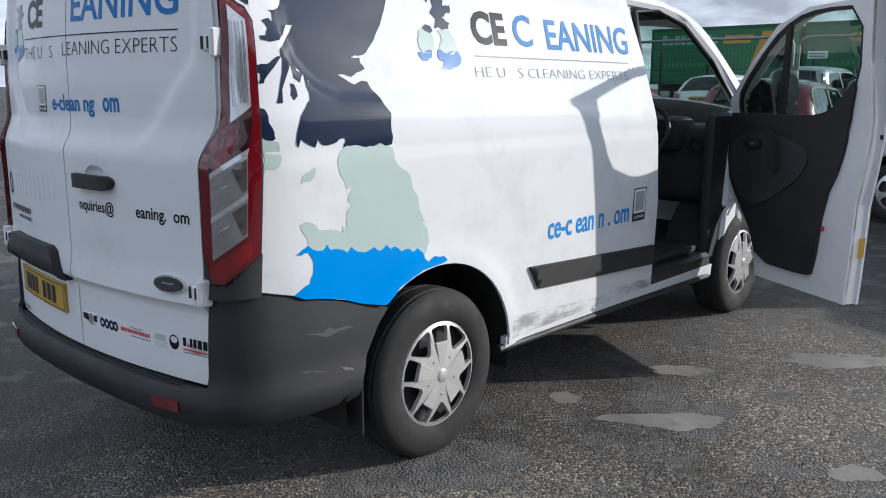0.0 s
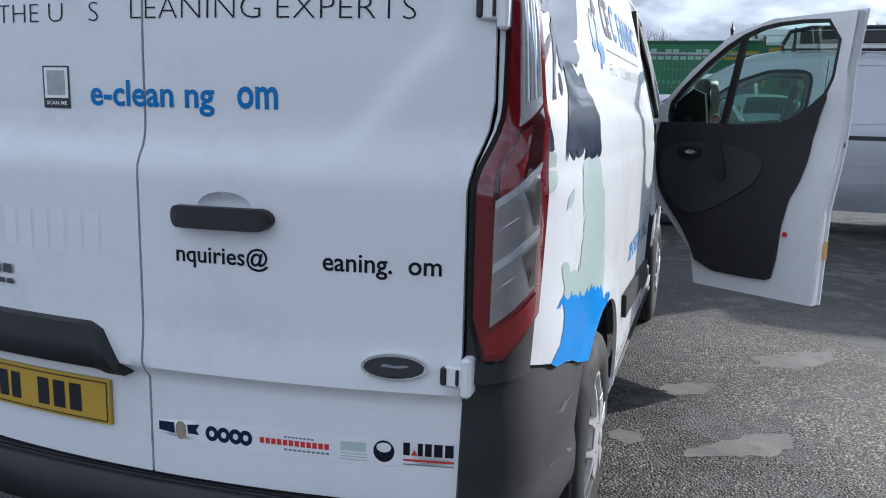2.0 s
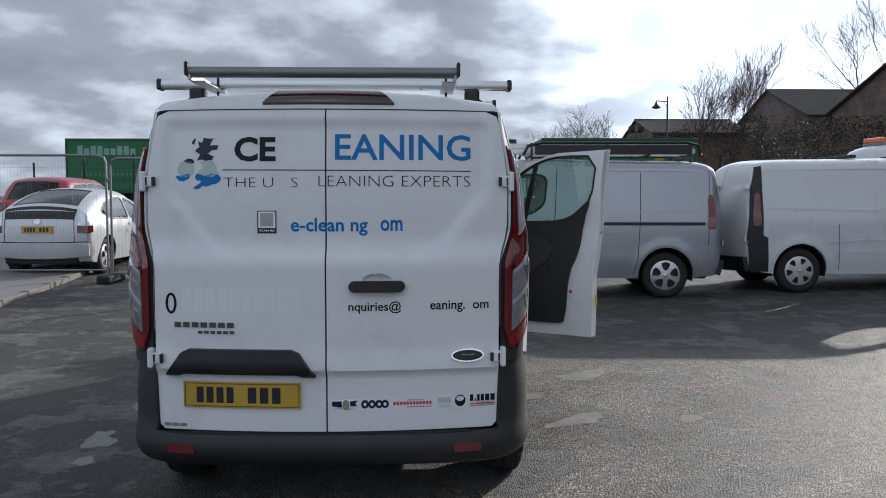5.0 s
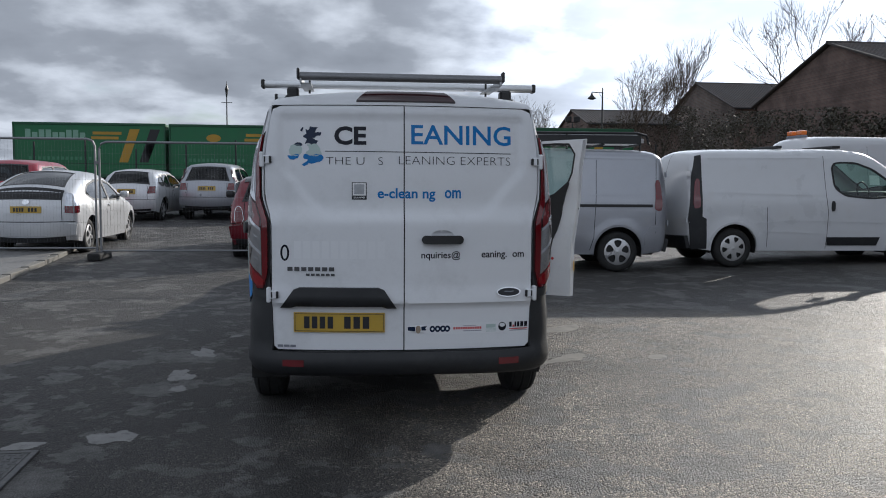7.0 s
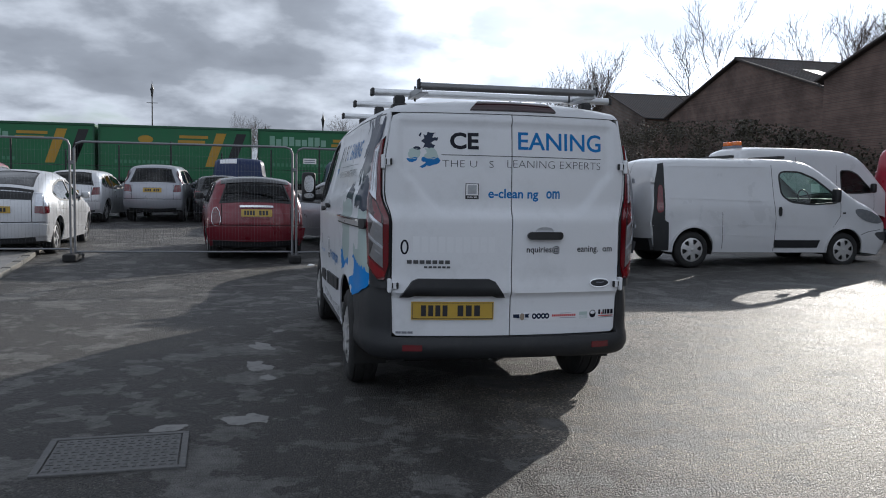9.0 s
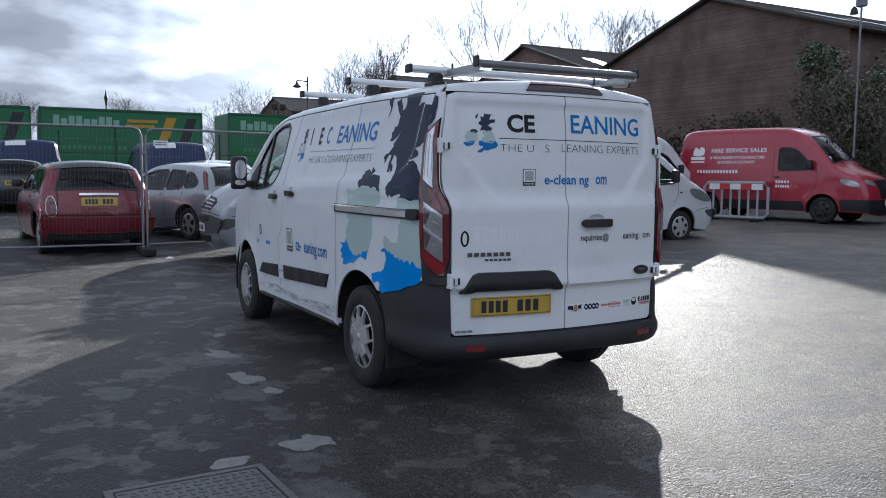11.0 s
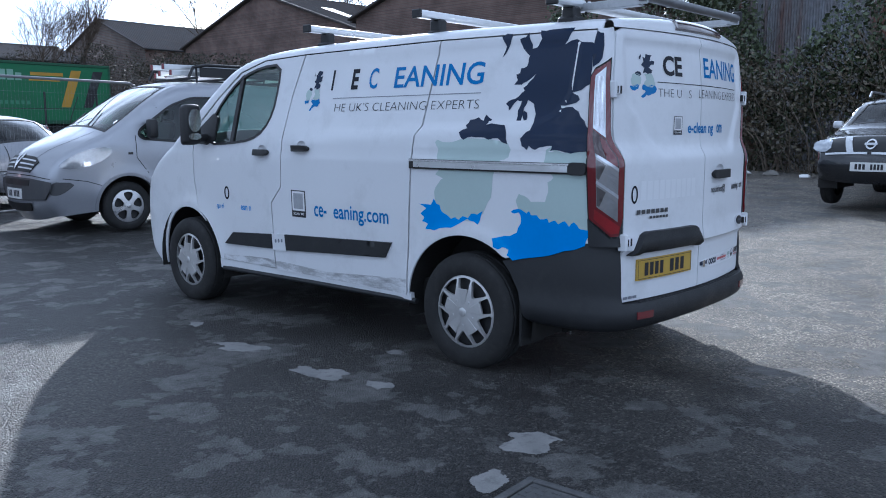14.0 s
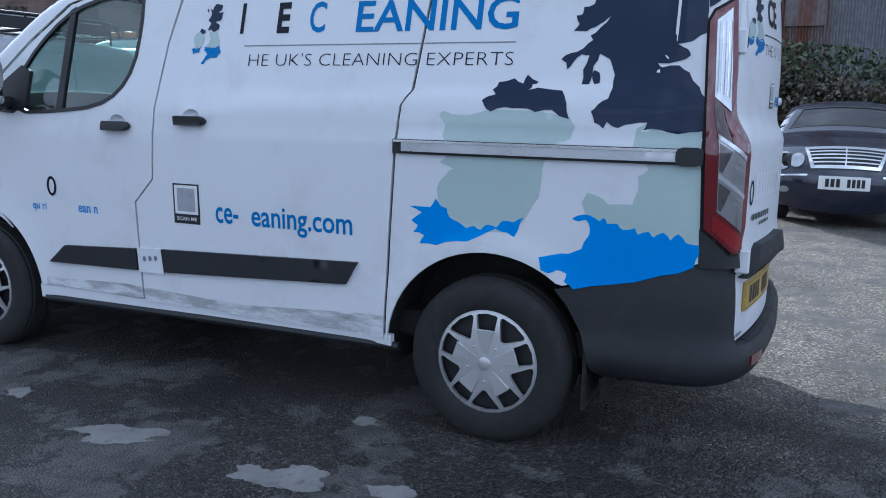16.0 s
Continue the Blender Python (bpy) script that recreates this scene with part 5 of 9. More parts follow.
            for a, b in zip(frame_loop, frame_loop[1:] + frame_loop[:1]):
                sheet("door_edge", [rect(0, -0.088, 1, -0.004)], lambda t, q, d, a=a, b=b: dmp(a[0] + (b[0] - a[0]) * t, a[1] + (b[1] - a[1]) * t, q), "white_paint", fd, "", step=0.5)
            trim = sheet("door_trim", [soften(inner, 1)], dmp, "interior", fd, "black moulded door trim", step=0.06, d=-0.098, thick=0.02)
            sheet("trim_pad", [soften([(2.73, 1.13), (2.60, 1.19), (2.30, 1.19), (2.05, 1.12), (2.10, 0.98), (2.25, 0.88), (2.42, 0.78), (2.55, 0.77), (2.67, 0.87), (2.73, 1.0)], 2)], dmp, "interior_grey", trim, "dark grey padded inlay", step=0.05, d=-0.112, thick=0.016)
            sheet("arm_rest", [soften([(2.33, 1.205), (2.40, 1.205), (2.36, 1.10), (2.32, 0.99), (2.27, 0.99), (2.29, 1.09)], 1)], dmp, "interior", trim, "", step=0.04, d=-0.135, thick=0.035)
            sheet("door_lever", [soften(rect(2.45, 1.10, 2.60, 1.165), 1)], dmp, "trim_black", trim, "", step=0.04, d=-0.124, thick=0.02)
            sheet("lever_catch", [soften(rect(2.48, 1.122, 2.545, 1.145), 1)], dmp, "chrome", trim, "", step=0.04, d=-0.138, thick=0.012)
            sheet("reflector", [ellipse(1.90, 0.72, 0.014, 0.014, 12)], dmp, "sticker_red", trim, "small red door reflector", step=0.05, d=-0.121, thick=0.006)
            edge = lambda t, z, d: dmp(np.full(len(t), 1.716), z, -0.03 + t * 0.05) - np.stack([0 * t, 0 * t + d, 0 * t], 1)
            sheet("label", [rect(-0.6, 0.60, 0.2, 0.70)], edge, "yellow_band", fd, "small yellow label", step=0.1, d=0.01)
            sheet("latch", [rect(-0.4, 1.02, 0.3, 1.05)], edge, "trim_black", fd, "", step=0.1, d=0.008)
            sheet("latch", [rect(-0.1, 1.20, 0.3, 1.26)], lambda t, z, d: dmp(1.685 + 0 * t, z, -0.03 + t * 0.05) - np.stack([0 * t, 0 * t + d, 0 * t], 1), "trim_black", fd, "", step=0.1, d=0.008)
            fd.matrix_basis = pose(shift.x, shift.y, 0, 0, 0, 58)
        # rubbing strips
        def strip(name, loop):
            s = sheet(name, [soften(loop, 0)], mp, "black_plastic", van, "black plastic rubbing strip", step=0.04, d=0.017, thick=0.017)
            return s
        if sgn < 0:
            strip("rub_strip", [(2.40, 0.515), (2.28, 0.61), (1.805, 0.635), (1.80, 0.53)])
            strip("rub_strip", [(1.645, 0.645), (0.58, 0.685), (0.64, 0.585), (1.635, 0.535)])
            sheet("pillar_cover", [[(1.80, 0.64), (1.65, 0.645), (1.64, 0.525), (1.795, 0.52)]], mp, "white_paint", van, "scuffed white cover between the rubbing strips", step=0.05, d=0.010, thick=0.014)
            for k in range(3):
                sheet("scuff", [ellipse(1.755 - 0.035 * k, 0.59 + 0.004 * k, 0.011, 0.014, 10)], mp, "vinyl_grey", van, "", step=0.05, d=0.0118)
            slide = [(0.306, 1.894), (1.55, 1.886), (1.62, 1.60), (1.655, 1.30), (1.68, 0.975), (1.795, 0.86), (1.785, 0.375), (0.462, 0.365), (0.437, 0.80), (0.406, 1.20), (0.39, 1.335), (0.352, 1.395), (0.331, 1.62)]
            sd = sheet("sliding_door", [inset(slide, 0.003), cup_hole(1.53, 1.355, 1.268)], mp, "white_paint", van, "white sliding side door, shut", step=0.034, thick=0.014)
            pull(sd, mp, 1.53, 1.355, 1.235, 1.268, "black sliding door handle")
            for k, (line, w) in enumerate(((seam_r, 0.03), (slide[1:8], 0.03), ([(0.30, 1.89), (1.56, 1.888), (2.01, 1.87), (2.28, 1.797), (2.53, 1.615), (2.80, 1.395), (2.815, 1.2), (2.82, 1.0), (2.77, 0.79)], 0.03))):
                strip_line("seam", line, w * 0.55, mp, "seam", van, d=-0.015)
            rail = sheet("door_rail", [rect(-0.775, 1.148, 0.41, 1.205)], mp, "trim_black", van, "sliding door rail with a bright steel channel", step=0.06, d=0.012, thick=0.02)
            sheet("rail_channel", [rect(-0.69, 1.158, 0.37, 1.192)], mp, "aluminium", rail, "bright steel channel", step=0.06, d=0.016, thick=0.006)
            sheet("rail_lip", [rect(-0.69, 1.193, 0.40, 1.203)], mp, "chrome", rail, "", step=0.06, d=0.024, thick=0.014)
            sheet("rail_groove", [rect(-0.68, 1.153, 0.38, 1.158)], mp, "seam", rail, "", step=0.06, d=0.017, thick=0.004)
            sheet("rail_end", [nip(rect(-0.775, 1.145, -0.685, 1.210), 0.015)], mp, "trim_black", rail, "", step=0.04, d=0.030, thick=0.02)
        else:
            strip("rub_strip", [(0.57, 0.675), (0.64, 0.57), (1.70, 0.515), (1.69, 0.62)])
            strip_line("seam", [(1.553, 1.886), (1.62, 1.60), (1.66, 1.30), (1.69, 1.05)], 0.012, mp, "white_paint", van, d=-0.006)
        # corner, lamp, hinges
        cm = corner(sgn)
        sheet("rear_corner", [[(-0.004, 1.885), (0.202, 1.885), (0.202, 0.925), (-0.004, 0.925)]], cm, "white_paint", van, "", step=0.04, thick=0.012)
        sheet("corner_cladding", [[(-0.012, 0.922), (0.202, 0.922), (0.202, 0.78), (-0.012, 0.78)]], cm, "black_plastic", van, "black plastic below the tail lamp", step=0.04, d=0.004, thick=0.012)
        sheet("map_print", [jag([(0.0, 1.69), (0.05, 1.71), (0.075, 1.735), (0.07, 1.86), (0.0, 1.875)], 1, 0.1, 9)], cm, "vinyl_navy", van, "navy vinyl map", step=0.03, d=0.003)
        tail_lamp(van, sgn)
        hinge(van, sgn, 1.575)
        hinge(van, sgn, 0.80)
        # wheels and arch liners
        for wy in (0.0, 2.933):
            wheel(van, sgn * 0.955, wy, 0.343, sgn, "cap")
            bm = bmesh.new()
            ring = [(wy + 0.47 * math.cos(radians(a)), 0.33 + 0.47 * math.sin(radians(a))) for a in range(-12, 193, 12)]
            vs = [[bm.verts.new((sgn * x, y, z)) for y, z in ring] for x in (0.925, 0.62)]
            for i in range(len(ring) - 1):
                bm.faces.new((vs[0][i], vs[0][i + 1], vs[1][i + 1], vs[1][i]))
            bm.faces.new(vs[1])
            part("arch_liner", bm, "under", van, smooth=False)
        bm = box((sgn * 0.72, -0.405, 0.20), (sgn * 0.935, -0.39, 0.46), 0.005)
        part("mud_flap", bm, "rubber", van, "black rubber mud flap")
        van_decals(van, sgn, mp)
        # dried road dirt low on the doors and behind the front wheel
        end = 2.44 if sgn < 0 else 1.70
        sheet("road_dirt", [[(0.462, 0.372), (end, 0.388), (end, 0.43), (1.9 if sgn < 0 else 1.5, 0.45), (1.2, 0.425), (0.8, 0.45), (0.458, 0.47)]], mp, "road_film", van, "dried road dirt along the sill", step=0.05, d=0.0016)
    # roof, windscreen, bonnet, nose
    s0, s_ws, s_wb, s_end = 0.0, skin.at(2.52, 1.80), skin.at(3.14, 1.30), skin.length
    ws = soften([(s_ws, -0.93), (s_wb, -0.97), (s_wb, 0.97), (s_ws, 0.93)], 0)
    s0 = skin.at(-0.70, 1.942)
    roof = sheet("roof", [rect(s0, -1, s_ws - 0.02, 1)], skin.top, "white_paint", van, "", step=0.07, thick=0.01)
    for x in (-0.62, -0.31, 0.0, 0.31, 0.62):
        sheet("roof_rib", [rect(0.35, x - 0.03, skin.at(1.7, 1.95), x + 0.03)], skin.top, "white_paint", van, "", step=0.08, d=0.006, thick=0.007)
    sheet("bonnet", [rect(s_wb + 0.03, -1, skin.at(3.74, 0.90), 1)], skin.top, "white_paint", van, "", step=0.07, thick=0.01)
    sheet("front_bumper", [rect(skin.at(3.745, 0.885), -1, s_end, 1)], skin.top, "white_paint", van, "", step=0.07, thick=0.01)
    nose = skin.end(False)
    sheet("grille", [soften(rect(-0.46, 0.62, 0.46, 0.86), 1)], nose, "trim_black", van, "black front grille", step=0.05, d=0.008, thick=0.01)
    for s in (-1, 1):
        sheet("headlamp", [soften([(s * 0.46, 0.74), (s * 0.72, 0.80), (s * 0.73, 1.0), (s * 0.55, 0.88)], 1)], nose, "headlamp", van, "clear headlamp", step=0.05, d=0.01, thick=0.01)
    g = sheet("windscreen", [[(s_ws - 0.02, -0.95), (s_wb + 0.03, -0.98), (s_wb + 0.03, 0.98), (s_ws - 0.02, 0.95)]], skin.top, "window_glass", van, "", step=0.08)
    g.visible_shadow = False
    # tail doors
    zt, zb = 1.885, 0.478
    zs = np.linspace(zb + 0.03, zt - 0.06, 22)
    for sgn in (-1, 1):
        edge = [(sgn * (float(door_edge(np.array(z))) - 0.012), float(z)) for z in zs]
        e0, e1 = edge[0][0], edge[-1][0]
        loop = [(sgn * 0.0035, zb), (e0 - sgn * 0.03, zb)] + edge + [(e1 - sgn * 0.012, zt - 0.02), (e1 - sgn * 0.06, zt), (sgn * 0.0035, zt)]
        dr = sheet("rear_door", [loop] + ([cup_hole(0.100, 0.343, 1.142)] if sgn > 0 else []), van_rear, "white_paint", van, "white ribbed tail door with lettering", step=0.022, thick=0.014)
        if sgn > 0:
            pull(dr, van_rear, 0.100, 0.343, 1.102, 1.142, "black tail door handle")
            letters("lettering", "EANING", 0.040, 1.666, 0.633, 1.780, van_rear, "vinyl_text_blue", dr, "", 0.0016)
            letters("lettering", "nquiries@", 0.098, 1.000, 0.327, 1.054, van_rear, "vinyl_dark", dr, "", 0.0016)
            letters("lettering", "eaning.  om", 0.452, 1.001, 0.712, 1.054, van_rear, "vinyl_dark", dr, "", 0.0016)
            badge = sheet("badge", [ellipse(0.618, 0.811, 0.073, 0.029)], van_rear, "chrome", dr, "oval chrome and black maker's badge", step=0.012, d=0.012, thick=0.014)
            sheet("badge_field", [ellipse(0.618, 0.811, 0.066, 0.023)], van_rear, "ink", badge, "", step=0.012, d=0.0150)
            sheet("badge_mark", [soften([(0.588, 0.811), (0.596, 0.820), (0.62, 0.815), (0.648, 0.819), (0.652, 0.814), (0.625, 0.810), (0.60, 0.813)], 1)], van_rear, "vinyl_grey", badge, "", step=0.012, d=0.0160)
            # trade association stickers as plain marks
            stick = sheet("sticker_strip", [soften(rect(0.018, 0.566, 0.752, 0.632), 1)], van_rear, "ghost", dr, "clear strip of small trade stickers", step=0.04, d=0.0011)
            sheet("trade_mark", [[(0.022, 0.590), (0.066, 0.586), (0.064, 0.613), (0.022, 0.612)]], van_rear, "vinyl_navy", stick, "", step=0.03, d=0.0018)
            sheet("trade_mark", [[(0.100, 0.612), (0.134, 0.616), (0.124, 0.602), (0.132, 0.590), (0.102, 0.590)]], van_rear, "vinyl_navy", stick, "", step=0.03, d=0.0018)
            sheet("trade_mark", [soften([(0.068, 0.583), (0.082, 0.570), (0.098, 0.583), (0.096, 0.618), (0.070, 0.618)], 1)], van_rear, "timber", stick, "", step=0.03, d=0.0024)
            for x in (0.166, 0.197, 0.228, 0.254):
                sheet("trade_mark", [ellipse(x, 0.598, 0.017, 0.019, 16), ellipse(x, 0.598, 0.007, 0.008, 10)], van_rear, "vinyl_navy", stick, "", step=0.03, d=0.0018)
            bars("trade_mark", 0.290, 0.592, 0.462, 0.606, 12, van_rear, "sticker_red", stick, "", 0.0018)
            bars("trade_mark", 0.350, 0.611, 0.425, 0.615, 8, van_rear, "vinyl_grey", stick, "", 0.0018)
            bars("trade_mark", 0.350, 0.580, 0.462, 0.585, 10, van_rear, "vinyl_grey", stick, "", 0.0018)
            sheet("trade_mark", [rect(0.486, 0.596, 0.545, 0.618)], van_rear, "vinyl_sage", stick, "", step=0.03, d=0.0018)
            for k in range(3):
                sheet("trade_mark", [rect(0.486, 0.574 + 0.007 * k, 0.548, 0.577 + 0.007 * k)], van_rear, "vinyl_sage", stick, "", step=0.03, d=0.0018)
            sheet("trade_mark", [ellipse(0.586, 0.602, 0.024, 0.026), ellipse(0.586, 0.611, 0.017, 0.012, 14)], van_rear, "vinyl_dark", stick, "", step=0.03, d=0.0018)
            for k, (w, dx) in enumerate(((0.015, 0.0), (0.011, 0.031), (0.015, 0.046), (0.019, 0.065), (0.019, 0.088))):
                sheet("trade_mark", [rect(0.630 + dx * 1.06, 0.597, 0.630 + dx * 1.06 + w, 0.627)], van_rear, "vinyl_dark", stick, "", step=0.03, d=0.0018)
            sheet("trade_mark", [[(0.648, 0.597), (0.662, 0.597), (0.655, 0.612)]], van_rear, "sticker_red", stick, "", step=0.03, d=0.0018)
            sheet("trade_mark", [rect(0.630, 0.583, 0.744, 0.588)], van_rear, "sticker_red", stick, "", step=0.03, d=0.0018)
            sheet("trade_mark", [rect(0.630, 0.574, 0.744, 0.577)], van_rear, "vinyl_grey", stick, "", step=0.03, d=0.0018)
        else:
            letters("lettering", "CE", -0.400, 1.660, -0.217, 1.767, van_rear, "vinyl_dark", dr, "", 0.0016)
            mini_map(dr, van_rear, (-0.669, 1.538, -0.471, 1.766), 0.0016)
            code_sticker(dr, van_rear, (-0.300, 1.348, -0.215, 1.447))
            sheet("bar", [soften(ellipse(-0.683, 1.042, 0.026, 0.047, 20)), ellipse(-0.683, 1.042, 0.014, 0.035, 16)], van_rear, "vinyl_dark", dr, "", step=0.03, d=0.0018)
            bars("badge_mark", -0.668, 0.938, -0.391, 0.961, 7, van_rear, "bumper_grey", dr, "chrome model badge", 0.006)
            bars("badge_mark", -0.562, 0.911, -0.391, 0.924, 6, van_rear, "bumper_grey", dr, "chrome model badge", 0.006)
            bars("ghost_mark", -0.63, 1.01, -0.10, 1.11, 10, van_rear, "ghost", dr, "faint ghost of removed lettering", 0.0008)
            garn = sheet("plate_garnish", [soften([(-0.71, 0.725), (-0.635, 0.83), (-0.60, 0.845), (-0.15, 0.845), (-0.115, 0.83), (-0.045, 0.725), (-0.10, 0.725), (-0.13, 0.735), (-0.62, 0.735), (-0.65, 0.725)], 0)],
                         van_rear, "black_plastic", dr, "black plastic grip over the number plate", step=0.03, d=0.034, thick=0.04)
            plate = sheet("number_plate", [soften(rect(-0.635, 0.583, -0.112, 0.697), 0)], van_rear, "plate_yellow", dr, "yellow number plate with plain black bars", step=0.06, d=0.012, thick=0.01)
            sheet("plate_border", [rect(-0.628, 0.589, -0.119, 0.691), rect(-0.625, 0.592, -0.122, 0.688)], van_rear, "ink", plate, "", step=0.06, d=0.0135)
            bars("plate_mark", -0.575, 0.605, -0.395, 0.675, 4, van_rear, "ink", plate, "", 0.0135, 0.3)
            bars("plate_mark", -0.345, 0.605, -0.185, 0.675, 3, van_rear, "ink", plate, "", 0.0135, 0.3)
            bars("dealer_mark", -0.73, 0.492, -0.62, 0.506, 3, van_rear, "vinyl_grey", dr, "", 0.004, 0.1)
    # lettering that runs across the joint between the doors
    letters("lettering", "THE U   S", -0.447, 1.548, -0.121, 1.591, van_rear, "vinyl_dark", van, "", 0.0016)
    letters("lettering", "LEANING EXPERTS", -0.031, 1.552, 0.630, 1.599, van_rear, "vinyl_dark", van, "", 0.0016)
    sheet("rule", [[(-0.453, 1.622), (0.634, 1.618), (0.634, 1.622), (-0.453, 1.626)]], van_rear, "vinyl_dark", van, "", step=0.04, d=0.0016)
    letters("lettering", "e-clean ng", -0.153, 1.338, 0.181, 1.416, van_rear, "vinyl_text_blue", van, "", 0.0016)
    letters("lettering", "om", 0.236, 1.357, 0.332, 1.407, van_rear, "vinyl_text_blue", van, "", 0.0016)
    strip_line("seam", [(0.0, 0.48), (0.0, 1.885)], 0.03, van_rear, "seam", van, d=-0.022)
    sheet("tail_frame", [rect(-0.76, 0.47, 0.76, 1.89), rect(-0.70, 0.53, -0.03, 1.84), rect(0.03, 0.53, 0.70, 1.84)], van_rear, "seam", van, "", step=0.04, d=-0.026)
    def header(u, t, d):
        """The rounded roof edge over the tail doors: t runs from the doors (0) to the roof (1)."""
        ax = u * 0.765
        ay = rear_y(ax, np.full(len(u), 1.88)) - 0.004
        B = skin.top(np.full(len(u), s0 + 0.004), u, np.zeros(len(u)))
        A = np.stack([ax, ay, np.full(len(u), 1.889)], 1)
        C = np.stack([0.5 * (A[:, 0] + B[:, 0]), ay + 0.012, B[:, 2] - 0.004], 1)
        t = np.asarray(t, float)[:, None]
        Q = (1 - t) ** 2 * A + 2 * t * (1 - t) * C + t ** 2 * B
        Q[:, 1] -= 0.75 * np.asarray(d)
        Q[:, 2] += 0.6 * np.asarray(d)
        return Q
    sheet("tail_header", [rect(-1, 0, 1, 1)], header, "white_paint", van, "", step=0.08)
    sheet("brake_lamp", [soften([(-0.36, 0.10), (-0.29, 0.55), (0.32, 0.55), (0.39, 0.10)], 0)], header, "smoked_lens", van, "dark red high-level brake lamp", step=0.04, d=0.016, thick=0.016)
    # rear bumper round the tail
    plan = [(0.957, -0.265), (0.952, -0.50), (0.935, -0.70), (0.895, -0.84), (0.80, -0.945), (0.62, -1.005), (0.35, -1.03), (0.0, -1.04)]
    half = np.array(chaikin(plan, 2))
    full = np.concatenate([half * [-1, 1], half[::-1][1:]])
    s = np.concatenate([[0], np.cumsum(np.hypot(*(full[1:] - full[:-1]).T))])
    nrm = np.gradient(full, axis=0)
    nrm = np.stack([nrm[:, 1], -nrm[:, 0]], 1) / np.hypot(*nrm.T)[:, None]

    def bumper(a, z, d):
        x, y = np.interp(a, s, full[:, 0]), np.interp(a, s, full[:, 1])
        nx, ny = np.interp(a, s, nrm[:, 0]), np.interp(a, s, nrm[:, 1])
        turn = sstep(0.485, 0.785, np.minimum(a, s[-1] - a))
        k = d - 0.05 * np.clip((0.385 - z) / 0.06, 0, 1) ** 2 - (0.012 + 0.022 * turn) * sstep(0.44, 0.50, z) - 0.01 - 0.02 * sstep(0.6, 0.9, z)
        return np.stack([x - nx * -k, y + ny * k, z], 1)
    flip = -1 if bumper(np.array([s[-1] / 2]), np.array([0.4]), 0.1)[0, 1] > -1.03 else 1
    bmp = lambda a, z, d: bumper(a, z, d * flip)
    S = s[-1]
    c2 = 0.815
    up = [(0.0, 0.656), (0.355, 0.755), (0.465, 0.79), (0.49, 0.86), (0.695, 0.85), (0.725, 0.84), (0.74, 0.475), (c2, 0.47)]
    foot = [(0.052, 0.60), (0.110, 0.50), (0.136, 0.42), (0.150, 0.365), (0.185, 0.335)]
    loop = foot + [(0.5, 0.325), (S * 0.5, 0.335), (S - 0.5, 0.325)] + [(S - a, z) for a, z in foot[::-1]] + [(S - a, z) for a, z in up] + up[::-1]
    bp = sheet("rear_bumper", [loop], bmp, "black_plastic", van, "black plastic rear bumper with scuffed corners", step=0.045, d=0.0, thick=0.02)
    ledge = lambda a, t, d: np.stack([bmp(a, np.full(len(a), 0.47), 0.0)[:, 0] * (1 - 0.10 * t), bmp(a, np.full(len(a), 0.47), 0.0)[:, 1] + 0.085 * t, 0.47 - 0.004 * t + d], 1)
    sheet("bumper_step", [rect(c2 - 0.05, 0, S - c2 + 0.05, 1)], ledge, "black_plastic", bp, "ribbed step on the bumper", step=0.08)
    for k in range(4):
        sheet("step_rib", [rect(c2 + 0.05, 0.15 + 0.2 * k, S - c2 - 0.05, 0.22 + 0.2 * k)], ledge, "black_plastic", bp, "", step=0.08, d=0.005, thick=0.004)
    for x in (-0.635, 0.62):
        a = float(np.interp(x, full[:, 0], s))
        sheet("reflector", [rect(a - 0.065, 0.392, a + 0.06, 0.43)], bmp, "dark_red_lens", bp, "red bumper reflector", step=0.04, d=0.006, thick=0.008)
    # pale scrapes on the offside corner of the bumper
    for y, z, ln, h, k in ((-0.65, 0.622, 0.22, 0.016, 3), (-0.66, 0.492, 0.11, 0.005, 4), (-0.50, 0.473, 0.06, 0.006, 5)):
        a = S - (-0.265 - y)
        sheet("scrape", [jag([(a, z + 0.01), (a + ln * 0.5, z + h), (a + ln, z - 0.008), (a + ln * 0.6, z - h * 0.7)], 2, 0.15, k)], bmp, "bumper_grey", bp, "", step=0.04, d=0.0016)
    # underside and load floor
    bm = bmesh.new()
    mbox(bm, (-0.80, -0.85, 0.34), (0.80, 3.5, 0.46), 0.02)
    mbox(bm, (-0.62, -0.5, 0.22), (-0.30, 0.6, 0.36), 0.03)
    mbox(bm, (-0.6, -0.06, 0.28), (0.6, 0.06, 0.40), 0.02)
    part("underbody", bm, "under", van)
    cabin(van)
    rack(van)
    return van


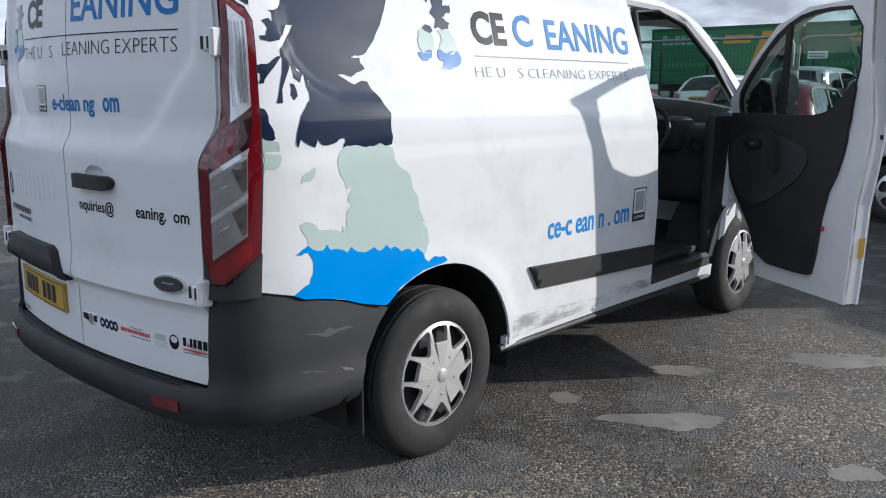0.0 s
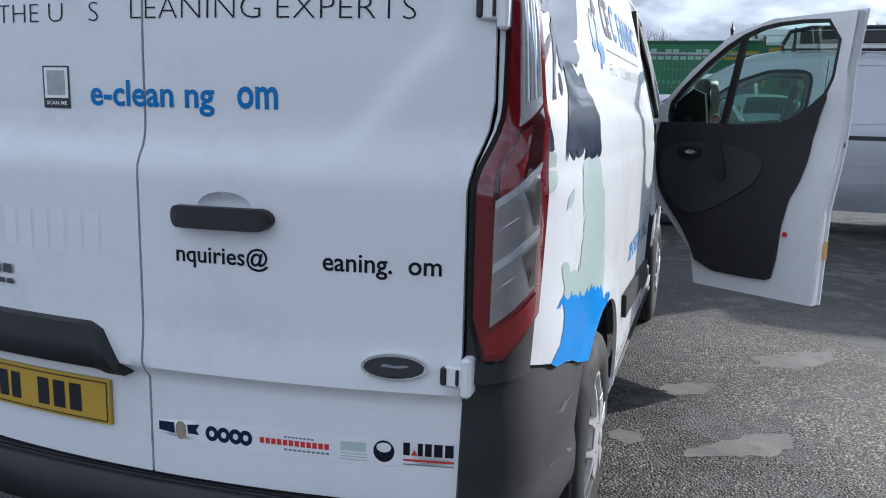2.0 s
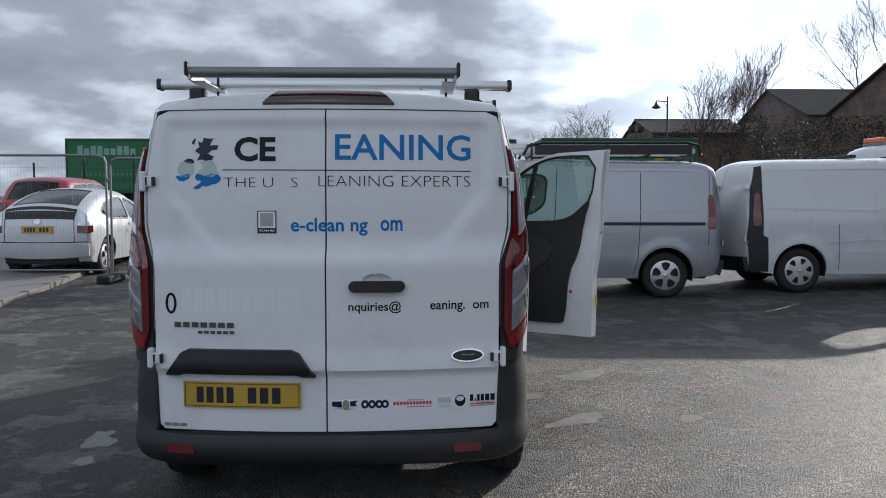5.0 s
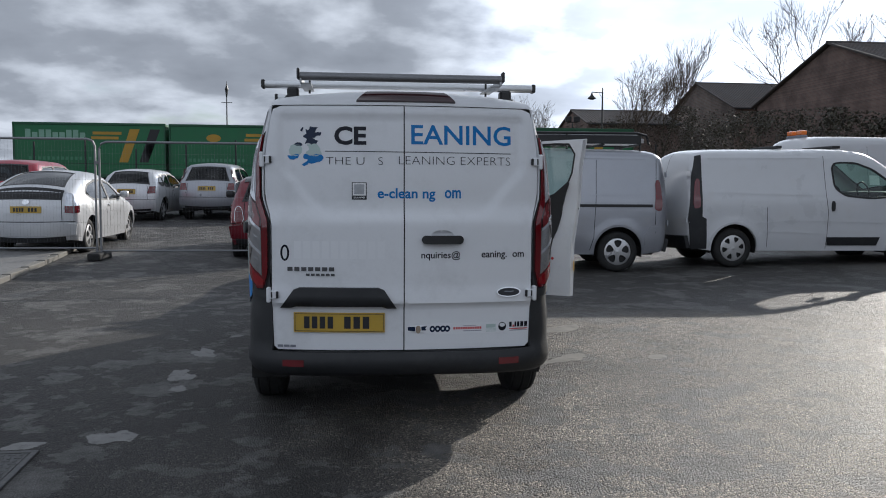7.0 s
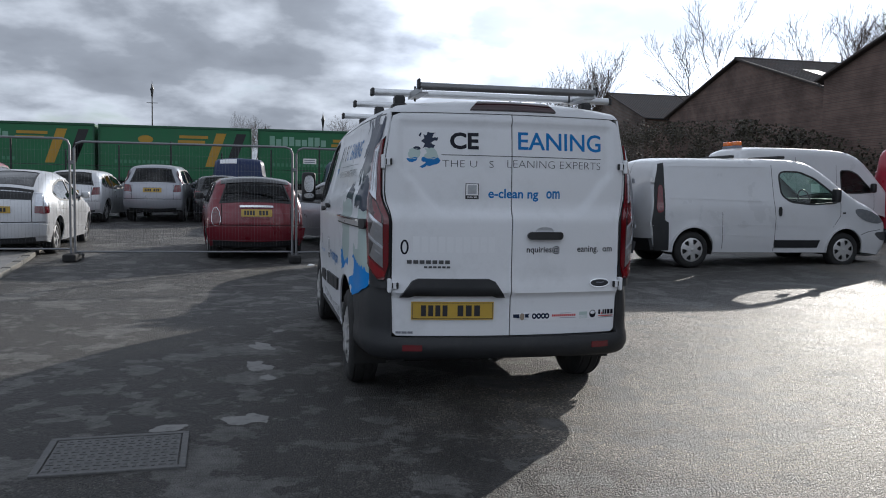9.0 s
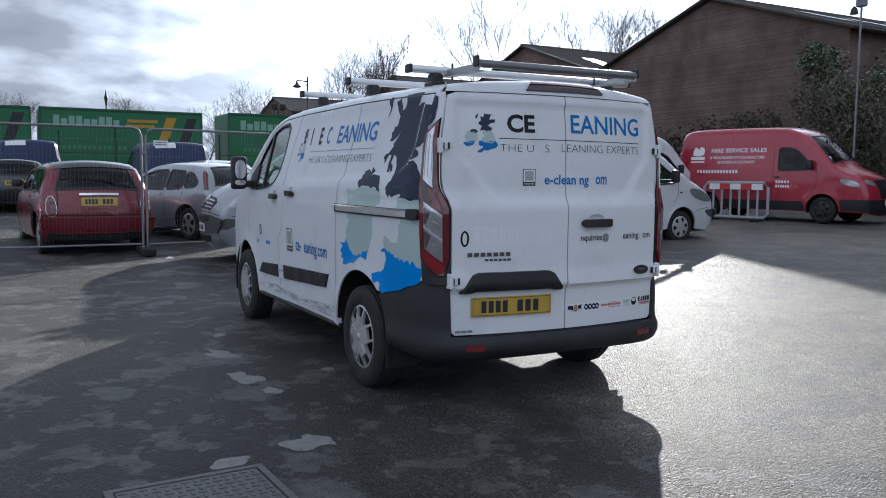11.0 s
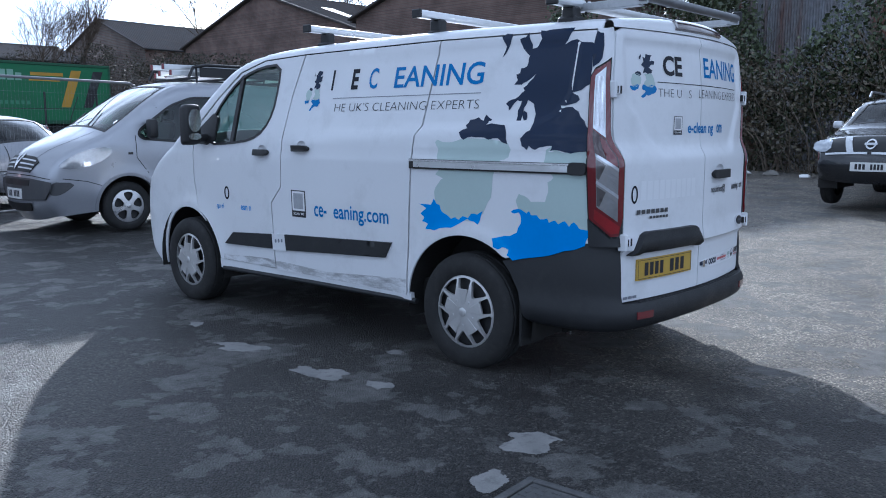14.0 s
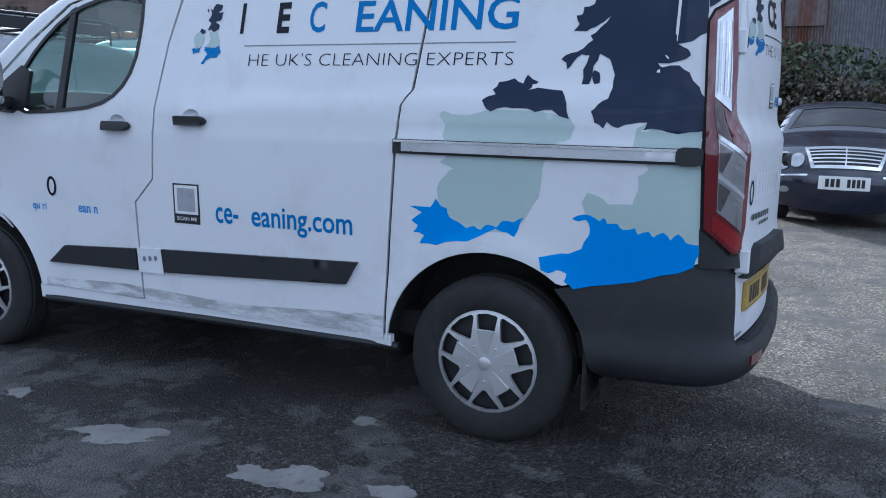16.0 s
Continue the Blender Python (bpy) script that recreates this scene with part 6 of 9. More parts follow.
def cabin(van):
    """Seats, dashboard and steering wheel seen through the open door and the windows."""
    bm = bmesh.new()
    mbox(bm, (-0.86, 1.60, 0.46), (0.86, 3.15, 0.50), 0.01)
    part("cab_floor", bm, "interior", van)
    bm = box((-0.86, 1.50, 0.46), (0.86, 1.54, 1.86), 0.01)
    for v in bm.verts:
        v.co.x *= 0.98 if v.co.z < 1.0 else 0.84
    part("bulkhead", bm, "interior_grey", van)
    for x in (-0.45, 0.45):
        bm = bmesh.new()
        mbox(bm, (x - 0.26, 1.62, 0.52), (x + 0.26, 2.16, 0.88), 0.06, seg=2)
        seat = part("seat", bm, "seat_cloth", van, "dark cloth cab seat", smooth=True)
        bm = box((x - 0.24, -0.07, 0.0), (x + 0.24, 0.07, 0.62), 0.05, pose(0, 1.68, 0.84, 8), 2)
        part("backrest", bm, "seat_cloth", seat, smooth=True)
        bm = box((x - 0.14, -0.05, 0.66), (x + 0.14, 0.05, 0.86), 0.04, pose(0, 1.68, 0.84, 8), 2)
        part("headrest", bm, "seat_cloth", seat, smooth=True)
    bm = bmesh.new()
    mbox(bm, (-0.84, 2.62, 0.72), (0.84, 3.12, 1.22), 0.08, seg=3)
    mbox(bm, (-0.18, 2.50, 0.55), (0.18, 2.70, 1.12), 0.05, seg=2)
    mbox(bm, (0.25, 2.52, 1.05), (0.66, 2.80, 1.27), 0.06, seg=2)
    dash = part("dashboard", bm, "interior", van, "black plastic dashboard", smooth=True)
    for x in (-0.70, 0.74):
        bm = bmesh.new()
        lathe(bm, [(0.0, 0.045), (0.03, 0.055), (0.03, 0.035), (0.0, 0.03)], 16, closed=True)
        bmesh.ops.transform(bm, matrix=pose(x, 2.61, 1.10, 0, 0, -90), verts=bm.verts)
        part("air_vent", bm, "trim_black", dash, smooth=True)
    bm = bmesh.new()
    ring = [(0.185 * math.cos(k * math.tau / 28), 0.185 * math.sin(k * math.tau / 28), 0) for k in range(28)]
    tube(bm, ring, 0.016, 8, closed=True)
    for a in (0, 180, 270):
        tube(bm, [(0, 0, -0.03), (0.18 * math.cos(radians(a)), 0.18 * math.sin(radians(a)), 0)], 0.016, 6)
    lathe(bm, [(-0.04, 0.001), (-0.035, 0.06), (-0.02, 0.065)], 16)
    bmesh.ops.transform(bm, matrix=pose(0.45, 2.42, 1.17, 62), verts=bm.verts)
    part("steering_wheel", bm, "trim_black", van, "black steering wheel", smooth=True)
    # offside door aperture: pillars and seal
    for name, pts, r, material in (("door_pillar", [(0.890, 1.635, 0.46), (0.900, 1.635, 1.2), (0.775, 1.585, 1.85)], 0.035, "white_paint"),
                                   ("door_pillar", [(0.905, 2.86, 0.42), (0.915, 2.88, 1.0), (0.89, 2.86, 1.36)], 0.045, "white_paint"),
                                   ("screen_pillar", [(0.88, 2.86, 1.34), (0.83, 2.50, 1.66), (0.79, 2.20, 1.84), (0.775, 1.95, 1.88), (0.775, 1.56, 1.89)], 0.032, "white_paint"),
                                   ("door_seal", [(0.90, 1.66, 0.48), (0.915, 1.665, 1.2), (0.835, 1.60, 1.83), (0.785, 1.95, 1.855), (0.80, 2.22, 1.80), (0.84, 2.50, 1.62), (0.895, 2.80, 1.35), (0.90, 2.80, 0.9), (0.90, 2.52, 0.48)], 0.016, "trim_black")):
        bm = bmesh.new()
        tube(bm, [Vector(p) for p in pts], r, 8)
        part(name, bm, material, van, smooth=True)
    bm = box((0.62, 1.66, 0.36), (0.93, 2.50, 0.46), 0.02)
    part("step_plate", bm, "black_plastic", van, "black step in the doorway")
    bm = box((0.84, 2.48, 0.40), (0.90, 2.80, 1.30), 0.02)
    part("kick_panel", bm, "interior", van, "black footwell side panel")
    bm = box((0.86, 2.74, 0.40), (0.93, 2.92, 1.32), 0.02)
    for v in bm.verts:
        if v.co.z < 0.8:
            v.co.y -= 0.10
    part("hinge_post", bm, "white_paint", van)
    for z in (0.98, 1.22):
        bm = bmesh.new()
        mbox(bm, (0.90, 2.76, z - 0.03), (0.97, 2.84, z + 0.03), 0.01)
        part("door_hinge", bm, "trim_black", van)
    g = bmesh.new()
    mbox(g, (-0.72, 1.56, 1.835), (0.72, 2.2, 1.85), 0.005)
    part("headlining", g, "interior_grey", van)


def rack(van):
    """Three roof bars; the rear one carries a roller and a deflector."""
    for y, z, w in ((-0.50, 2.045, 0.84), (0.46, 2.06, 0.85), (1.50, 2.055, 0.84)):
        bm = bmesh.new()
        mbox(bm, (-w, y - 0.032, z - 0.022), (w, y + 0.032, z + 0.022), 0.010, seg=2)
        bar = part("roof_bar", bm, "aluminium", van, "aluminium roof bar with black end caps", smooth=True)
        for sgn in (-1, 1):
            part("end_cap", box((sgn * w - 0.012, y - 0.036, z - 0.026), (sgn * w + 0.012, y + 0.036, z + 0.026), 0.006), "trim_black", bar)
            bm = bmesh.new()
            mbox(bm, (sgn * 0.66 - 0.035, y - 0.045, 1.93), (sgn * 0.66 + 0.035, y + 0.045, z - 0.018), 0.012)
            mbox(bm, (sgn * 0.66 - 0.05, y - 0.06, 1.93), (sgn * 0.66 + 0.05, y + 0.06, 1.975), 0.012)
            part("bar_foot", bm, "trim_black", bar, "black clamp foot")
    x0, x1, ry, rz = -0.60, 0.575, -0.895, 2.048
    bm = bmesh.new()
    lathe(bm, [(x0, 0.002), (x0, 0.024), (x1, 0.024), (x1, 0.002)], 18, centre=(0, ry, rz))
    rl = part("roller", bm, "dark_steel", van, "metal ladder roller at the rear of the roof, grey darkened for shade", smooth=True)
    for x, s in ((x0 + 0.012, 1), (x1 - 0.012, -1)):
        bm = bmesh.new()
        mbox(bm, (x - 0.006, ry - 0.02, 2.012), (x + 0.006, -0.46, 2.05), 0.002)
        mbox(bm, (x - 0.006 + min(0, s * 0.05), ry + 0.03, 2.008), (x + 0.006 + max(0, s * 0.05), -0.46, 2.016), 0.002)
        part("roller_arm", bm, "steel", rl, "aluminium angle arm")
        part("roller_cap", box((x - s * 0.014 - 0.008, ry - 0.032, 2.028), (x - s * 0.014 + 0.008, ry + 0.032, 2.094), 0.008), "trim_black", rl)
        bm = bmesh.new()
        tube(bm, [(x + s * 0.03, -0.53, 1.99), (x + s * 0.03, -0.53, 2.09)], 0.007, 6)
        part("clamp_bolt", bm, "trim_black", rl)


van = build_van()

# ---------------------------------------------------------------- ground
def build_ground():
    rs = [0.0, 0.6, 1.2, 1.8, 2.4, 3, 3.6, 4.2, 5, 6, 7, 8.5, 10, 12, 14, 17, 20, 24, 30, 38, 50, 70, 110, 200, 400, 900, 2000]
    n = 72
    V, F = [], []
    for r in rs[1:]:
        for k in range(n):
            a = k * math.tau / n
            x, y = r * math.cos(a), 1.5 + r * math.sin(a)
            V.append((x, y, ground_z(x, y) if r < 60 else ground_z(60, 1.5)))
    V.append((0, 1.5, 0))
    c = len(V) - 1
    F += [(c, k, (k + 1) % n) for k in range(n)]
    for i in range(len(rs) - 2):
        for k in range(n):
            F.append((i * n + k, (i + 1) * n + k, (i + 1) * n + (k + 1) % n, i * n + (k + 1) % n))
    me = bpy.data.meshes.new("ground")
    me.from_pydata(V, [], F)
    for p in me.polygons:
        p.use_smooth = True
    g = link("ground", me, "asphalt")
    tagged(g, "worn dark asphalt yard with dusty pale patches", "ground", kind="structure")
    return g


ground = build_ground()

# ---------------------------------------------------------------- other vehicles
VAN_SMALL = dict(P=[(-0.74, 0.32), (-0.80, 0.55), (-0.80, 1.15), (-0.76, 1.70), (-0.68, 1.89), (-0.35, 1.935), (0.8, 1.945), (1.75, 1.97), (2.22, 1.94), (2.54, 1.82), (3.28, 1.29), (3.66, 1.13), (3.93, 0.97), (4.06, 0.78), (4.09, 0.58), (4.08, 0.36), (3.96, 0.22)],
                 widths=[(0.2, 0.90), (0.5, 0.945), (0.9, 0.95), (1.12, 0.945), (1.2, 0.93), (1.5, 0.875), (1.8, 0.83), (2.0, 0.79)],
                 wb=3.098, wr=0.325, sill=0.27, fillet=0.10, crown=0.04, end_crown=0.12,
                 windows=[[(1.70, 1.70), (1.80, 1.745), (2.12, 1.74), (2.43, 1.63), (2.92, 1.29), (2.90, 1.20), (2.38, 1.16), (1.92, 1.20), (1.74, 1.33)]],
                 ws=((2.42, 1.87), (3.24, 1.32)), ws_u=(0.86, 0.97), seams=[[(1.55, 1.86), (1.58, 1.2), (1.62, 0.90), (1.60, 0.30)], [(2.97, 1.24), (2.97, 0.95), (2.82, 0.74)], [(-0.62, 1.80), (-0.60, 0.75)]])
VAN_HIGH = dict(P=[(-1.02, 0.36), (-1.08, 0.65), (-1.06, 1.5), (-1.00, 2.25), (-0.88, 2.46), (-0.4, 2.53), (1.9, 2.52), (2.45, 2.44), (2.85, 2.22), (3.40, 1.62), (3.62, 1.40), (4.10, 1.22), (4.34, 1.02), (4.44, 0.75), (4.44, 0.45), (4.32, 0.28)],
                widths=[(0.2, 0.94), (0.5, 0.99), (1.0, 1.0), (1.3, 0.99), (1.8, 0.92), (2.3, 0.86), (2.6, 0.82)],
                wb=3.30, wr=0.345, sill=0.30, fillet=0.10, crown=0.05, end_crown=0.15,
                windows=[[(2.08, 1.96), (2.40, 1.96), (2.62, 1.86), (3.08, 1.40), (2.60, 1.36), (2.10, 1.36)]],
                ws=((2.80, 2.20), (3.50, 1.50)), ws_u=(0.84, 0.95), seams=[[(1.95, 2.10), (1.95, 0.9), (1.98, 0.36)], [(3.12, 1.42), (3.14, 0.95), (3.0, 0.7)], [(0.7, 2.3), (0.7, 0.4)]])
CAR_LIFTBACK = dict(P=[(-0.66, 0.26), (-0.74, 0.48), (-0.75, 0.80), (-0.71, 1.10), (-0.60, 1.16), (-0.05, 1.37), (0.55, 1.48), (1.15, 1.48), (1.60, 1.38), (2.40, 0.97), (3.05, 0.84), (3.42, 0.66), (3.50, 0.45), (3.38, 0.22)],
                    widths=[(0.2, 0.80), (0.45, 0.865), (0.75, 0.87), (0.92, 0.85), (1.2, 0.74), (1.5, 0.62)], wb=2.70, wr=0.315, sill=0.22, fillet=0.10, crown=0.05, end_crown=0.17,
                    windows=[[(-0.10, 1.09), (0.18, 1.24), (0.70, 1.33), (1.10, 1.335), (1.10, 0.96), (0.2, 0.985)], [(1.17, 1.335), (1.55, 1.26), (2.02, 0.98), (1.17, 0.95)]],
                    rw=((-0.52, 1.19), (0.30, 1.43)), ws=((1.52, 1.40), (2.34, 1.00)), seams=[[(1.13, 0.95), (1.12, 0.30)], [(2.10, 0.95), (2.12, 0.50)], [(0.05, 0.97), (0.12, 0.7)]])
CAR_MINI = dict(P=[(-0.40, 0.26), (-0.48, 0.42), (-0.50, 0.66), (-0.44, 0.90), (-0.37, 1.02), (-0.22, 1.28), (-0.05, 1.37), (0.80, 1.385), (1.35, 1.33), (1.88, 0.98), (2.10, 0.92), (2.72, 0.83), (2.98, 0.66), (3.02, 0.38), (2.90, 0.22)],
                widths=[(0.2, 0.80), (0.4, 0.845), (0.7, 0.85), (0.90, 0.83), (1.2, 0.72), (1.45, 0.64)], wb=2.467, wr=0.30, sill=0.22, fillet=0.09, crown=0.05, end_crown=0.12,
                windows=[[(-0.12, 1.26), (0.05, 1.30), (0.62, 1.30), (0.62, 0.96), (-0.18, 0.96)], [(0.68, 1.30), (1.25, 1.27), (1.62, 1.0), (1.6, 0.95), (0.68, 0.96)]],
                rw=((-0.40, 0.99), (-0.16, 1.31)), ws=((1.36, 1.32), (1.84, 1.01)), seams=[[(0.60, 0.94), (0.58, 0.32)], [(1.66, 0.95), (1.70, 0.45)]])
CAR_TALL = dict(P=[(-0.74, 0.36), (-0.82, 0.58), (-0.81, 0.90), (-0.74, 1.10), (-0.56, 1.53), (-0.36, 1.63), (0.4, 1.66), (1.25, 1.65), (1.65, 1.55), (2.35, 1.10), (3.05, 0.99), (3.32, 0.80), (3.38, 0.48), (3.25, 0.30)],
                widths=[(0.2, 0.82), (0.5, 0.89), (0.9, 0.895), (1.08, 0.875), (1.4, 0.76), (1.7, 0.66)], wb=2.62, wr=0.335, sill=0.30, fillet=0.10, crown=0.05, end_crown=0.13,
                windows=[[(-0.40, 1.20), (-0.25, 1.50), (0.42, 1.54), (0.42, 1.12), (-0.30, 1.14)], [(0.48, 1.54), (1.25, 1.53), (1.58, 1.45), (2.05, 1.12), (0.48, 1.10)]],
                rw=((-0.72, 1.13), (-0.54, 1.55)), ws=((1.60, 1.57), (2.30, 1.13)), seams=[[(0.45, 1.1), (0.42, 0.40)], [(1.30, 1.1), (1.30, 0.40)]])
CAR_HATCH = dict(P=[(-0.62, 0.28), (-0.70, 0.48), (-0.69, 0.82), (-0.60, 1.00), (-0.36, 1.32), (-0.08, 1.43), (0.5, 1.455), (1.1, 1.45), (1.5, 1.37), (2.18, 0.99), (2.85, 0.86), (3.18, 0.68), (3.25, 0.42), (3.12, 0.24)],
                 widths=[(0.2, 0.81), (0.45, 0.87), (0.75, 0.88), (0.93, 0.86), (1.2, 0.75), (1.5, 0.63)], wb=2.60, wr=0.315, sill=0.23, fillet=0.10, crown=0.05, end_crown=0.14,
                 windows=[[(-0.28, 1.10), (-0.05, 1.28), (0.12, 1.30), (0.10, 1.0), (-0.2, 1.02)], [(0.17, 1.315), (0.66, 1.34), (0.66, 0.97), (0.16, 0.99)], [(0.72, 1.34), (1.12, 1.33), (1.45, 1.25), (1.90, 0.98), (0.72, 0.96)]],
                 rw=((-0.58, 1.03), (-0.28, 1.37)), ws=((1.45, 1.39), (2.12, 1.02)), seams=[[(0.69, 0.96), (0.66, 0.32)], [(1.95, 0.96), (1.98, 0.50)], [(0.13, 1.0), (0.15, 0.75), (0.28, 0.62)]])
CAR_SALOON = dict(P=[(-0.92, 0.30), (-1.00, 0.55), (-0.97, 0.86), (-0.86, 0.96), (-0.45, 1.01), (0.22, 1.32), (0.75, 1.375), (1.25, 1.345), (2.02, 0.98), (2.45, 0.93), (3.08, 0.83), (3.36, 0.68), (3.42, 0.42), (3.30, 0.20)],
                  widths=[(0.2, 0.79), (0.45, 0.855), (0.75, 0.865), (0.93, 0.845), (1.2, 0.73), (1.5, 0.60)], wb=2.715, wr=0.315, sill=0.22, fillet=0.10, crown=0.05, end_crown=0.16,
                  windows=[[(-0.25, 1.04), (0.20, 1.24), (0.62, 1.30), (0.62, 0.98), (-0.2, 0.99)], [(0.68, 1.305), (1.05, 1.29), (1.35, 1.20), (1.72, 0.98), (0.68, 0.97)]],
                  rw=((-0.42, 1.03), (0.18, 1.33)), ws=((1.30, 1.355), (1.97, 1.01)), seams=[[(0.65, 0.96), (0.64, 0.30)], [(1.78, 0.96), (1.80, 0.50)]])
PICKUP = dict(P=[(-1.10, 0.48), (-1.16, 0.72), (-1.14, 1.05), (-1.05, 1.14), (0.45, 1.16), (0.62, 1.45), (0.82, 1.66), (1.2, 1.72), (1.75, 1.71), (2.10, 1.60), (2.62, 1.19), (2.95, 1.13), (3.52, 1.05), (3.76, 0.90), (3.82, 0.60), (3.72, 0.40)],
              widths=[(0.3, 0.85), (0.6, 0.92), (1.0, 0.925), (1.14, 0.90), (1.4, 0.78), (1.75, 0.67)], wb=3.20, wr=0.375, sill=0.40, fillet=0.10, crown=0.05, end_crown=0.13,
              windows=[[(0.66, 1.24), (0.86, 1.56), (1.15, 1.60), (1.15, 1.20), (0.70, 1.20)], [(1.21, 1.60), (1.75, 1.58), (2.02, 1.48), (2.32, 1.22), (1.21, 1.20)]],
              rw=((0.55, 1.25), (0.76, 1.58)), ws=((2.06, 1.60), (2.58, 1.22)), seams=[[(0.5, 1.15), (0.52, 0.45)], [(1.18, 1.2), (1.18, 0.45)], [(2.35, 1.2), (2.38, 0.6)]])


def plate_on(parent, mp, xc, z, white=False, w=0.52, h=0.11):
    p = sheet("number_plate", [rect(xc - w / 2, z - h / 2, xc + w / 2, z + h / 2)], mp, "plate_white" if white else "plate_yellow", parent, "", step=0.1, d=0.022, thick=0.014)
    bars("plate_mark", xc - w * 0.40, z - h * 0.30, xc - w * 0.03, z + h * 0.30, 4, mp, "ink", p, "", 0.0235, 0.3)
    bars("plate_mark", xc + w * 0.08, z - h * 0.30, xc + w * 0.40, z + h * 0.30, 3, mp, "ink", p, "", 0.0235, 0.3)


def vehicle(name, label, category, spec, paint, m, style="alloy", cap="alloy", glass_kind="dark_glass", group="", fine=0.09):
    """A car or van from its side outline: skin, glass, wheels, seats and underside. Lamps and trim are added after."""
    root = thing(name, label, category, m, group)
    sh = Shell(spec["P"], spec["widths"], spec["P"][0][0], spec["P"][-1][0], spec["fillet"] * 0.8, spec["crown"], spec["end_crown"] * (0.62 if "rw" in spec else 1.0), (0.05, 0.12),
               bulge=[(y, spec["wr"], spec["wr"] * 1.28, 0.014) for y in (0, spec["wb"])])
    P = [tuple(p) for p in sh.P]
    wr, wb, zs = spec["wr"], spec["wb"], spec["sill"]
    ra = wr * 1.20
    th = math.degrees(math.asin(max(-0.9, min(0.9, (zs - wr) / ra))))
    low = []
    for cy in (wb, 0.0):
        low += arc(cy, wr, ra, th, 180 - th, 16)
    outline = P + low
    wins = [nip(w, 0.045) for w in spec["windows"]]
    for sgn in (-1, 1):
        mp = sh.side(sgn)
        body = sheet("body_side", [outline] + [inset(w, -0.012) for w in wins], mp, paint, root, "", step=fine, thick=0.02)
        for w in wins:
            sheet("window_surround", [inset(w, -0.022), inset(w, 0.010)], mp, "trim_black", root, "", step=fine, d=0.004, thick=0.018)
            g = sheet("window", [inset(w, 0.0)], mp, glass_kind, root, "", step=fine, d=-0.006)
            g.visible_shadow = False
        for line in spec["seams"]:
            strip_line("seam", line, 0.009, mp, "seam", root, d=0.0015)
        for cy in (0.0, wb):
            w0 = float(sh.W(np.array([cy]), np.array([wr]))[0])
            wheel(root, sgn * (w0 - 0.005), cy, wr, sgn, style, cap=cap, rim=0.64)
            bm = bmesh.new()
            ring = [(cy + ra * 1.03 * math.cos(radians(a)), wr + ra * 1.03 * math.sin(radians(a))) for a in range(-14, 195, 16)]
            vs = [[bm.verts.new((sgn * x, y, z)) for y, z in ring] for x in (w0 - 0.03, w0 - 0.32)]
            for i in range(len(ring) - 1):
                bm.faces.new((vs[0][i], vs[0][i + 1], vs[1][i + 1], vs[1][i]))
            bm.faces.new(vs[1])
            part("arch_liner", bm, "under", root)
    u0, u1 = spec.get("ws_u", (0.84, 0.90))
    a, b = sh.at(*spec["ws"][0]), sh.at(*spec["ws"][1])
    screen = [(a, -u0), (b, -u1), (b, u1), (a, u0)]
    holes = [inset(screen, -0.01)]
    sheet_glass = [("windscreen", screen)]
    if "rw" in spec:
        a, b = sh.at(*spec["rw"][0]), sh.at(*spec["rw"][1])
        back = [(a, -0.86), (b, -0.80), (b, 0.80), (a, 0.86)]
        holes.append(inset(back, -0.01))
        sheet_glass.append(("rear_window", back))
    sheet("body_top", [rect(0, -1, sh.length, 1)] + holes, sh.top, paint, root, "", step=fine, thick=0.015)
    for nm, lp in sheet_glass:
        sheet("glass_surround", [inset(lp, -0.03), inset(lp, 0.012)], sh.top, "trim_black", root, "", step=fine, d=0.003, thick=0.012)
        g = sheet(nm, [lp], sh.top, glass_kind, root, "", step=fine, d=-0.004)
        g.visible_shadow = False
    y0, y1 = spec["P"][0][0], spec["P"][-1][0]
    bm = bmesh.new()
    mbox(bm, (-0.70, y0 + 0.1, zs - 0.02), (0.70, y1 - 0.15, zs + 0.12), 0.02)
    part("underbody", bm, "under", root)
    zt = max(p[1] for p in spec["P"])
    seat_y = [spec["ws"][1][0] - 1.25] + ([spec["ws"][1][0] - 2.05] if "rw" in spec else [])
    base = zt - 1.08 if "rw" in spec else zt - 1.15 if zt < 2.2 else 0.95
    if zt > 2.2:
        seat_y = [spec["ws"][1][0] - 1.35]
    for sy in seat_y:
        for x in (-0.37, 0.37):
            bm = bmesh.new()
            mbox(bm, (x - 0.23, sy - 0.05, base - 0.12), (x + 0.23, sy + 0.48, base + 0.10), 0.05, seg=2)
            mbox(bm, (x - 0.21, -0.06, 0), (x + 0.21, 0.06, 0.56), 0.05, pose(0, sy, base + 0.06, 12), 2)
            mbox(bm, (x - 0.12, -0.045, 0.58), (x + 0.12, 0.045, 0.74), 0.035, pose(0, sy, base + 0.06, 12), 2)
            part("seat", bm, "seat_cloth", root, smooth=True)
    bm = bmesh.new()
    wy, wz = spec["ws"][1]
    mbox(bm, (-0.62, wy - 0.55, wz - 0.30), (0.62, wy - 0.10, wz - 0.05), 0.05, seg=2)
    part("dashboard", bm, "interior", root, smooth=True)
    bm = bmesh.new()
    tube(bm, [(0.37 + 0.17 * math.cos(k * math.tau / 18), wy - 0.66 - 0.04 * math.sin(k * math.tau / 18), wz - 0.06 + 0.17 * math.sin(k * math.tau / 18)) for k in range(18)], 0.014, 6, closed=True)
    part("steering_wheel", bm, "trim_black", root, smooth=True)
    return root, sh


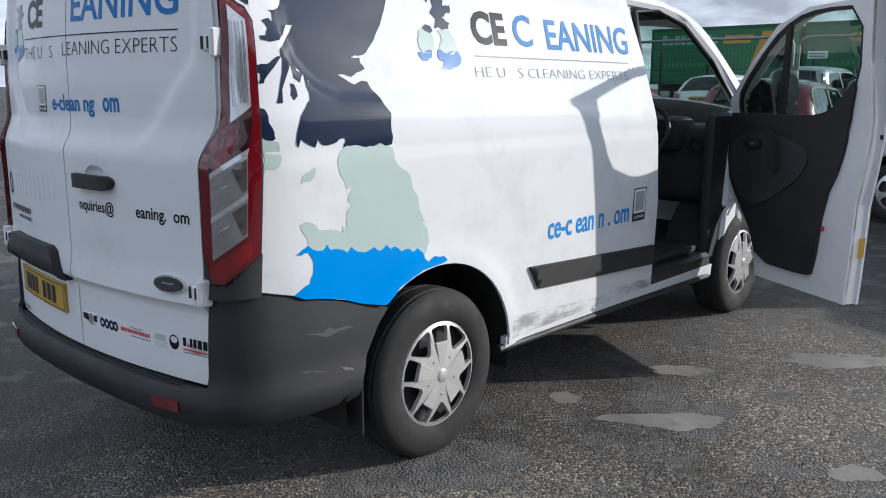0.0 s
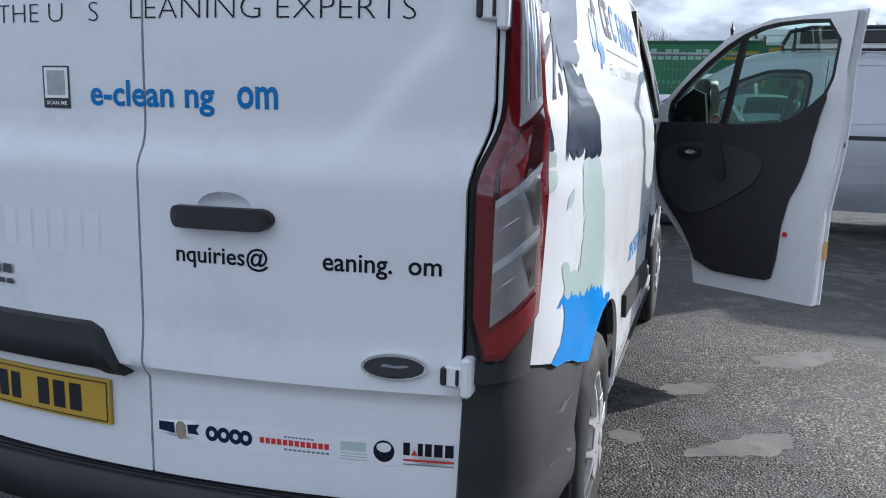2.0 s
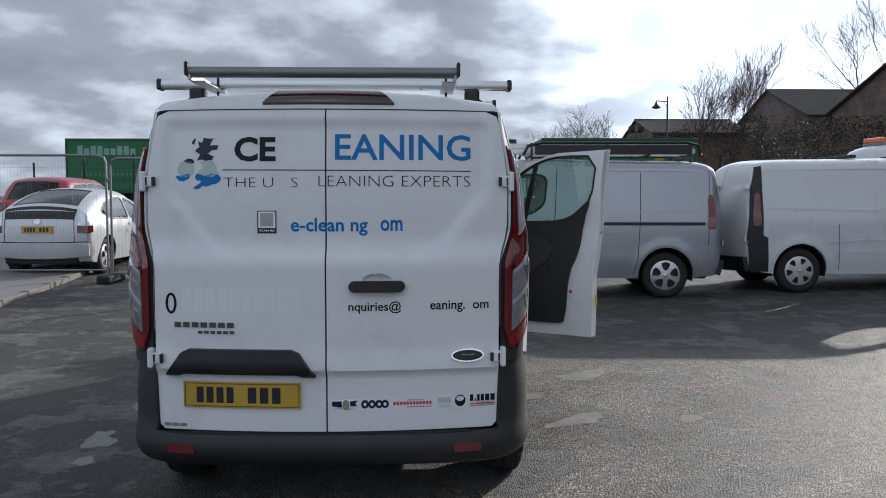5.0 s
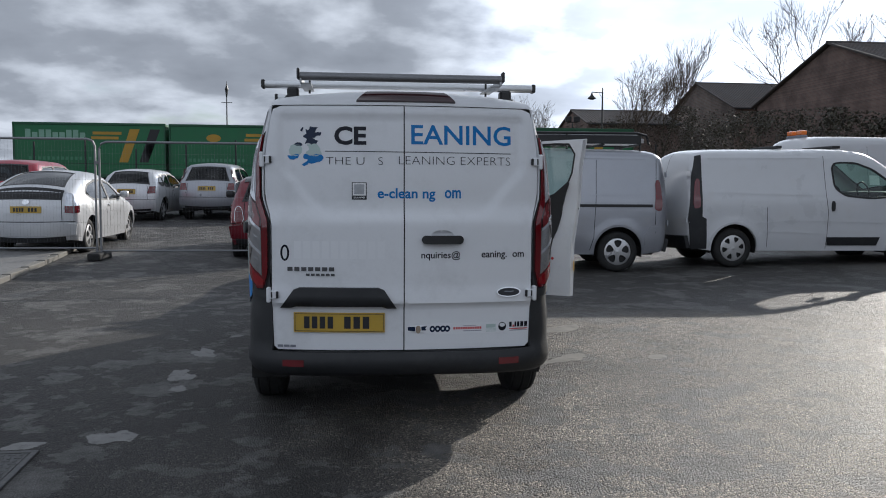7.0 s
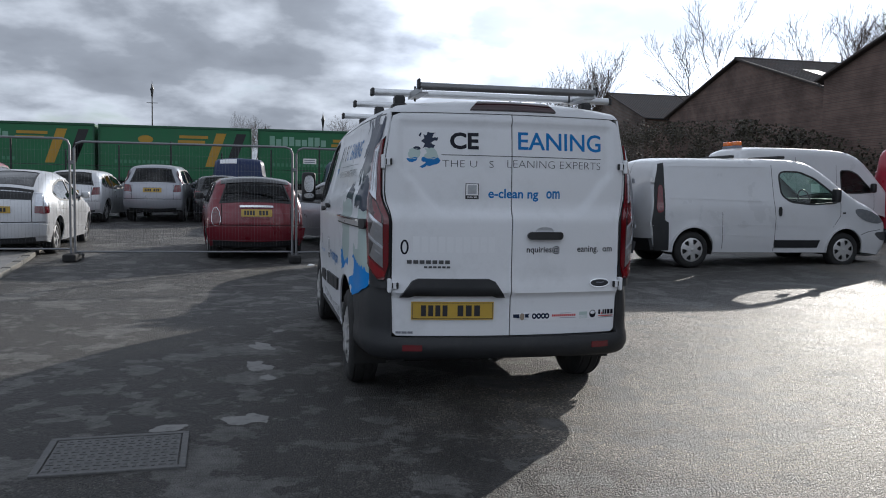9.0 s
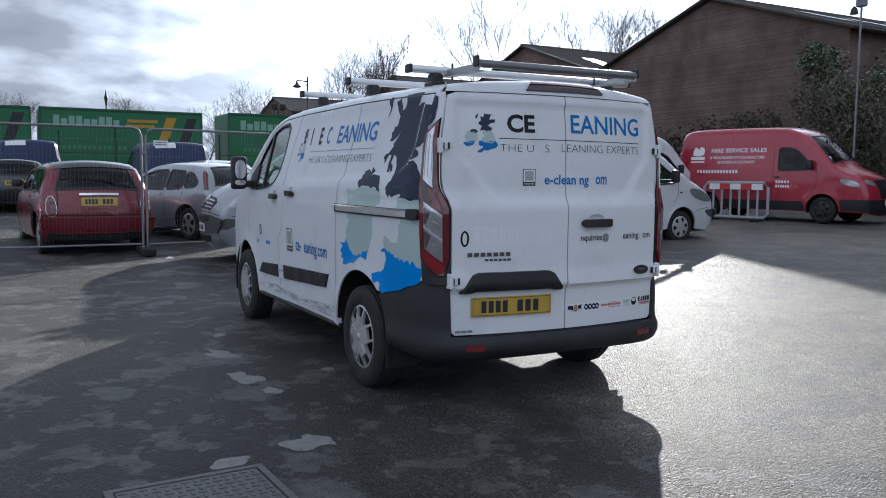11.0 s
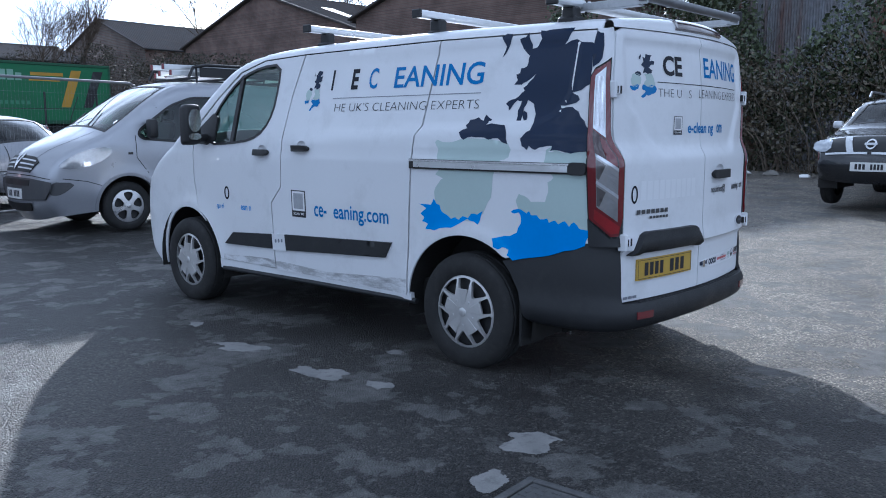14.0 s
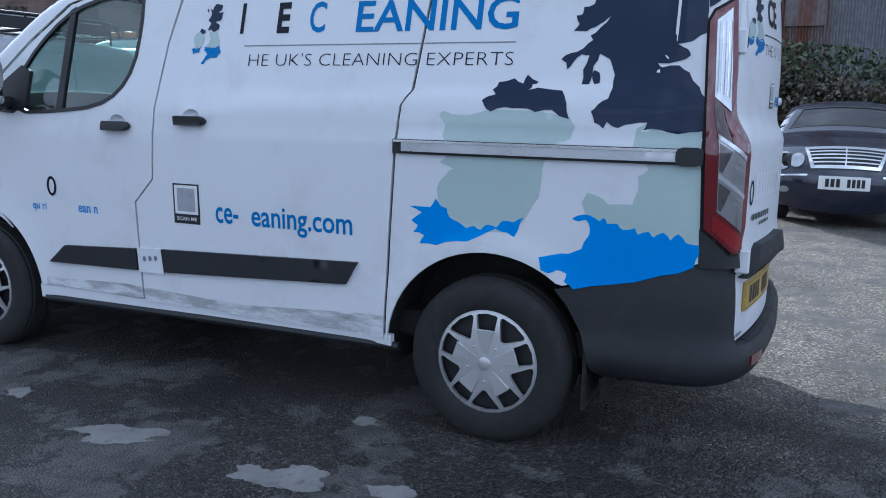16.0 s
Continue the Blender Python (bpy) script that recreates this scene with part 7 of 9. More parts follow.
def door_mirror(root, sh, y, z, material, sgn, tall=False):
    w = float(sh.W(np.array([y]), np.array([z]))[0])
    h = 0.17 if tall else 0.09
    bm = bmesh.new()
    mbox(bm, (w + 0.05, y - 0.07, z - h * 0.6), (w + (0.21 if tall else 0.22), y + 0.05, z + h * 0.9), 0.04, seg=2)
    mbox(bm, (w - 0.03, y - 0.02, z - 0.03), (w + 0.07, y + 0.04, z + 0.02), 0.012)
    for v in bm.verts:
        v.co.x *= sgn
    part("mirror", bm, material, root, smooth=True)


def side_handle(root, sh, y, z, material, upright=False):
    for sgn in (-1, 1):
        a, b = (0.03, 0.085) if upright else (0.085, 0.02)
        sheet("handle", [soften(rect(y - a, z - b, y + a, z + b), 1)], sh.side(sgn), material, root, "", step=0.05, d=0.025, thick=0.025)


def at_ground(x, y, rz):
    return pose(x, y, ground_z(x, y), 0, 0, rz)


def small_van(name, label, paint, m, style, cap, rail, dark_corner, group):
    root, sh = vehicle(name, label, "van", VAN_SMALL, paint, m, style, cap, "window_glass", group, fine=0.07)
    tail, nose = sh.end(True), sh.end(False)
    for sgn in (-1, 1):
        mp = sh.side(sgn)
        # lower trim, bumpers and lamps
        sheet("tail_lamp", [soften([(-0.715, 0.98), (-0.62, 0.97), (-0.575, 1.02), (-0.60, 1.22), (-0.59, 1.46), (-0.67, 1.47), (-0.70, 1.25)], 1)], mp, "red_lens", root, "tall red tail lamp", step=0.05, d=0.014, thick=0.02)
        if dark_corner:
            sheet("corner_panel", [[(-0.72, 0.30), (-0.46, 0.30), (-0.48, 0.80), (-0.55, 0.84), (-0.56, 1.86), (-0.66, 1.84), (-0.73, 1.50), (-0.78, 0.8)]], mp, "black_plastic", root, "black corner panel", step=0.06, d=0.004, thick=0.012)
            sheet("rub_strip", [[(1.62, 0.36), (2.50, 0.36), (2.55, 0.50), (1.60, 0.50)]], mp, "black_plastic", root, "black lower door strip", step=0.06, d=0.012, thick=0.015)
        else:
            sheet("bumper_corner", [[(-0.74, 0.32), (-0.42, 0.30), (-0.43, 0.60), (-0.50, 0.72), (-0.78, 0.72)]], mp, paint, root, "", step=0.06, d=0.015, thick=0.02)
        if rail:
            sheet("door_rail", [rect(-0.55, 1.03, 1.50, 1.075)], mp, "trim_black", root, "black sliding door rail", step=0.08, d=0.010, thick=0.015)
        sheet("headlamp", [soften([(3.30, 1.10), (3.62, 1.06), (3.88, 0.93), (3.96, 0.84), (3.78, 0.81), (3.50, 0.87), (3.30, 0.99)], 1)], mp, "headlamp", root, "clear almond headlamp", step=0.04, d=0.012, thick=0.012)
        door_mirror(root, sh, 2.80, 1.30, "trim_black", sgn, True)
        for line, w in (([(0.50, 0.60), (1.56, 0.56)], 0.016), ([(0.40, 0.735), (0.9, 0.77), (1.58, 0.77)], 0.018), ([(1.66, 0.77), (2.60, 0.74)], 0.018), ([(-0.45, 1.80), (1.45, 1.82)], 0.014), ([(-0.46, 1.24), (1.45, 1.20)], 0.016)):
            sheet("feature_line", [rect(0, -w / 2, 1, w / 2)], lambda t, q, d, line=line: mp(np.interp(t * (len(line) - 1), range(len(line)), [p[0] for p in line]), np.interp(t * (len(line) - 1), range(len(line)), [p[1] for p in line]) + q, d), paint, root, "", step=0.25, d=0.007, thick=0.008)
        for cy in (0.0, 3.098):
            a, b = arc(cy, 0.325, 0.43, -5, 185, 20), arc(cy, 0.325, 0.392, -5, 185, 20)
            sheet("arch_lip", [a + b[::-1]], mp, paint, root, "", step=0.06, d=0.014, thick=0.018)
        strip_line("seam", [(0.36, 1.78), (0.37, 1.2), (0.40, 0.55), (0.46, 0.34)] if rail else [(0.55, 1.0), (0.57, 0.34)], 0.009, mp, "seam", root, d=0.0015)
        sheet("side_marker", [rect(3.02, 0.99, 3.08, 1.02)], mp, "trim_black", root, "", step=0.05, d=0.008, thick=0.008)
    side_handle(root, sh, 1.70, 1.02, "trim_black", True)
    sheet("lower_bumper", [soften([(-0.74, 0.44), (0.74, 0.44), (0.88, 0.56), (0.88, 0.66), (0.50, 0.685), (-0.50, 0.685), (-0.88, 0.66), (-0.88, 0.56)], 0)], nose, "bumper_grey", root, "dark grey front bumper", step=0.06, d=0.014, thick=0.02)
    sheet("bumper_mouth", [soften([(-0.42, 0.335), (0.42, 0.335), (0.46, 0.41), (-0.46, 0.41)], 0)], nose, "trim_black", root, "black lower intake", step=0.06, d=0.018, thick=0.008)
    sheet("bumper_mouth", [soften([(-0.44, 0.60), (0.44, 0.60), (0.46, 0.665), (-0.46, 0.665)], 0)], nose, "trim_black", root, "", step=0.06, d=0.018, thick=0.008)
    gr = sheet("grille", [soften([(-0.42, 0.745), (0.42, 0.745), (0.52, 0.865), (0.40, 0.905), (-0.40, 0.905), (-0.52, 0.865)], 0)], nose, "trim_black", root, "black grille with bright bars", step=0.05, d=0.012, thick=0.015)
    for s in (-1, 1):
        for k in range(3):
            sheet("grille_bar", [rect(s * 0.10, 0.775 + 0.042 * k, s * 0.46, 0.789 + 0.042 * k)], nose, "silver_light", gr, "", step=0.08, d=0.020, thick=0.008)
        sheet("bumper_corner", [soften([(3.74, 0.645), (4.06, 0.665), (4.06, 0.50), (3.96, 0.49), (3.86, 0.54)], 1)], sh.side(s), "bumper_grey", root, "", step=0.05, d=0.008, thick=0.012)
    sheet("badge", [soften([(-0.11, 0.915), (0.0, 0.755), (0.11, 0.915), (0.05, 0.915), (0.0, 0.83), (-0.05, 0.915)], 0)], nose, "chrome", gr, "chrome maker's badge", step=0.05, d=0.024, thick=0.01)
    plate_on(root, nose, 0.0, 0.505, True)
    for u in (-0.78, 0.78):
        strip_line("seam", [(sh.at(3.30, 1.28) + 0.06, u), (sh.at(3.70, 1.11), u * 0.93), (sh.at(4.00, 0.87), u * 0.68)], 0.010, sh.top, "seam", root, d=0.002)
    strip_line("seam", [(-0.86, 0.70), (-0.5, 0.715), (0.5, 0.715), (0.86, 0.70)], 0.008, nose, "seam", root, d=0.003)
    for s in (-1, 1):
        strip_line("seam", [(3.44, 0.60), (3.62, 0.66), (3.90, 0.70)], 0.009, sh.side(s), "seam", root, d=0.002)
    sheet("scuttle", [rect(sh.at(3.24, 1.32) + 0.01, -0.6, sh.at(3.34, 1.26), 0.6)], sh.top, "trim_black", root, "", step=0.06, d=0.004)
    plate_on(root, tail, -0.25, 0.75)
    strip_line("seam", [(0.0, 0.55), (0.0, 1.86)], 0.010, tail, "seam", root, d=0.002)
    sheet("rear_bumper", [rect(-0.86, 0.30, 0.86, 0.52)], tail, "black_plastic", root, "black rear bumper", step=0.06, d=0.05, thick=0.06)
    for s in (-1, 1):
        for z in (0.78, 1.55):
            sheet("hinge", [rect(s * 0.76, z - 0.04, s * 0.88, z + 0.04)], tail, paint, root, "", step=0.05, d=0.02, thick=0.02)
    return root, sh


GV = "vans parked end to end"
silver_van, svs = small_van("small_van", "silver panel van with black roof rack and ladders", "silver_paint", at_ground(3.95, 8.0, 86.5), "alloy", "alloy", True, False, GV)
white_van, wvs = small_van("small_van", "white panel van with black corner panels and hubcaps", "white_paint_b", at_ground(5.98, 8.3, -90.5), "six", "hubcap", False, True, GV)


def van_rack():
    """Tubular black rack on the silver van with two ladders lashed to it."""
    z = 2.02
    bm = bmesh.new()
    for x in (-0.62, 0.62):
        tube(bm, [(x, -0.55, z + 0.02), (x, -0.5, z + 0.16), (x, -0.35, z + 0.20), (x, 1.75, z + 0.20), (x, 1.95, z + 0.16), (x, 2.02, z + 0.02)], 0.022, 8)
    for y in (-0.4, 0.2, 0.8, 1.4, 1.9):
        tube(bm, [(-0.64, y, z + 0.02), (0.64, y, z + 0.02)], 0.018, 8)
    for x in (-0.62, 0.62):
        for y in (-0.4, 0.8, 1.9):
            tube(bm, [(x, y, z - 0.10), (x, y, z + 0.20)], 0.016, 6)
    for x in (-0.62, 0.62):
        mbox(bm, (x - 0.012, -0.42, z + 0.03), (x + 0.012, 1.85, z + 0.165), 0.01)
    part("roof_rack", bm, "trim_black", silver_van, "black tubular roof rack")
    for i, (x, zz, y0, y1) in enumerate(((-0.30, 0.05, -0.5, 2.2), (-0.28, 0.13, -0.4, 2.3), (0.25, 0.05, -0.5, 2.0))):
        root = thing("ladder", "folded aluminium ladder with red ends on a roof rack", "ladder", silver_van.matrix_basis @ pose(x, 0, z + zz), "ladders on the rack")
        for s in (-0.17, 0.17):
            part("stile", box((s - 0.014, y0, 0), (s + 0.014, y1, 0.07), 0.004), "aluminium", root)
            part("end_cap", box((s - 0.017, y1, -0.003), (s + 0.017, y1 + 0.03, 0.073), 0.006), "dark_red_paint", root)
        for k in range(int((y1 - y0) / 0.28)):
            bm = bmesh.new()
            tube(bm, [(-0.17, y0 + 0.15 + 0.28 * k, 0.035), (0.17, y0 + 0.15 + 0.28 * k, 0.035)], 0.014, 6)
            part("rung", bm, "aluminium", root)


van_rack()
bm = bmesh.new()
tube(bm, [(0.72, 3.22, 1.26), (0.74, 3.15, 1.50), (0.78, 3.03, 1.78)], 0.006, 5)
part("aerial", bm, "trim_black", silver_van)
for x in (-0.45, 0.25):
    bm = bmesh.new()
    tube(bm, [svs.top(np.array([svs.at(3.28, 1.29)]), np.array([x]), 0.02)[0], svs.top(np.array([svs.at(2.95, 1.53)]), np.array([x + 0.38]), 0.02)[0]], 0.008, 5)
    part("wiper", bm, "trim_black", silver_van)
# papers behind the white van's side glass, and its roof bar
sheet("paper", [rect(2.38, 1.38, 2.56, 1.54)], wvs.side(1), "vinyl_white", white_van, "white paper behind the side window", step=0.1, d=-0.03)
part("roof_box", box((-0.5, 0.9, 1.99), (0.5, 1.0, 2.04), 0.01), "trim_black", white_van)
part("roof_box", box((-0.5, 1.9, 2.0), (0.5, 2.05, 2.05), 0.01), "trim_black", white_van)


def high_van(name, label, paint, m, cap):
    root, sh = vehicle(name, label, "van", VAN_HIGH, paint, m, "six", cap, group="", fine=0.10)
    nose, tail = sh.end(False), sh.end(True)
    for sgn in (-1, 1):
        mp = sh.side(sgn)
        sheet("sill_trim", [[(0.45, 0.31), (2.85, 0.31), (2.80, 0.55), (0.50, 0.55)]], mp, "black_plastic", root, "black lower side trim", step=0.08, d=0.012, thick=0.016)
        sheet("headlamp", [soften([(3.72, 1.16), (4.08, 1.10), (4.22, 1.0), (4.18, 0.92), (3.90, 0.98), (3.74, 1.06)], 1)], mp, "headlamp", root, "clear headlamp", step=0.05, d=0.014, thick=0.014)
        sheet("tail_lamp", [rect(-0.98, 0.95, -0.86, 1.55)], mp, "red_lens", root, "", step=0.08, d=0.012, thick=0.014)
        sheet("lower_bumper", [[(3.76, 0.32), (4.42, 0.32), (4.43, 0.62), (3.74, 0.62)]], mp, "black_plastic", root, "", step=0.06, d=0.014, thick=0.016)
        door_mirror(root, sh, 3.02, 1.48, "trim_black", sgn, True)
    side_handle(root, sh, 2.08, 1.18, "trim_black")
    sheet("grille", [soften([(-0.42, 0.66), (0.42, 0.66), (0.50, 1.04), (-0.50, 1.04)], 0)], nose, "trim_black", root, "black front grille", step=0.06, d=0.012, thick=0.014)
    sheet("badge", [ellipse(0, 0.90, 0.11, 0.05)], nose, "chrome", root, "oval chrome badge", step=0.05, d=0.020, thick=0.008)
    for s in (-1, 1):
        sheet("headlamp", [soften([(s * 0.50, 0.92), (s * 0.78, 0.98), (s * 0.80, 1.12), (s * 0.56, 1.05)], 1)], nose, "headlamp", root, "", step=0.05, d=0.012, thick=0.012)
    sheet("lower_bumper", [rect(-0.82, 0.32, 0.82, 0.62)], nose, "black_plastic", root, "black lower bumper", step=0.08, d=0.016, thick=0.02)
    plate_on(root, nose, 0.0, 0.56, True)
    return root, sh


red_van, rvs = high_van("hire_van", "red hire company panel van with white lettering", "red_paint", at_ground(15.0, 11.8, 193.5) @ Matrix.Scale(0.95, 4), "trim_black")
rm = rvs.side(1)
letters("lettering", "HIRE SERVICE SALES", 0.05, 1.86, 1.72, 1.98, rm, "vinyl_white", red_van, "", 0.006)
letters("lettering", "A WIDE RANGE OF CONTRACTORS", 0.02, 1.68, 1.68, 1.76, rm, "vinyl_white", red_van, "", 0.006)
letters("lettering", "BUILDERS & DIY PLANT", 0.28, 1.55, 1.40, 1.63, rm, "vinyl_white", red_van, "", 0.006)
sheet("logo", [jag([(-0.55, 1.80), (-0.20, 1.80), (-0.18, 1.98), (-0.30, 2.04), (-0.34, 1.94), (-0.50, 2.02)], 1, 0.2, 4)], rm, "vinyl_white", red_van, "white animal-shaped maker's mark", step=0.1, d=0.006)
for z0, z1 in ((1.66, 1.75), (1.58, 1.62)):
    sheet("logo_bar", [rect(-0.60, z0, -0.15, z1)], rm, "vinyl_white", red_van, "", step=0.1, d=0.006)
bars("web_mark", -0.35, 1.28, 0.95, 1.37, 14, rm, "vinyl_white", red_van, "", 0.006, 0.35)
bars("number_mark", 2.05, 1.02, 2.45, 1.09, 5, rm, "vinyl_white", red_van, "", 0.006, 0.35)
bars("number_mark", 2.05, 0.90, 2.45, 0.97, 6, rm, "vinyl_white", red_van, "", 0.006, 0.35)

tall_van, tvs = high_van("works_van", "white high-roof works van with amber roof beacon", "white_paint_b", at_ground(10.75, 13.0, -90) @ Matrix.Scale(0.92, 4), "hubcap")
bm = box((-0.35, -0.78, 2.50), (0.35, -0.58, 2.60), 0.02)
bar = part("light_bar", bm, "vinyl_grey", tall_van, "amber beacon bar")
for x in (-0.22, 0.22):
    part("beacon", box((x - 0.12, -0.77, 2.60), (x + 0.12, -0.59, 2.72), 0.03, None, 2), "amber_lens", bar, "amber beacon lens")

# -------- parked cars
GC = "cars parked beyond the fence"


def car(name, label, spec, paint, m, style="alloy", cap="alloy", group=GC):
    root, sh = vehicle(name, label, "car", spec, paint, m, style, cap, group=group, fine=0.10)
    wy, wz = spec["ws"][1]
    for sgn in (-1, 1):
        door_mirror(root, sh, wy - 0.42, wz + 0.04, "trim_black" if spec is CAR_MINI else paint, sgn)
    side_handle(root, sh, wy - 1.25, wz - 0.14, paint)
    # rear bumper with its shut line, tailgate joints and boot handle strip
    tail = sh.end(True)
    zb = spec["sill"] + 0.36
    sheet("rear_bumper", [soften([(-0.80, zb - 0.22), (0.80, zb - 0.22), (0.83, zb - 0.03), (0.60, zb), (-0.60, zb), (-0.83, zb - 0.03)], 0)], tail, paint, root, "", step=0.08, d=0.040, thick=0.05)
    strip_line("seam", [(-0.80, zb + 0.015), (0.80, zb + 0.015)], 0.014, tail, "seam", root, d=0.003)
    if spec is not PICKUP:
        z1 = spec["rw"][0][1] - 0.05
        for s in (-1, 1):
            strip_line("seam", [(s * 0.585, zb + 0.015), (s * 0.575, z1)], 0.011, tail, "seam", root, d=0.003)
        sheet("boot_strip", [rect(-0.25, z1 - 0.125, 0.25, z1 - 0.105)], tail, "trim_black", root, "", step=0.06, d=0.014, thick=0.014)
    return root, sh, tail, sh.end(False)


c, sh, tail, nose = car("liftback_car", "silver liftback hybrid car behind the mesh fence", CAR_LIFTBACK, "silver_light", at_ground(-6.05, 10.3, 0))
sheet("rear_glass_panel", [soften([(-0.58, 0.97), (0.58, 0.97), (0.60, 1.13), (-0.60, 1.13)], 0)], tail, "trim_black", c, "dark glass panel in the tailgate", step=0.06, d=0.008, thick=0.01)
for s in (-1, 1):
    sheet("tail_lamp", [[(-0.73, 0.74), (-0.60, 0.76), (-0.58, 0.87), (-0.72, 0.87)]], sh.side(s), "red_lens", c, "red and clear tail lamp", step=0.04, d=0.012, thick=0.016)
    sheet("lamp_lens", [[(-0.72, 0.87), (-0.58, 0.87), (-0.55, 1.06), (-0.68, 1.09)]], sh.side(s), "clear_lens", c, "clear upper lens", step=0.04, d=0.012, thick=0.016)
    sheet("tail_lamp", [[(s * 0.63, 0.75), (s * 0.77, 0.74), (s * 0.76, 0.87), (s * 0.63, 0.87)]], tail, "red_lens", c, "", step=0.04, d=0.012, thick=0.016)
    sheet("lamp_lens", [[(s * 0.63, 0.87), (s * 0.76, 0.87), (s * 0.74, 1.09), (s * 0.64, 1.10)]], tail, "clear_lens", c, "clear upper lens", step=0.04, d=0.012, thick=0.016)
sheet("badge", [ellipse(0.0, 0.925, 0.06, 0.042)], tail, "chrome", c, "chrome badge", step=0.05, d=0.02, thick=0.01)
plate_on(c, tail, 0.0, 0.80)
sheet("bumper_inlay", [rect(-0.62, 0.26, 0.62, 0.34)], tail, "black_plastic", c, "", step=0.08, d=0.012, thick=0.02)

c, sh, tail, nose = car("mini_car", "small dark red hatchback with black roof behind the mesh fence", CAR_MINI, "dark_red_paint", at_ground(-1.70, 9.85, 5) @ Matrix.Scale(1.06, 4))
sheet("roof_panel", [rect(sh.at(-0.2, 1.30), -0.98, sh.at(1.34, 1.33), 0.98)], sh.top, "black_paint", c, "black roof", step=0.1, d=0.006, thick=0.008)
for s in (-1, 1):
    sheet("tail_lamp", [soften([(s * 0.58, 0.60), (s * 0.74, 0.58), (s * 0.73, 0.86), (s * 0.63, 0.88)], 1)], tail, "red_lens", c, "upright red tail lamp with chrome rim", step=0.04, d=0.020, thick=0.02)
    sheet("lamp_rim", [inset(soften([(s * 0.58, 0.60), (s * 0.74, 0.58), (s * 0.73, 0.86), (s * 0.63, 0.88)], 1), -0.006)], tail, "chrome", c, "", step=0.04, d=0.016, thick=0.012)
sheet("boot_strip", [rect(-0.28, 0.865, 0.28, 0.895)], tail, "chrome", c, "chrome boot strip", step=0.06, d=0.03, thick=0.03)
sheet("bumper_strip", [rect(-0.72, 0.405, -0.12, 0.42)], tail, "chrome", c, "", step=0.06, d=0.02, thick=0.01)
sheet("bumper_strip", [rect(0.12, 0.405, 0.72, 0.42)], tail, "chrome", c, "", step=0.06, d=0.02, thick=0.01)
sheet("bumper_inlay", [rect(-0.72, 0.26, 0.72, 0.38)], tail, "black_plastic", c, "", step=0.08, d=0.012, thick=0.02)
plate_on(c, tail, 0.0, 0.78)

c, sh, tail, nose = car("hatch_car", "silver hatchback with tinted rear glass", CAR_HATCH, "silver_paint", at_ground(0.85, 11.6, 25))
for s in (-1, 1):
    sheet("tail_lamp", [soften([(-0.58, 0.98), (-0.50, 0.98), (-0.28, 1.34), (-0.36, 1.32)], 0)], sh.side(s), "red_lens", c, "high slim red tail lamp", step=0.04, d=0.012, thick=0.016)
plate_on(c, tail, 0.0, 0.80)

for (nm, lb, spec, paint, x, y, rz) in (("hatch_car", "silver hatchback parked by green trailers", CAR_HATCH, "silver_light", -6.75, 19.4, -4),
                                        ("tall_car", "silver sport utility car parked by green trailers", CAR_TALL, "silver_paint", -4.65, 20.2, -2),
                                        ("mini_car", "small black hatchback parked by green trailers", CAR_MINI, "black_paint", -2.75, 19.9, 4),
                                        ("hatch_car", "dark saloon parked in the far row", CAR_HATCH, "black_paint", -8.9, 31.5, 90),
                                        ("hatch_car", "red estate car parked beside the silver liftback", CAR_TALL, "red_paint", -8.6, 15.6, 0),
                                        ("hatch_car", "dark blue hatchback parked in the far row", CAR_HATCH, "navy_paint", -5.4, 25.5, -3),
                                        ("hatch_car", "grey hatchback parked beyond the silver hatchback", CAR_HATCH, "silver_paint", 2.3, 17.5, 10)):
    c, sh, tail, nose = car(nm, lb, spec, paint, at_ground(x, y, rz))
    z = spec["rw"][0][1]
    for s in (-1, 1):
        sheet("tail_lamp", [soften([(s * 0.58, z - 0.26), (s * 0.80, z - 0.24), (s * 0.78, z - 0.04), (s * 0.62, z - 0.06)], 0)], tail, "red_lens", c, "red tail lamp", step=0.06, d=0.014, thick=0.02)
    plate_on(c, tail, 0.0, z - 0.22)
    sheet("bumper_inlay", [rect(-0.66, 0.30, 0.66, 0.42)], tail, "black_plastic", c, "", step=0.1, d=0.012, thick=0.02)
    if spec is CAR_TALL and paint == "silver_paint":
        for s in (-1, 1):
            sheet("tail_lamp", [rect(-0.66, 1.12, -0.54, 1.5)], sh.side(s), "red_lens", c, "", step=0.08, d=0.012, thick=0.016)

for x, y, rz, lb in ((-2.3, 23.2, 0, "navy blue box van among parked cars"), (1.35, 19.6, 0, "navy blue van with plain rear doors")):
    root, sh = vehicle("blue_van", lb, "van", VAN_SMALL, "navy_paint", at_ground(x, y, rz), "six", "hubcap", fine=0.12)
    strip_line("seam", [(0.0, 0.5), (0.0, 1.86)], 0.012, sh.end(True), "seam", root, d=0.003)
    sheet("notice", [rect(-0.62, 1.76, -0.08, 1.88)], sh.end(True), "vinyl_white", root, "", step=0.1, d=0.006)

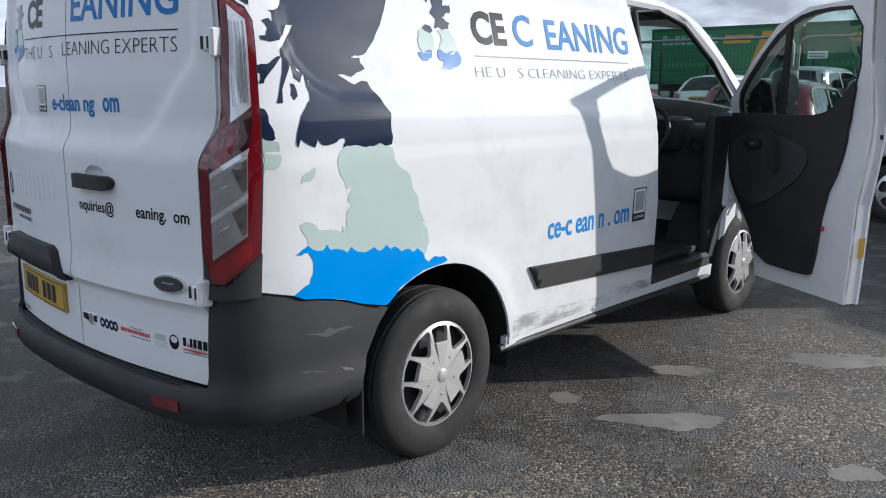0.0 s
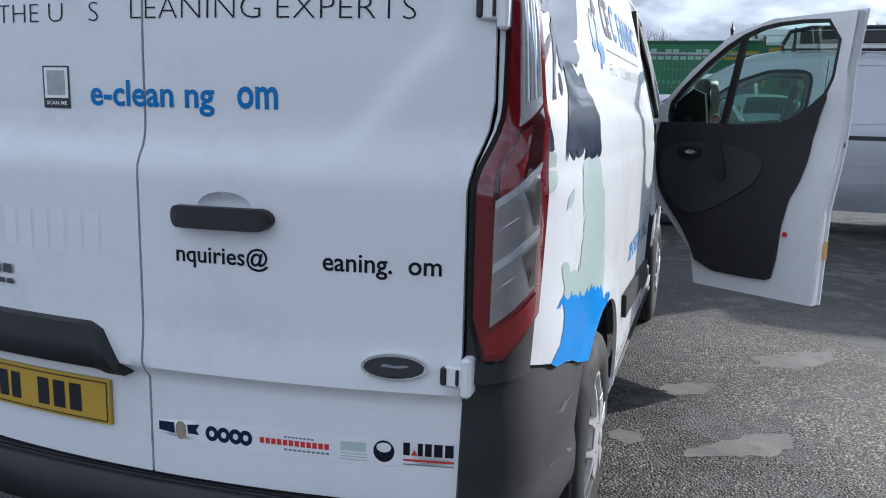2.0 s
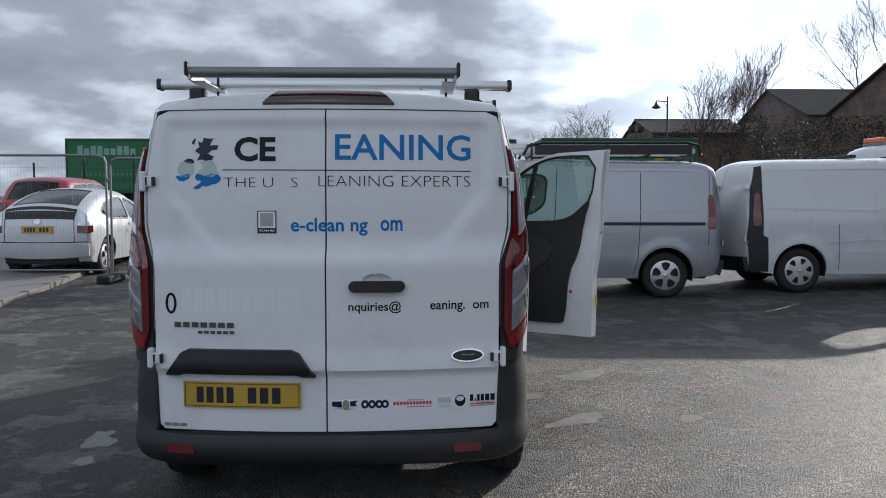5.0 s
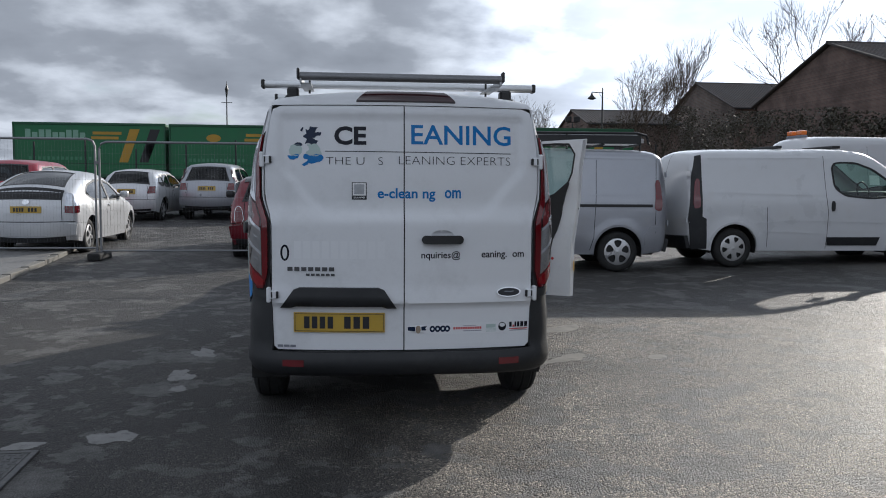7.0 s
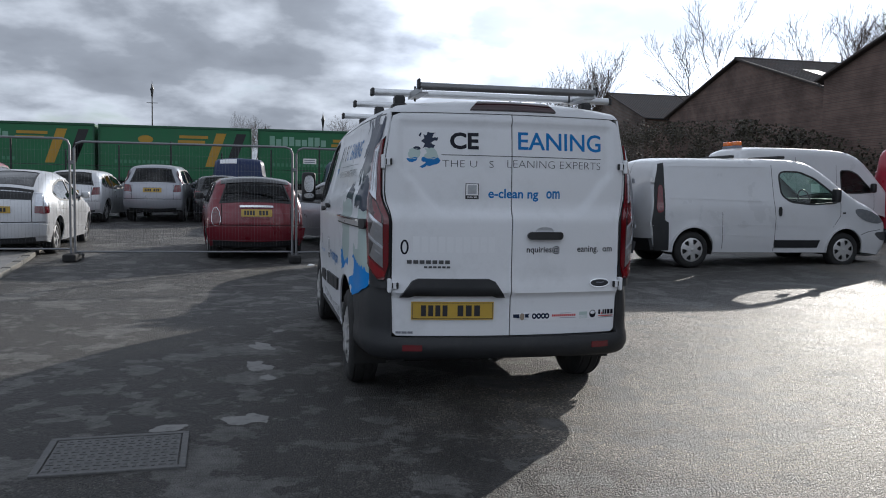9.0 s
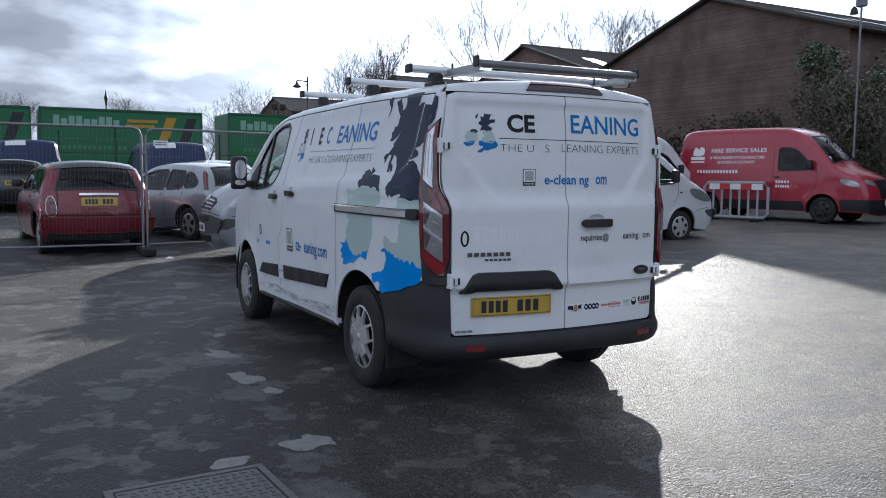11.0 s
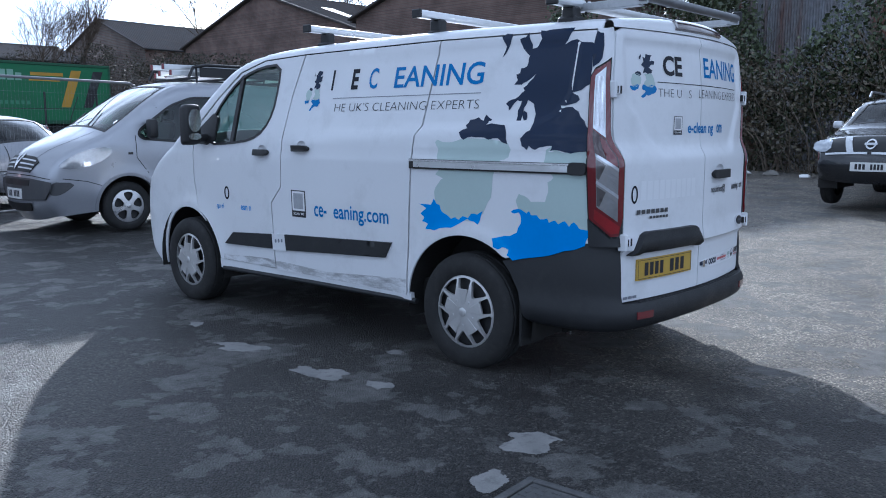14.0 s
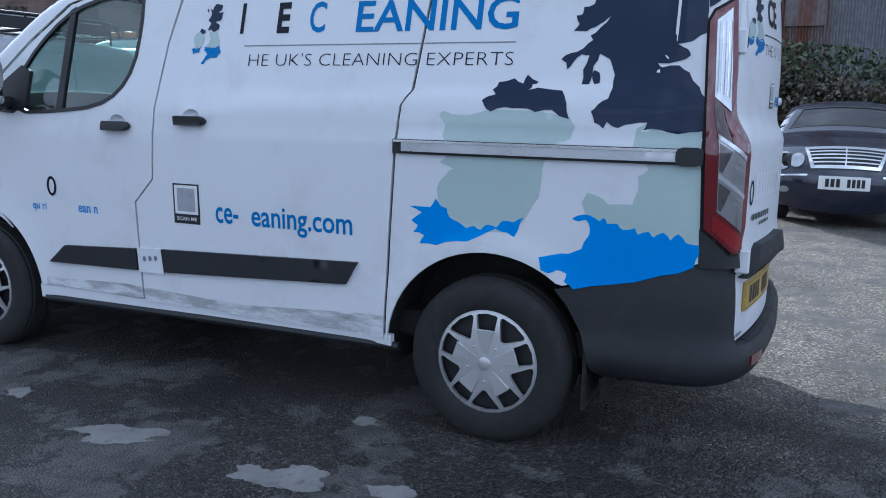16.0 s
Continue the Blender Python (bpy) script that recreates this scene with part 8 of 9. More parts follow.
c, sh, tail, nose = car("saloon_car", "dark blue saloon car facing the yard", CAR_SALOON, "blue_black_paint", at_ground(9.70, -1.42, 90), group="dark cars along the hedge")
gr = sheet("grille", [soften([(-0.33, 0.62), (0.33, 0.62), (0.40, 0.78), (-0.40, 0.78)], 0)], nose, "trim_black", c, "chrome framed grille", step=0.05, d=0.012, thick=0.015)
sheet("grille_frame", [[(-0.35, 0.605), (0.35, 0.605), (0.43, 0.795), (-0.43, 0.795)], [(-0.32, 0.63), (0.32, 0.63), (0.39, 0.77), (-0.39, 0.77)]], nose, "chrome", gr, "", step=0.05, d=0.022, thick=0.02)
for k in range(4):
    w = 0.33 + 0.015 * k
    sheet("grille_bar", [rect(-w, 0.650 + 0.031 * k, w, 0.661 + 0.031 * k)], nose, "chrome", gr, "", step=0.08, d=0.020, thick=0.01)
sheet("grille_bar", [rect(-0.007, 0.62, 0.007, 0.78)], nose, "chrome", gr, "", step=0.08, d=0.022, thick=0.01)
for s in (-1, 1):
    for cx, r in ((0.66, 0.105), (0.50, 0.075)):
        sheet("headlamp", [ellipse(s * cx, 0.70 - (0.0 if cx > 0.6 else 0.012), r, r * 0.86)], nose, "headlamp", c, "round headlamp", step=0.03, d=0.016, thick=0.02)
    sheet("bumper_strip", [rect(s * 0.38, 0.545, s * 0.80, 0.56)], nose, "chrome", c, "", step=0.06, d=0.014, thick=0.01)
    sheet("fog_lamp", [ellipse(s * 0.62, 0.40, 0.06, 0.035)], nose, "headlamp", c, "", step=0.03, d=0.012, thick=0.012)
plate_on(c, nose, 0.0, 0.49, True)

root, sh = vehicle("pickup_truck", "black pickup truck with silver front and roof rails", "pickup truck", PICKUP, "black_paint", at_ground(13.1, 0.55, 90), "six", "alloy", group="dark cars along the hedge", fine=0.08)
nose = sh.end(False)
sheet("grille", [soften([(-0.66, 0.80), (0.66, 0.80), (0.70, 1.01), (-0.70, 1.01)], 0)], nose, "trim_black", root, "black grille in silver frame", step=0.06, d=0.010, thick=0.012)
for s in (-1, 1):
    sheet("grille_frame", [[(s * 0.22, 0.79), (s * 0.32, 0.79), (s * 0.42, 1.01), (s * 0.32, 1.01)]], nose, "aluminium", root, "", step=0.06, d=0.022, thick=0.02)
    sheet("grille_frame", [rect(s * 0.03, 0.785, s * 0.66, 0.81)], nose, "aluminium", root, "", step=0.06, d=0.022, thick=0.02)
    sheet("headlamp", [soften([(s * 0.58, 0.83), (s * 0.86, 0.84), (s * 0.88, 1.0), (s * 0.60, 1.02)], 1)], nose, "headlamp", root, "clear headlamp", step=0.05, d=0.02, thick=0.02)
    door_mirror(root, sh, 2.16, 1.26, "silver_light", s)
    bm = bmesh.new()
    tube(bm, [(s * 0.56, 0.75, 1.70), (s * 0.58, 0.85, 1.82), (s * 0.58, 1.75, 1.84), (s * 0.56, 1.95, 1.74)], 0.02, 8)
    part("roof_rail", bm, "aluminium", root, "silver roof rail", smooth=True)
sheet("badge", [ellipse(0, 0.90, 0.075, 0.06), ellipse(0, 0.90, 0.055, 0.042)], nose, "chrome", root, "round chrome badge", step=0.05, d=0.026, thick=0.012)
sheet("badge_bar", [rect(-0.09, 0.888, 0.09, 0.912)], nose, "chrome", root, "", step=0.05, d=0.030, thick=0.01)
plate_on(root, nose, 0.0, 0.63, True)
sheet("notice", [rect(sh.at(2.5, 1.27), 0.44, sh.at(2.44, 1.32), 0.60)], sh.top, "vinyl_white", root, "pale paper behind the windscreen", step=0.1, d=-0.02)

# ---------------------------------------------------------------- ground details
def ground_patch(cx, cy, rx, ry, rz, seed, material="patch", h=0.0016):
    rng = random.Random(seed)
    n = 13
    lp = [((1 + rng.uniform(-0.55, 0.45)) * rx * math.cos(k * math.tau / n), (1 + rng.uniform(-0.55, 0.45)) * ry * math.sin(k * math.tau / n)) for k in range(n)]
    lp = jag(soften(lp, 1), 4, 0.30, seed)
    c, s = math.cos(radians(rz)), math.sin(radians(rz))
    lp = [(cx + c * a - s * b, cy + s * a + c * b) for a, b in lp]

    def mp(a, b, d):
        return np.stack([a, b, np.array([ground_z(x, y) for x, y in zip(a, b)]) + h + d], 1)
    ob = sheet("ground_patch", [lp], mp, material, ground, "", step=0.15)
    return ob


for i, (x, y, a, b, r) in enumerate(((-1.55, 1.35, 0.10, 0.22, 20), (-1.58, 0.52, 0.09, 0.24, 15), (-1.62, -0.98, 0.15, 0.12, 0), (-1.52, 0.13, 0.07, 0.09, 0), (-0.99, 0.52, 0.05, 0.06, 0),
                                     (-2.08, -1.10, 0.11, 0.07, 30), (-1.40, 2.12, 0.07, 0.08, 0))):
    ground_patch(x, y, a, b, r, i + 1)

for i, (x, y, a, b) in enumerate(((0.98, 0.84, 0.11, 0.07), (1.46, 0.92, 0.26, 0.09), (1.20, 1.56, 0.15, 0.08), (1.78, 2.32, 0.30, 0.12), (2.25, 0.92, 0.13, 0.08))):
    ground_patch(x, y, a, b, 42, 60 + i, "smooth_patch", 0.0012)


def manhole():
    root = thing("manhole_cover", "rectangular cast iron chequered cover set in asphalt", "manhole cover", pose(-2.30, -1.53, 0.0, 0, 0, 3), kind="")
    rim = bmesh.new()
    for lo, hi in (((-0.36, -0.31, -0.01), (0.36, -0.275, 0.012)), ((-0.36, 0.275, -0.01), (0.36, 0.31, 0.012)), ((-0.36, -0.275, -0.01), (-0.325, 0.275, 0.012)), ((0.325, -0.275, -0.01), (0.36, 0.275, 0.012))):
        mbox(rim, lo, hi, 0.003)
    part("surround", rim, "cast_iron", root)
    part("cover", box((-0.318, -0.268, -0.01), (0.318, 0.268, 0.008), 0.003), "cast_iron", root)
    stud = bmesh.new()
    mbox(stud, (-0.019, -0.008, 0), (0.019, 0.008, 0.005), 0.002)
    first = part("stud", stud, "cast_iron", root)
    k = 0
    for i in range(14):
        for j in range(11):
            x, y = -0.29 + 0.0446 * i, -0.24 + 0.048 * j
            ob = first if k == 0 else new("stud", first.data)
            if k:
                ob.parent = root
            ob.matrix_basis = pose(x, y, 0.007, 0, 0, 90 * ((i + j) % 2))
            k += 1


manhole()


def kerb():
    root = tagged(new("kerb"), "row of worn concrete kerb stones", "kerb", kind="structure")
    me = None
    pts = [(-5.05, 4.6), (-5.10, 5.5), (-5.18, 6.4), (-5.27, 7.3), (-5.36, 8.2), (-5.46, 9.1), (-5.57, 10.0), (-5.7, 10.9), (-5.85, 11.8)]
    for (x, y), (x2, y2) in zip(pts, pts[1:]):
        if me is None:
            bm = box((-0.06, 0.006, -0.12), (0.06, 0.894, 0.085), 0.012, None, 2)
            ob = part("kerb_stone", bm, "concrete", root)
            me = ob.data
        else:
            ob = new("kerb_stone", me)
            ob.parent = root
        ob.matrix_basis = pose(x, y, ground_z(x, y), 0, 0, math.degrees(math.atan2(-(x2 - x), y2 - y)))
    lp = [(p[0] - 0.07, p[1]) for p in pts] + [(-9.5, 12.5), (-10.5, 4.0)]
    verge = sheet("verge", [lp], lambda a, b, d: np.stack([a, b, np.array([ground_z(x, y) for x, y in zip(a, b)]) + 0.07 + d], 1), "patch", None, "", step=0.4, thick=0.1)
    tagged(verge, "raised strip of worn dusty tarmac behind the kerb", "verge", kind="structure")


kerb()


# ---------------------------------------------------------------- mesh fence
def fence_panel(a, b):
    root = thing("mesh_fence", "galvanised temporary mesh fence panel on block feet", "fence", pose(a[0], a[1], ground_z(0.5 * (a[0] + b[0]), a[1]), 0, 0, a[2]), "temporary fence panels")
    w = math.hypot(b[0] - a[0], b[1] - a[1]) - 0.07
    z0, z1, r = 0.17, 2.05, 0.12
    pts = [(0, 0, 0.02), (0, 0, z1 - r), (0.035, 0, z1 - 0.035), (r, 0, z1), (w - r, 0, z1), (w - 0.035, 0, z1 - 0.035), (w, 0, z1 - r), (w, 0, 0.02)]
    bm = bmesh.new()
    tube(bm, pts, 0.021, 8)
    part("frame_tube", bm, "fence_steel", root, smooth=True)
    bm = bmesh.new()
    tube(bm, [(0, 0, z0), (w, 0, z0)], 0.016, 8)
    part("bottom_tube", bm, "fence_steel", root, smooth=True)
    V, F = [], []

    def wire(a, b, t):
        k = len(V)
        d = (Vector(b) - Vector(a)).normalized()
        s = d.cross(Vector((0, 1, 0))).normalized() * t
        o = Vector((0, t, 0))
        for p in (Vector(a), Vector(b)):
            V.extend([tuple(p + s), tuple(p + o), tuple(p - s), tuple(p - o)])
        F.extend([(k + i, k + (i + 1) % 4, k + 4 + (i + 1) % 4, k + 4 + i) for i in range(4)])
    n = int(w / 0.055)
    for i in range(1, n):
        wire((w * i / n, 0, z0), (w * i / n, 0, z1), 0.0009)
    for z in np.linspace(z0 + 0.2, z1 - 0.2, 7):
        wire((0, 0, z), (w, 0, z), 0.0010)
    me = bpy.data.meshes.new("wire_mesh")
    me.from_pydata(V, [], F)
    tagged(link("wire_mesh", me, "fence_steel", root), kind="stuff")
    part("clip", box((w + 0.0, -0.03, 1.62), (w + 0.075, 0.03, 1.68), 0.008), "fence_steel", root)


ends = [(-8.60, 9.1, 0), (-4.68, 9.1, 0), (-0.95, 9.1, 11), (2.35, 9.75, 0)]
for a, b in zip(ends, ends[1:]):
    fence_panel(a, b)
for x, y, _ in ends:
    z = ground_z(x, y)
    root = thing("rubber_block", "black rubber block under the mesh fence", "fence block", pose(x - 0.03, y, z), "fence feet")
    bm = bmesh.new()
    mbox(bm, (-0.11, -0.36, 0), (0.11, 0.36, 0.13), 0.03, None, 2)
    part("block", bm, "rubber", root)
board = thing("notice_board", "small white notice fixed to the mesh fence", "sign", pose(-0.83, 9.09, ground_z(-0.6, 9.1) + 1.77, 0, 0, 11))
part("panel", box((0, -0.006, 0), (0.24, 0.0, 0.095), 0.002), "vinyl_white", board)
for k in range(2):
    part("line", box((0.02, -0.009, 0.022 + 0.035 * k), (0.21, -0.006, 0.036 + 0.035 * k), 0), "vinyl_grey", board)


# ---------------------------------------------------------------- green box trailers
def trailer(x0, x1, y, ztop, wide_words, label):
    zg = ground_z(0.5 * (x0 + x1), y)
    L = x1 - x0
    root = thing("box_trailer", label, "trailer", pose(x0, y, zg), "green box trailers")
    H = ztop - zg
    bm = bmesh.new()
    mbox(bm, (0, 0, 1.05), (L, 2.5, H), 0.03)
    part("box_body", bm, "green_body", root, "green box body")
    face = flat((0, -0.004, 0), (1, 0, 0), (0, 0, 1))
    f2 = lambda a, b, d: face(a, b, 0) + np.array([0, -1, 0]) * (0.006 + d)
    part("top_rail", box((-0.01, -0.03, H - 0.09), (L + 0.01, 0.05, H + 0.01), 0.01), "green_dark", root)
    part("bottom_rail", box((-0.01, -0.04, 1.02), (L + 0.01, 0.05, 1.16), 0.01), "green_dark", root)
    for x in (-0.01, L - 0.06):
        part("corner_post", box((x, -0.025, 1.05), (x + 0.07, 0.06, H), 0.008), "green_dark", root)
    h0 = 1.3
    hh = H - h0
    for k, m in ((0.69, "yellow_band"), (0.825, "trim_black")):
        part_loop = [(L * k, h0 + 0.18 * hh), (L * k + 0.36, h0 + 0.18 * hh), (L * k + 0.86, h0 + 0.88 * hh), (L * k + 0.46, h0 + 0.88 * hh)]
        sheet("stripe", [part_loop], f2, m, root, "", step=0.5)
    sheet("stripe", [rect(L * 0.51, h0 + 0.66 * hh, L * 0.69, h0 + 0.72 * hh)], f2, "yellow_band", root, "", step=0.5)
    sheet("stripe", [rect(L * 0.52, h0 + 0.76 * hh, L * 0.71, h0 + 0.82 * hh)], f2, "yellow_band", root, "", step=0.5)
    if wide_words:
        a, w = L * 0.08, L * 0.40 / 9
        for k, tall in enumerate((1.0, 0.68, 0.95, 0.95, 0.68, 0.68, 0.95, 0.95, 0.68)):
            bars("brand_mark", a + k * w, h0 + 0.66 * hh, a + (k + 1) * w, h0 + (0.66 + 0.20 * tall) * hh, 1, f2, "pale_letters", root, "", 0.0, 0.2)
    else:
        sheet("brand_mark", [ellipse(L * 0.30, h0 + 0.72 * hh, 0.30, 0.16)], f2, "yellow_band", root, "", step=0.2)
    bars("motto_mark", L * 0.10, h0 + 0.22 * hh, L * 0.52, h0 + 0.29 * hh, 14, f2, "motto_green", root, "", 0.0, 0.4)
    bm = bmesh.new()
    mbox(bm, (0.1, 0.5, 0.75), (L - 0.1, 2.0, 1.04), 0.02)
    part("chassis", bm, "under", root)
    for x in (L * 0.70, L * 0.88):
        for yy in (0.30, 2.15):
            bm = bmesh.new()
            lathe(bm, [(-0.14, 0.22), (-0.14, 0.40), (-0.11, 0.49), (0.11, 0.49), (0.14, 0.40), (0.14, 0.22), (0.05, 0.20)], 24, closed=True)
            bmesh.ops.transform(bm, matrix=pose(x, yy, 0.49, 0, 0, 90), verts=bm.verts)
            part("wheel", bm, "rubber", root, smooth=True)
    for x in (L * 0.12, L * 0.2):
        part("landing_leg", box((x, 0.35, 0.0), (x + 0.12, 0.5, 0.8), 0.01), "under", root)


trailer(-14.30, -8.22, 30, 3.88, True, "dark green box trailer with yellow and black stripes")
trailer(-8.06, -2.00, 30, 3.87, False, "dark green box trailer with a round emblem")
trailer(-1.72, 4.35, 30, 3.88, True, "green box trailer with pale worn lettering")
trailer(5.42, 11.95, 30, 3.94, True, "green box trailer behind the parked cars")


# palisade posts in front of the trailers
def palisade():
    root = thing("railing", "dark steel post railing in front of the trailers", "railing", pose(0, 27.6, 0))
    for k in range(16):
        x = -14.5 + 1.9 * k
        z = ground_z(x, 27.6)
        bm = bmesh.new()
        mbox(bm, (x - 0.03, -0.03, z), (x + 0.03, 0.03, z + 2.2 + 0.2 * (k % 3)), 0.006)
        part("post", bm, "trim_black", root)
    for zz in (0.6, 1.6):
        bm = bmesh.new()
        tube(bm, [(-14.5 + 1.9 * k, 0, ground_z(-14.5 + 1.9 * k, 27.6) + zz) for k in range(16)], 0.012, 6)
        part("rail", bm, "trim_black", root)


palisade()


# ---------------------------------------------------------------- street lamps
def street_lamp(x, y, top, label, lantern=True):
    z = ground_z(x, y)
    root = thing("street_lamp", label, "street lamp", pose(x, y, z), "street lamps")
    h = top - z
    bm = bmesh.new()
    tube(bm, [(0, 0, -1.2), (0, 0, 0.9), (0, 0, 1.0), (0, 0, h - 0.9)], [0.08, 0.07, 0.04, 0.03], 10)
    part("post", bm, "trim_black" if lantern else "dark_steel", root, smooth=True)
    if lantern:
        bm = bmesh.new()
        for prof in ([(0.0, 0.02), (0.10, 0.04), (0.45, 0.085), (0.47, 0.105), (0.62, 0.05), (0.80, 0.015), (0.92, 0.005)],):
            lathe(bm, prof, 8)
        bmesh.ops.transform(bm, matrix=pose(0, 0, h - 0.92, 0, -90), verts=bm.verts)
        part("lantern", bm, "trim_black", root)
        bm = bmesh.new()
        tube(bm, [(-0.28, 0, h - 1.15), (0.28, 0, h - 1.15)], 0.018, 6)
        part("ladder_bar", bm, "trim_black", root)
    else:
        bm = bmesh.new()
        mbox(bm, (-0.10, -0.14, h - 0.95), (0.10, 0.14, h - 0.70), 0.03)
        tube(bm, [(0, 0, h - 0.7), (-0.25, 0, h - 0.72)], 0.03, 6)
        part("camera_head", bm, "vinyl_grey", root, "grey camera housing")
        bm = bmesh.new()
        lathe(bm, [(0.0, 0.002), (-0.10, 0.09), (-0.24, 0.12), (-0.26, 0.002)], 12)
        bmesh.ops.transform(bm, matrix=pose(-0.32, 0, h - 0.95, 0, -90), verts=bm.verts)
        part("dome", bm, "trim_black", root, smooth=True)


street_lamp(-7.2, 40, 6.90, "black heritage street lamp beyond the trailers")
street_lamp(1.72, 40, 5.60, "black heritage street lamp beyond the trailers")


def bracket_lamp(x, y, top, reach, label, size=1.0):
    """A post with a bell lantern hung from a side arm."""
    z = ground_z(x, y)
    root = thing("street_lamp", label, "street lamp", pose(x, y, z) @ Matrix.Scale(size, 4), "street lamps")
    h = (top - z) / size
    bm = bmesh.new()
    tube(bm, [(0, 0, 0), (0, 0, 1.2), (0, 0, 1.3), (0, 0, h - 0.05), (0, 0, h)], [0.09, 0.08, 0.055, 0.045, 0.01], 10)
    part("post", bm, "trim_black", root, smooth=True)
    bm = bmesh.new()
    tube(bm, [(0, 0, h - 0.30), (-reach, 0, h - 0.26)], 0.03, 6)
    tube(bm, [(0, 0, h - 0.62), (-reach * 0.35, 0, h - 0.30)], 0.014, 6)
    part("arm", bm, "trim_black", root)
    bm = bmesh.new()
    lathe(bm, [(0.0, 0.02), (-0.12, 0.06), (-0.22, 0.10), (-0.34, 0.24), (-0.37, 0.24), (-0.42, 0.12), (-0.44, 0.002)], 12)
    bmesh.ops.transform(bm, matrix=pose(-reach, 0, h - 0.26, 0, -90), verts=bm.verts)
    part("lantern", bm, "trim_black", root, smooth=True)


bracket_lamp(23.2, 72, 10.8, 0.62, "black street lamp with lantern on a side arm", 1.7)


def floodlights(x, y, top):
    z, size = ground_z(x, y), 1.7
    root = thing("floodlight_post", "dark post with two square floodlights", "floodlight", pose(x, y, z) @ Matrix.Scale(size, 4))
    h = (top - z) / size
    bm = bmesh.new()
    tube(bm, [(0, 0, -0.5), (0, 0, h)], 0.045, 8)
    part("post", bm, "trim_black", root)
    bm = bmesh.new()
    tube(bm, [(-0.3, 0, h - 0.02), (0.3, 0, h - 0.02)], 0.03, 6)
    part("crossbar", bm, "trim_black", root)
    for s in (-1, 1):
        part("floodlight", box((s * 0.24 - 0.17, -0.09, h), (s * 0.24 + 0.17, 0.09, h + 0.30), 0.02), "trim_black", root)


floodlights(20.3, 72, 7.5)
street_lamp(19.0, 10.7, 7.3, "grey steel post with camera beside the ivy", False)


# ---------------------------------------------------------------- buildings
def hall(name, label, x0, x1, ridge, half, z_eave, z_ridge, wall, roof, sheets=0, windows=0):
    """A long shed with its ridge along x."""
    root = thing(name, label, "building")
    y0, y1 = ridge - half, ridge + half
    bm = bmesh.new()
    g = ground_z(x0, ridge) - 1.4
    prof = [(y0, g), (y0, z_eave), (ridge, z_ridge - 0.12), (y1, z_eave), (y1, g)]
    A = [bm.verts.new((x0, y, z)) for y, z in prof]
    B = [bm.verts.new((x1, y, z)) for y, z in prof]
    bm.faces.new(A)
    bm.faces.new(B[::-1])
    for i in range(5):
        bm.faces.new((A[i], B[i], B[(i + 1) % 5], A[(i + 1) % 5]))
    w = part("wall", bm, wall, root)
    for s in (-1, 1):
        ye = ridge + s * (half + 0.35)
        ze = z_eave - 0.35 * (z_ridge - z_eave) / half
        u = Vector((0, ridge - ye, z_ridge - ze))
        n = int(u.length / 1.6) + 1
        m = int((x1 - x0) / 1.1)
        bm = bmesh.new()
        mbox(bm, (x0 - 0.3, 0, -0.07), (x1 + 0.3, u.length, 0.05), 0.02)
        ang = math.degrees(math.atan2(u.z, u.y))
        bmesh.ops.transform(bm, matrix=pose(0, ye, ze, ang), verts=bm.verts)
        r = part("roof", bm, roof, root)
        V, F = [], []
        R = pose(0, ye, ze, ang)
        for k in range(int((x1 - x0) / 0.30)):
            x = x0 + 0.30 * k
            i = len(V)
            for yy in (0, u.length):
                for dx, dz in ((0, 0.05), (0.06, 0.085), (0.12, 0.05)):
                    V.append(tuple(R @ Vector((x + dx, yy, dz))))
            F += [(i, i + 1, i + 4, i + 3), (i + 1, i + 2, i + 5, i + 4)]
        me = bpy.data.meshes.new("roof_ribs")
        me.from_pydata(V, [], F)
        tagged(link("roof_ribs", me, roof, r), kind="stuff")
        if sheets and s < 0:
            rng = random.Random(int(x0))
            for k in range(sheets):
                x = x0 + 2 + (x1 - x0 - 6) * k / sheets
                bm = box((x, u.length * 0.30, 0.09), (x + 1.0, u.length * 0.62, 0.10))
                bmesh.ops.transform(bm, matrix=pose(0, ye, ze, ang), verts=bm.verts)
                part("roof_light", bm, "vinyl_grey", r, "pale translucent roof sheet")
    bm = bmesh.new()
    tube(bm, [(x0 - 0.3, ridge, z_ridge + 0.03), (x1 + 0.3, ridge, z_ridge + 0.03)], 0.12, 6)
    part("ridge_cap", bm, roof, root)
    for yy, s in ((y0, -1), (y1, 1)):
        bm = bmesh.new()
        tube(bm, [(x0, yy + s * 0.38, z_eave - 0.16), (x1, yy + s * 0.38, z_eave - 0.16)], 0.08, 6)
        part("gutter", bm, "trim_black", root)
    return root


hall("brick_shed", "dark brick industrial shed with shallow sheet roof", 25.0, 52.0, 22.4, 7.0, 7.1, 9.35, "brick", "roof_sheet", 7)
hall("brick_shed", "tall dark brick shed with sheeted roof", 28.2, 62.0, 42.0, 9.0, 7.2, 10.1, "brick", "roof_sheet", 6)
hall("brick_shed", "low brick shed with pale roof sheets", 36.0, 51.0, 80.0, 9.0, 9.1, 12.4, "brick", "roof_sheet", 0)
hall("brick_shed", "low dark outbuilding among bare trees", 23.0, 32.5, 82.0, 6.0, 7.8, 9.5, "brick", "roof_sheet", 0)


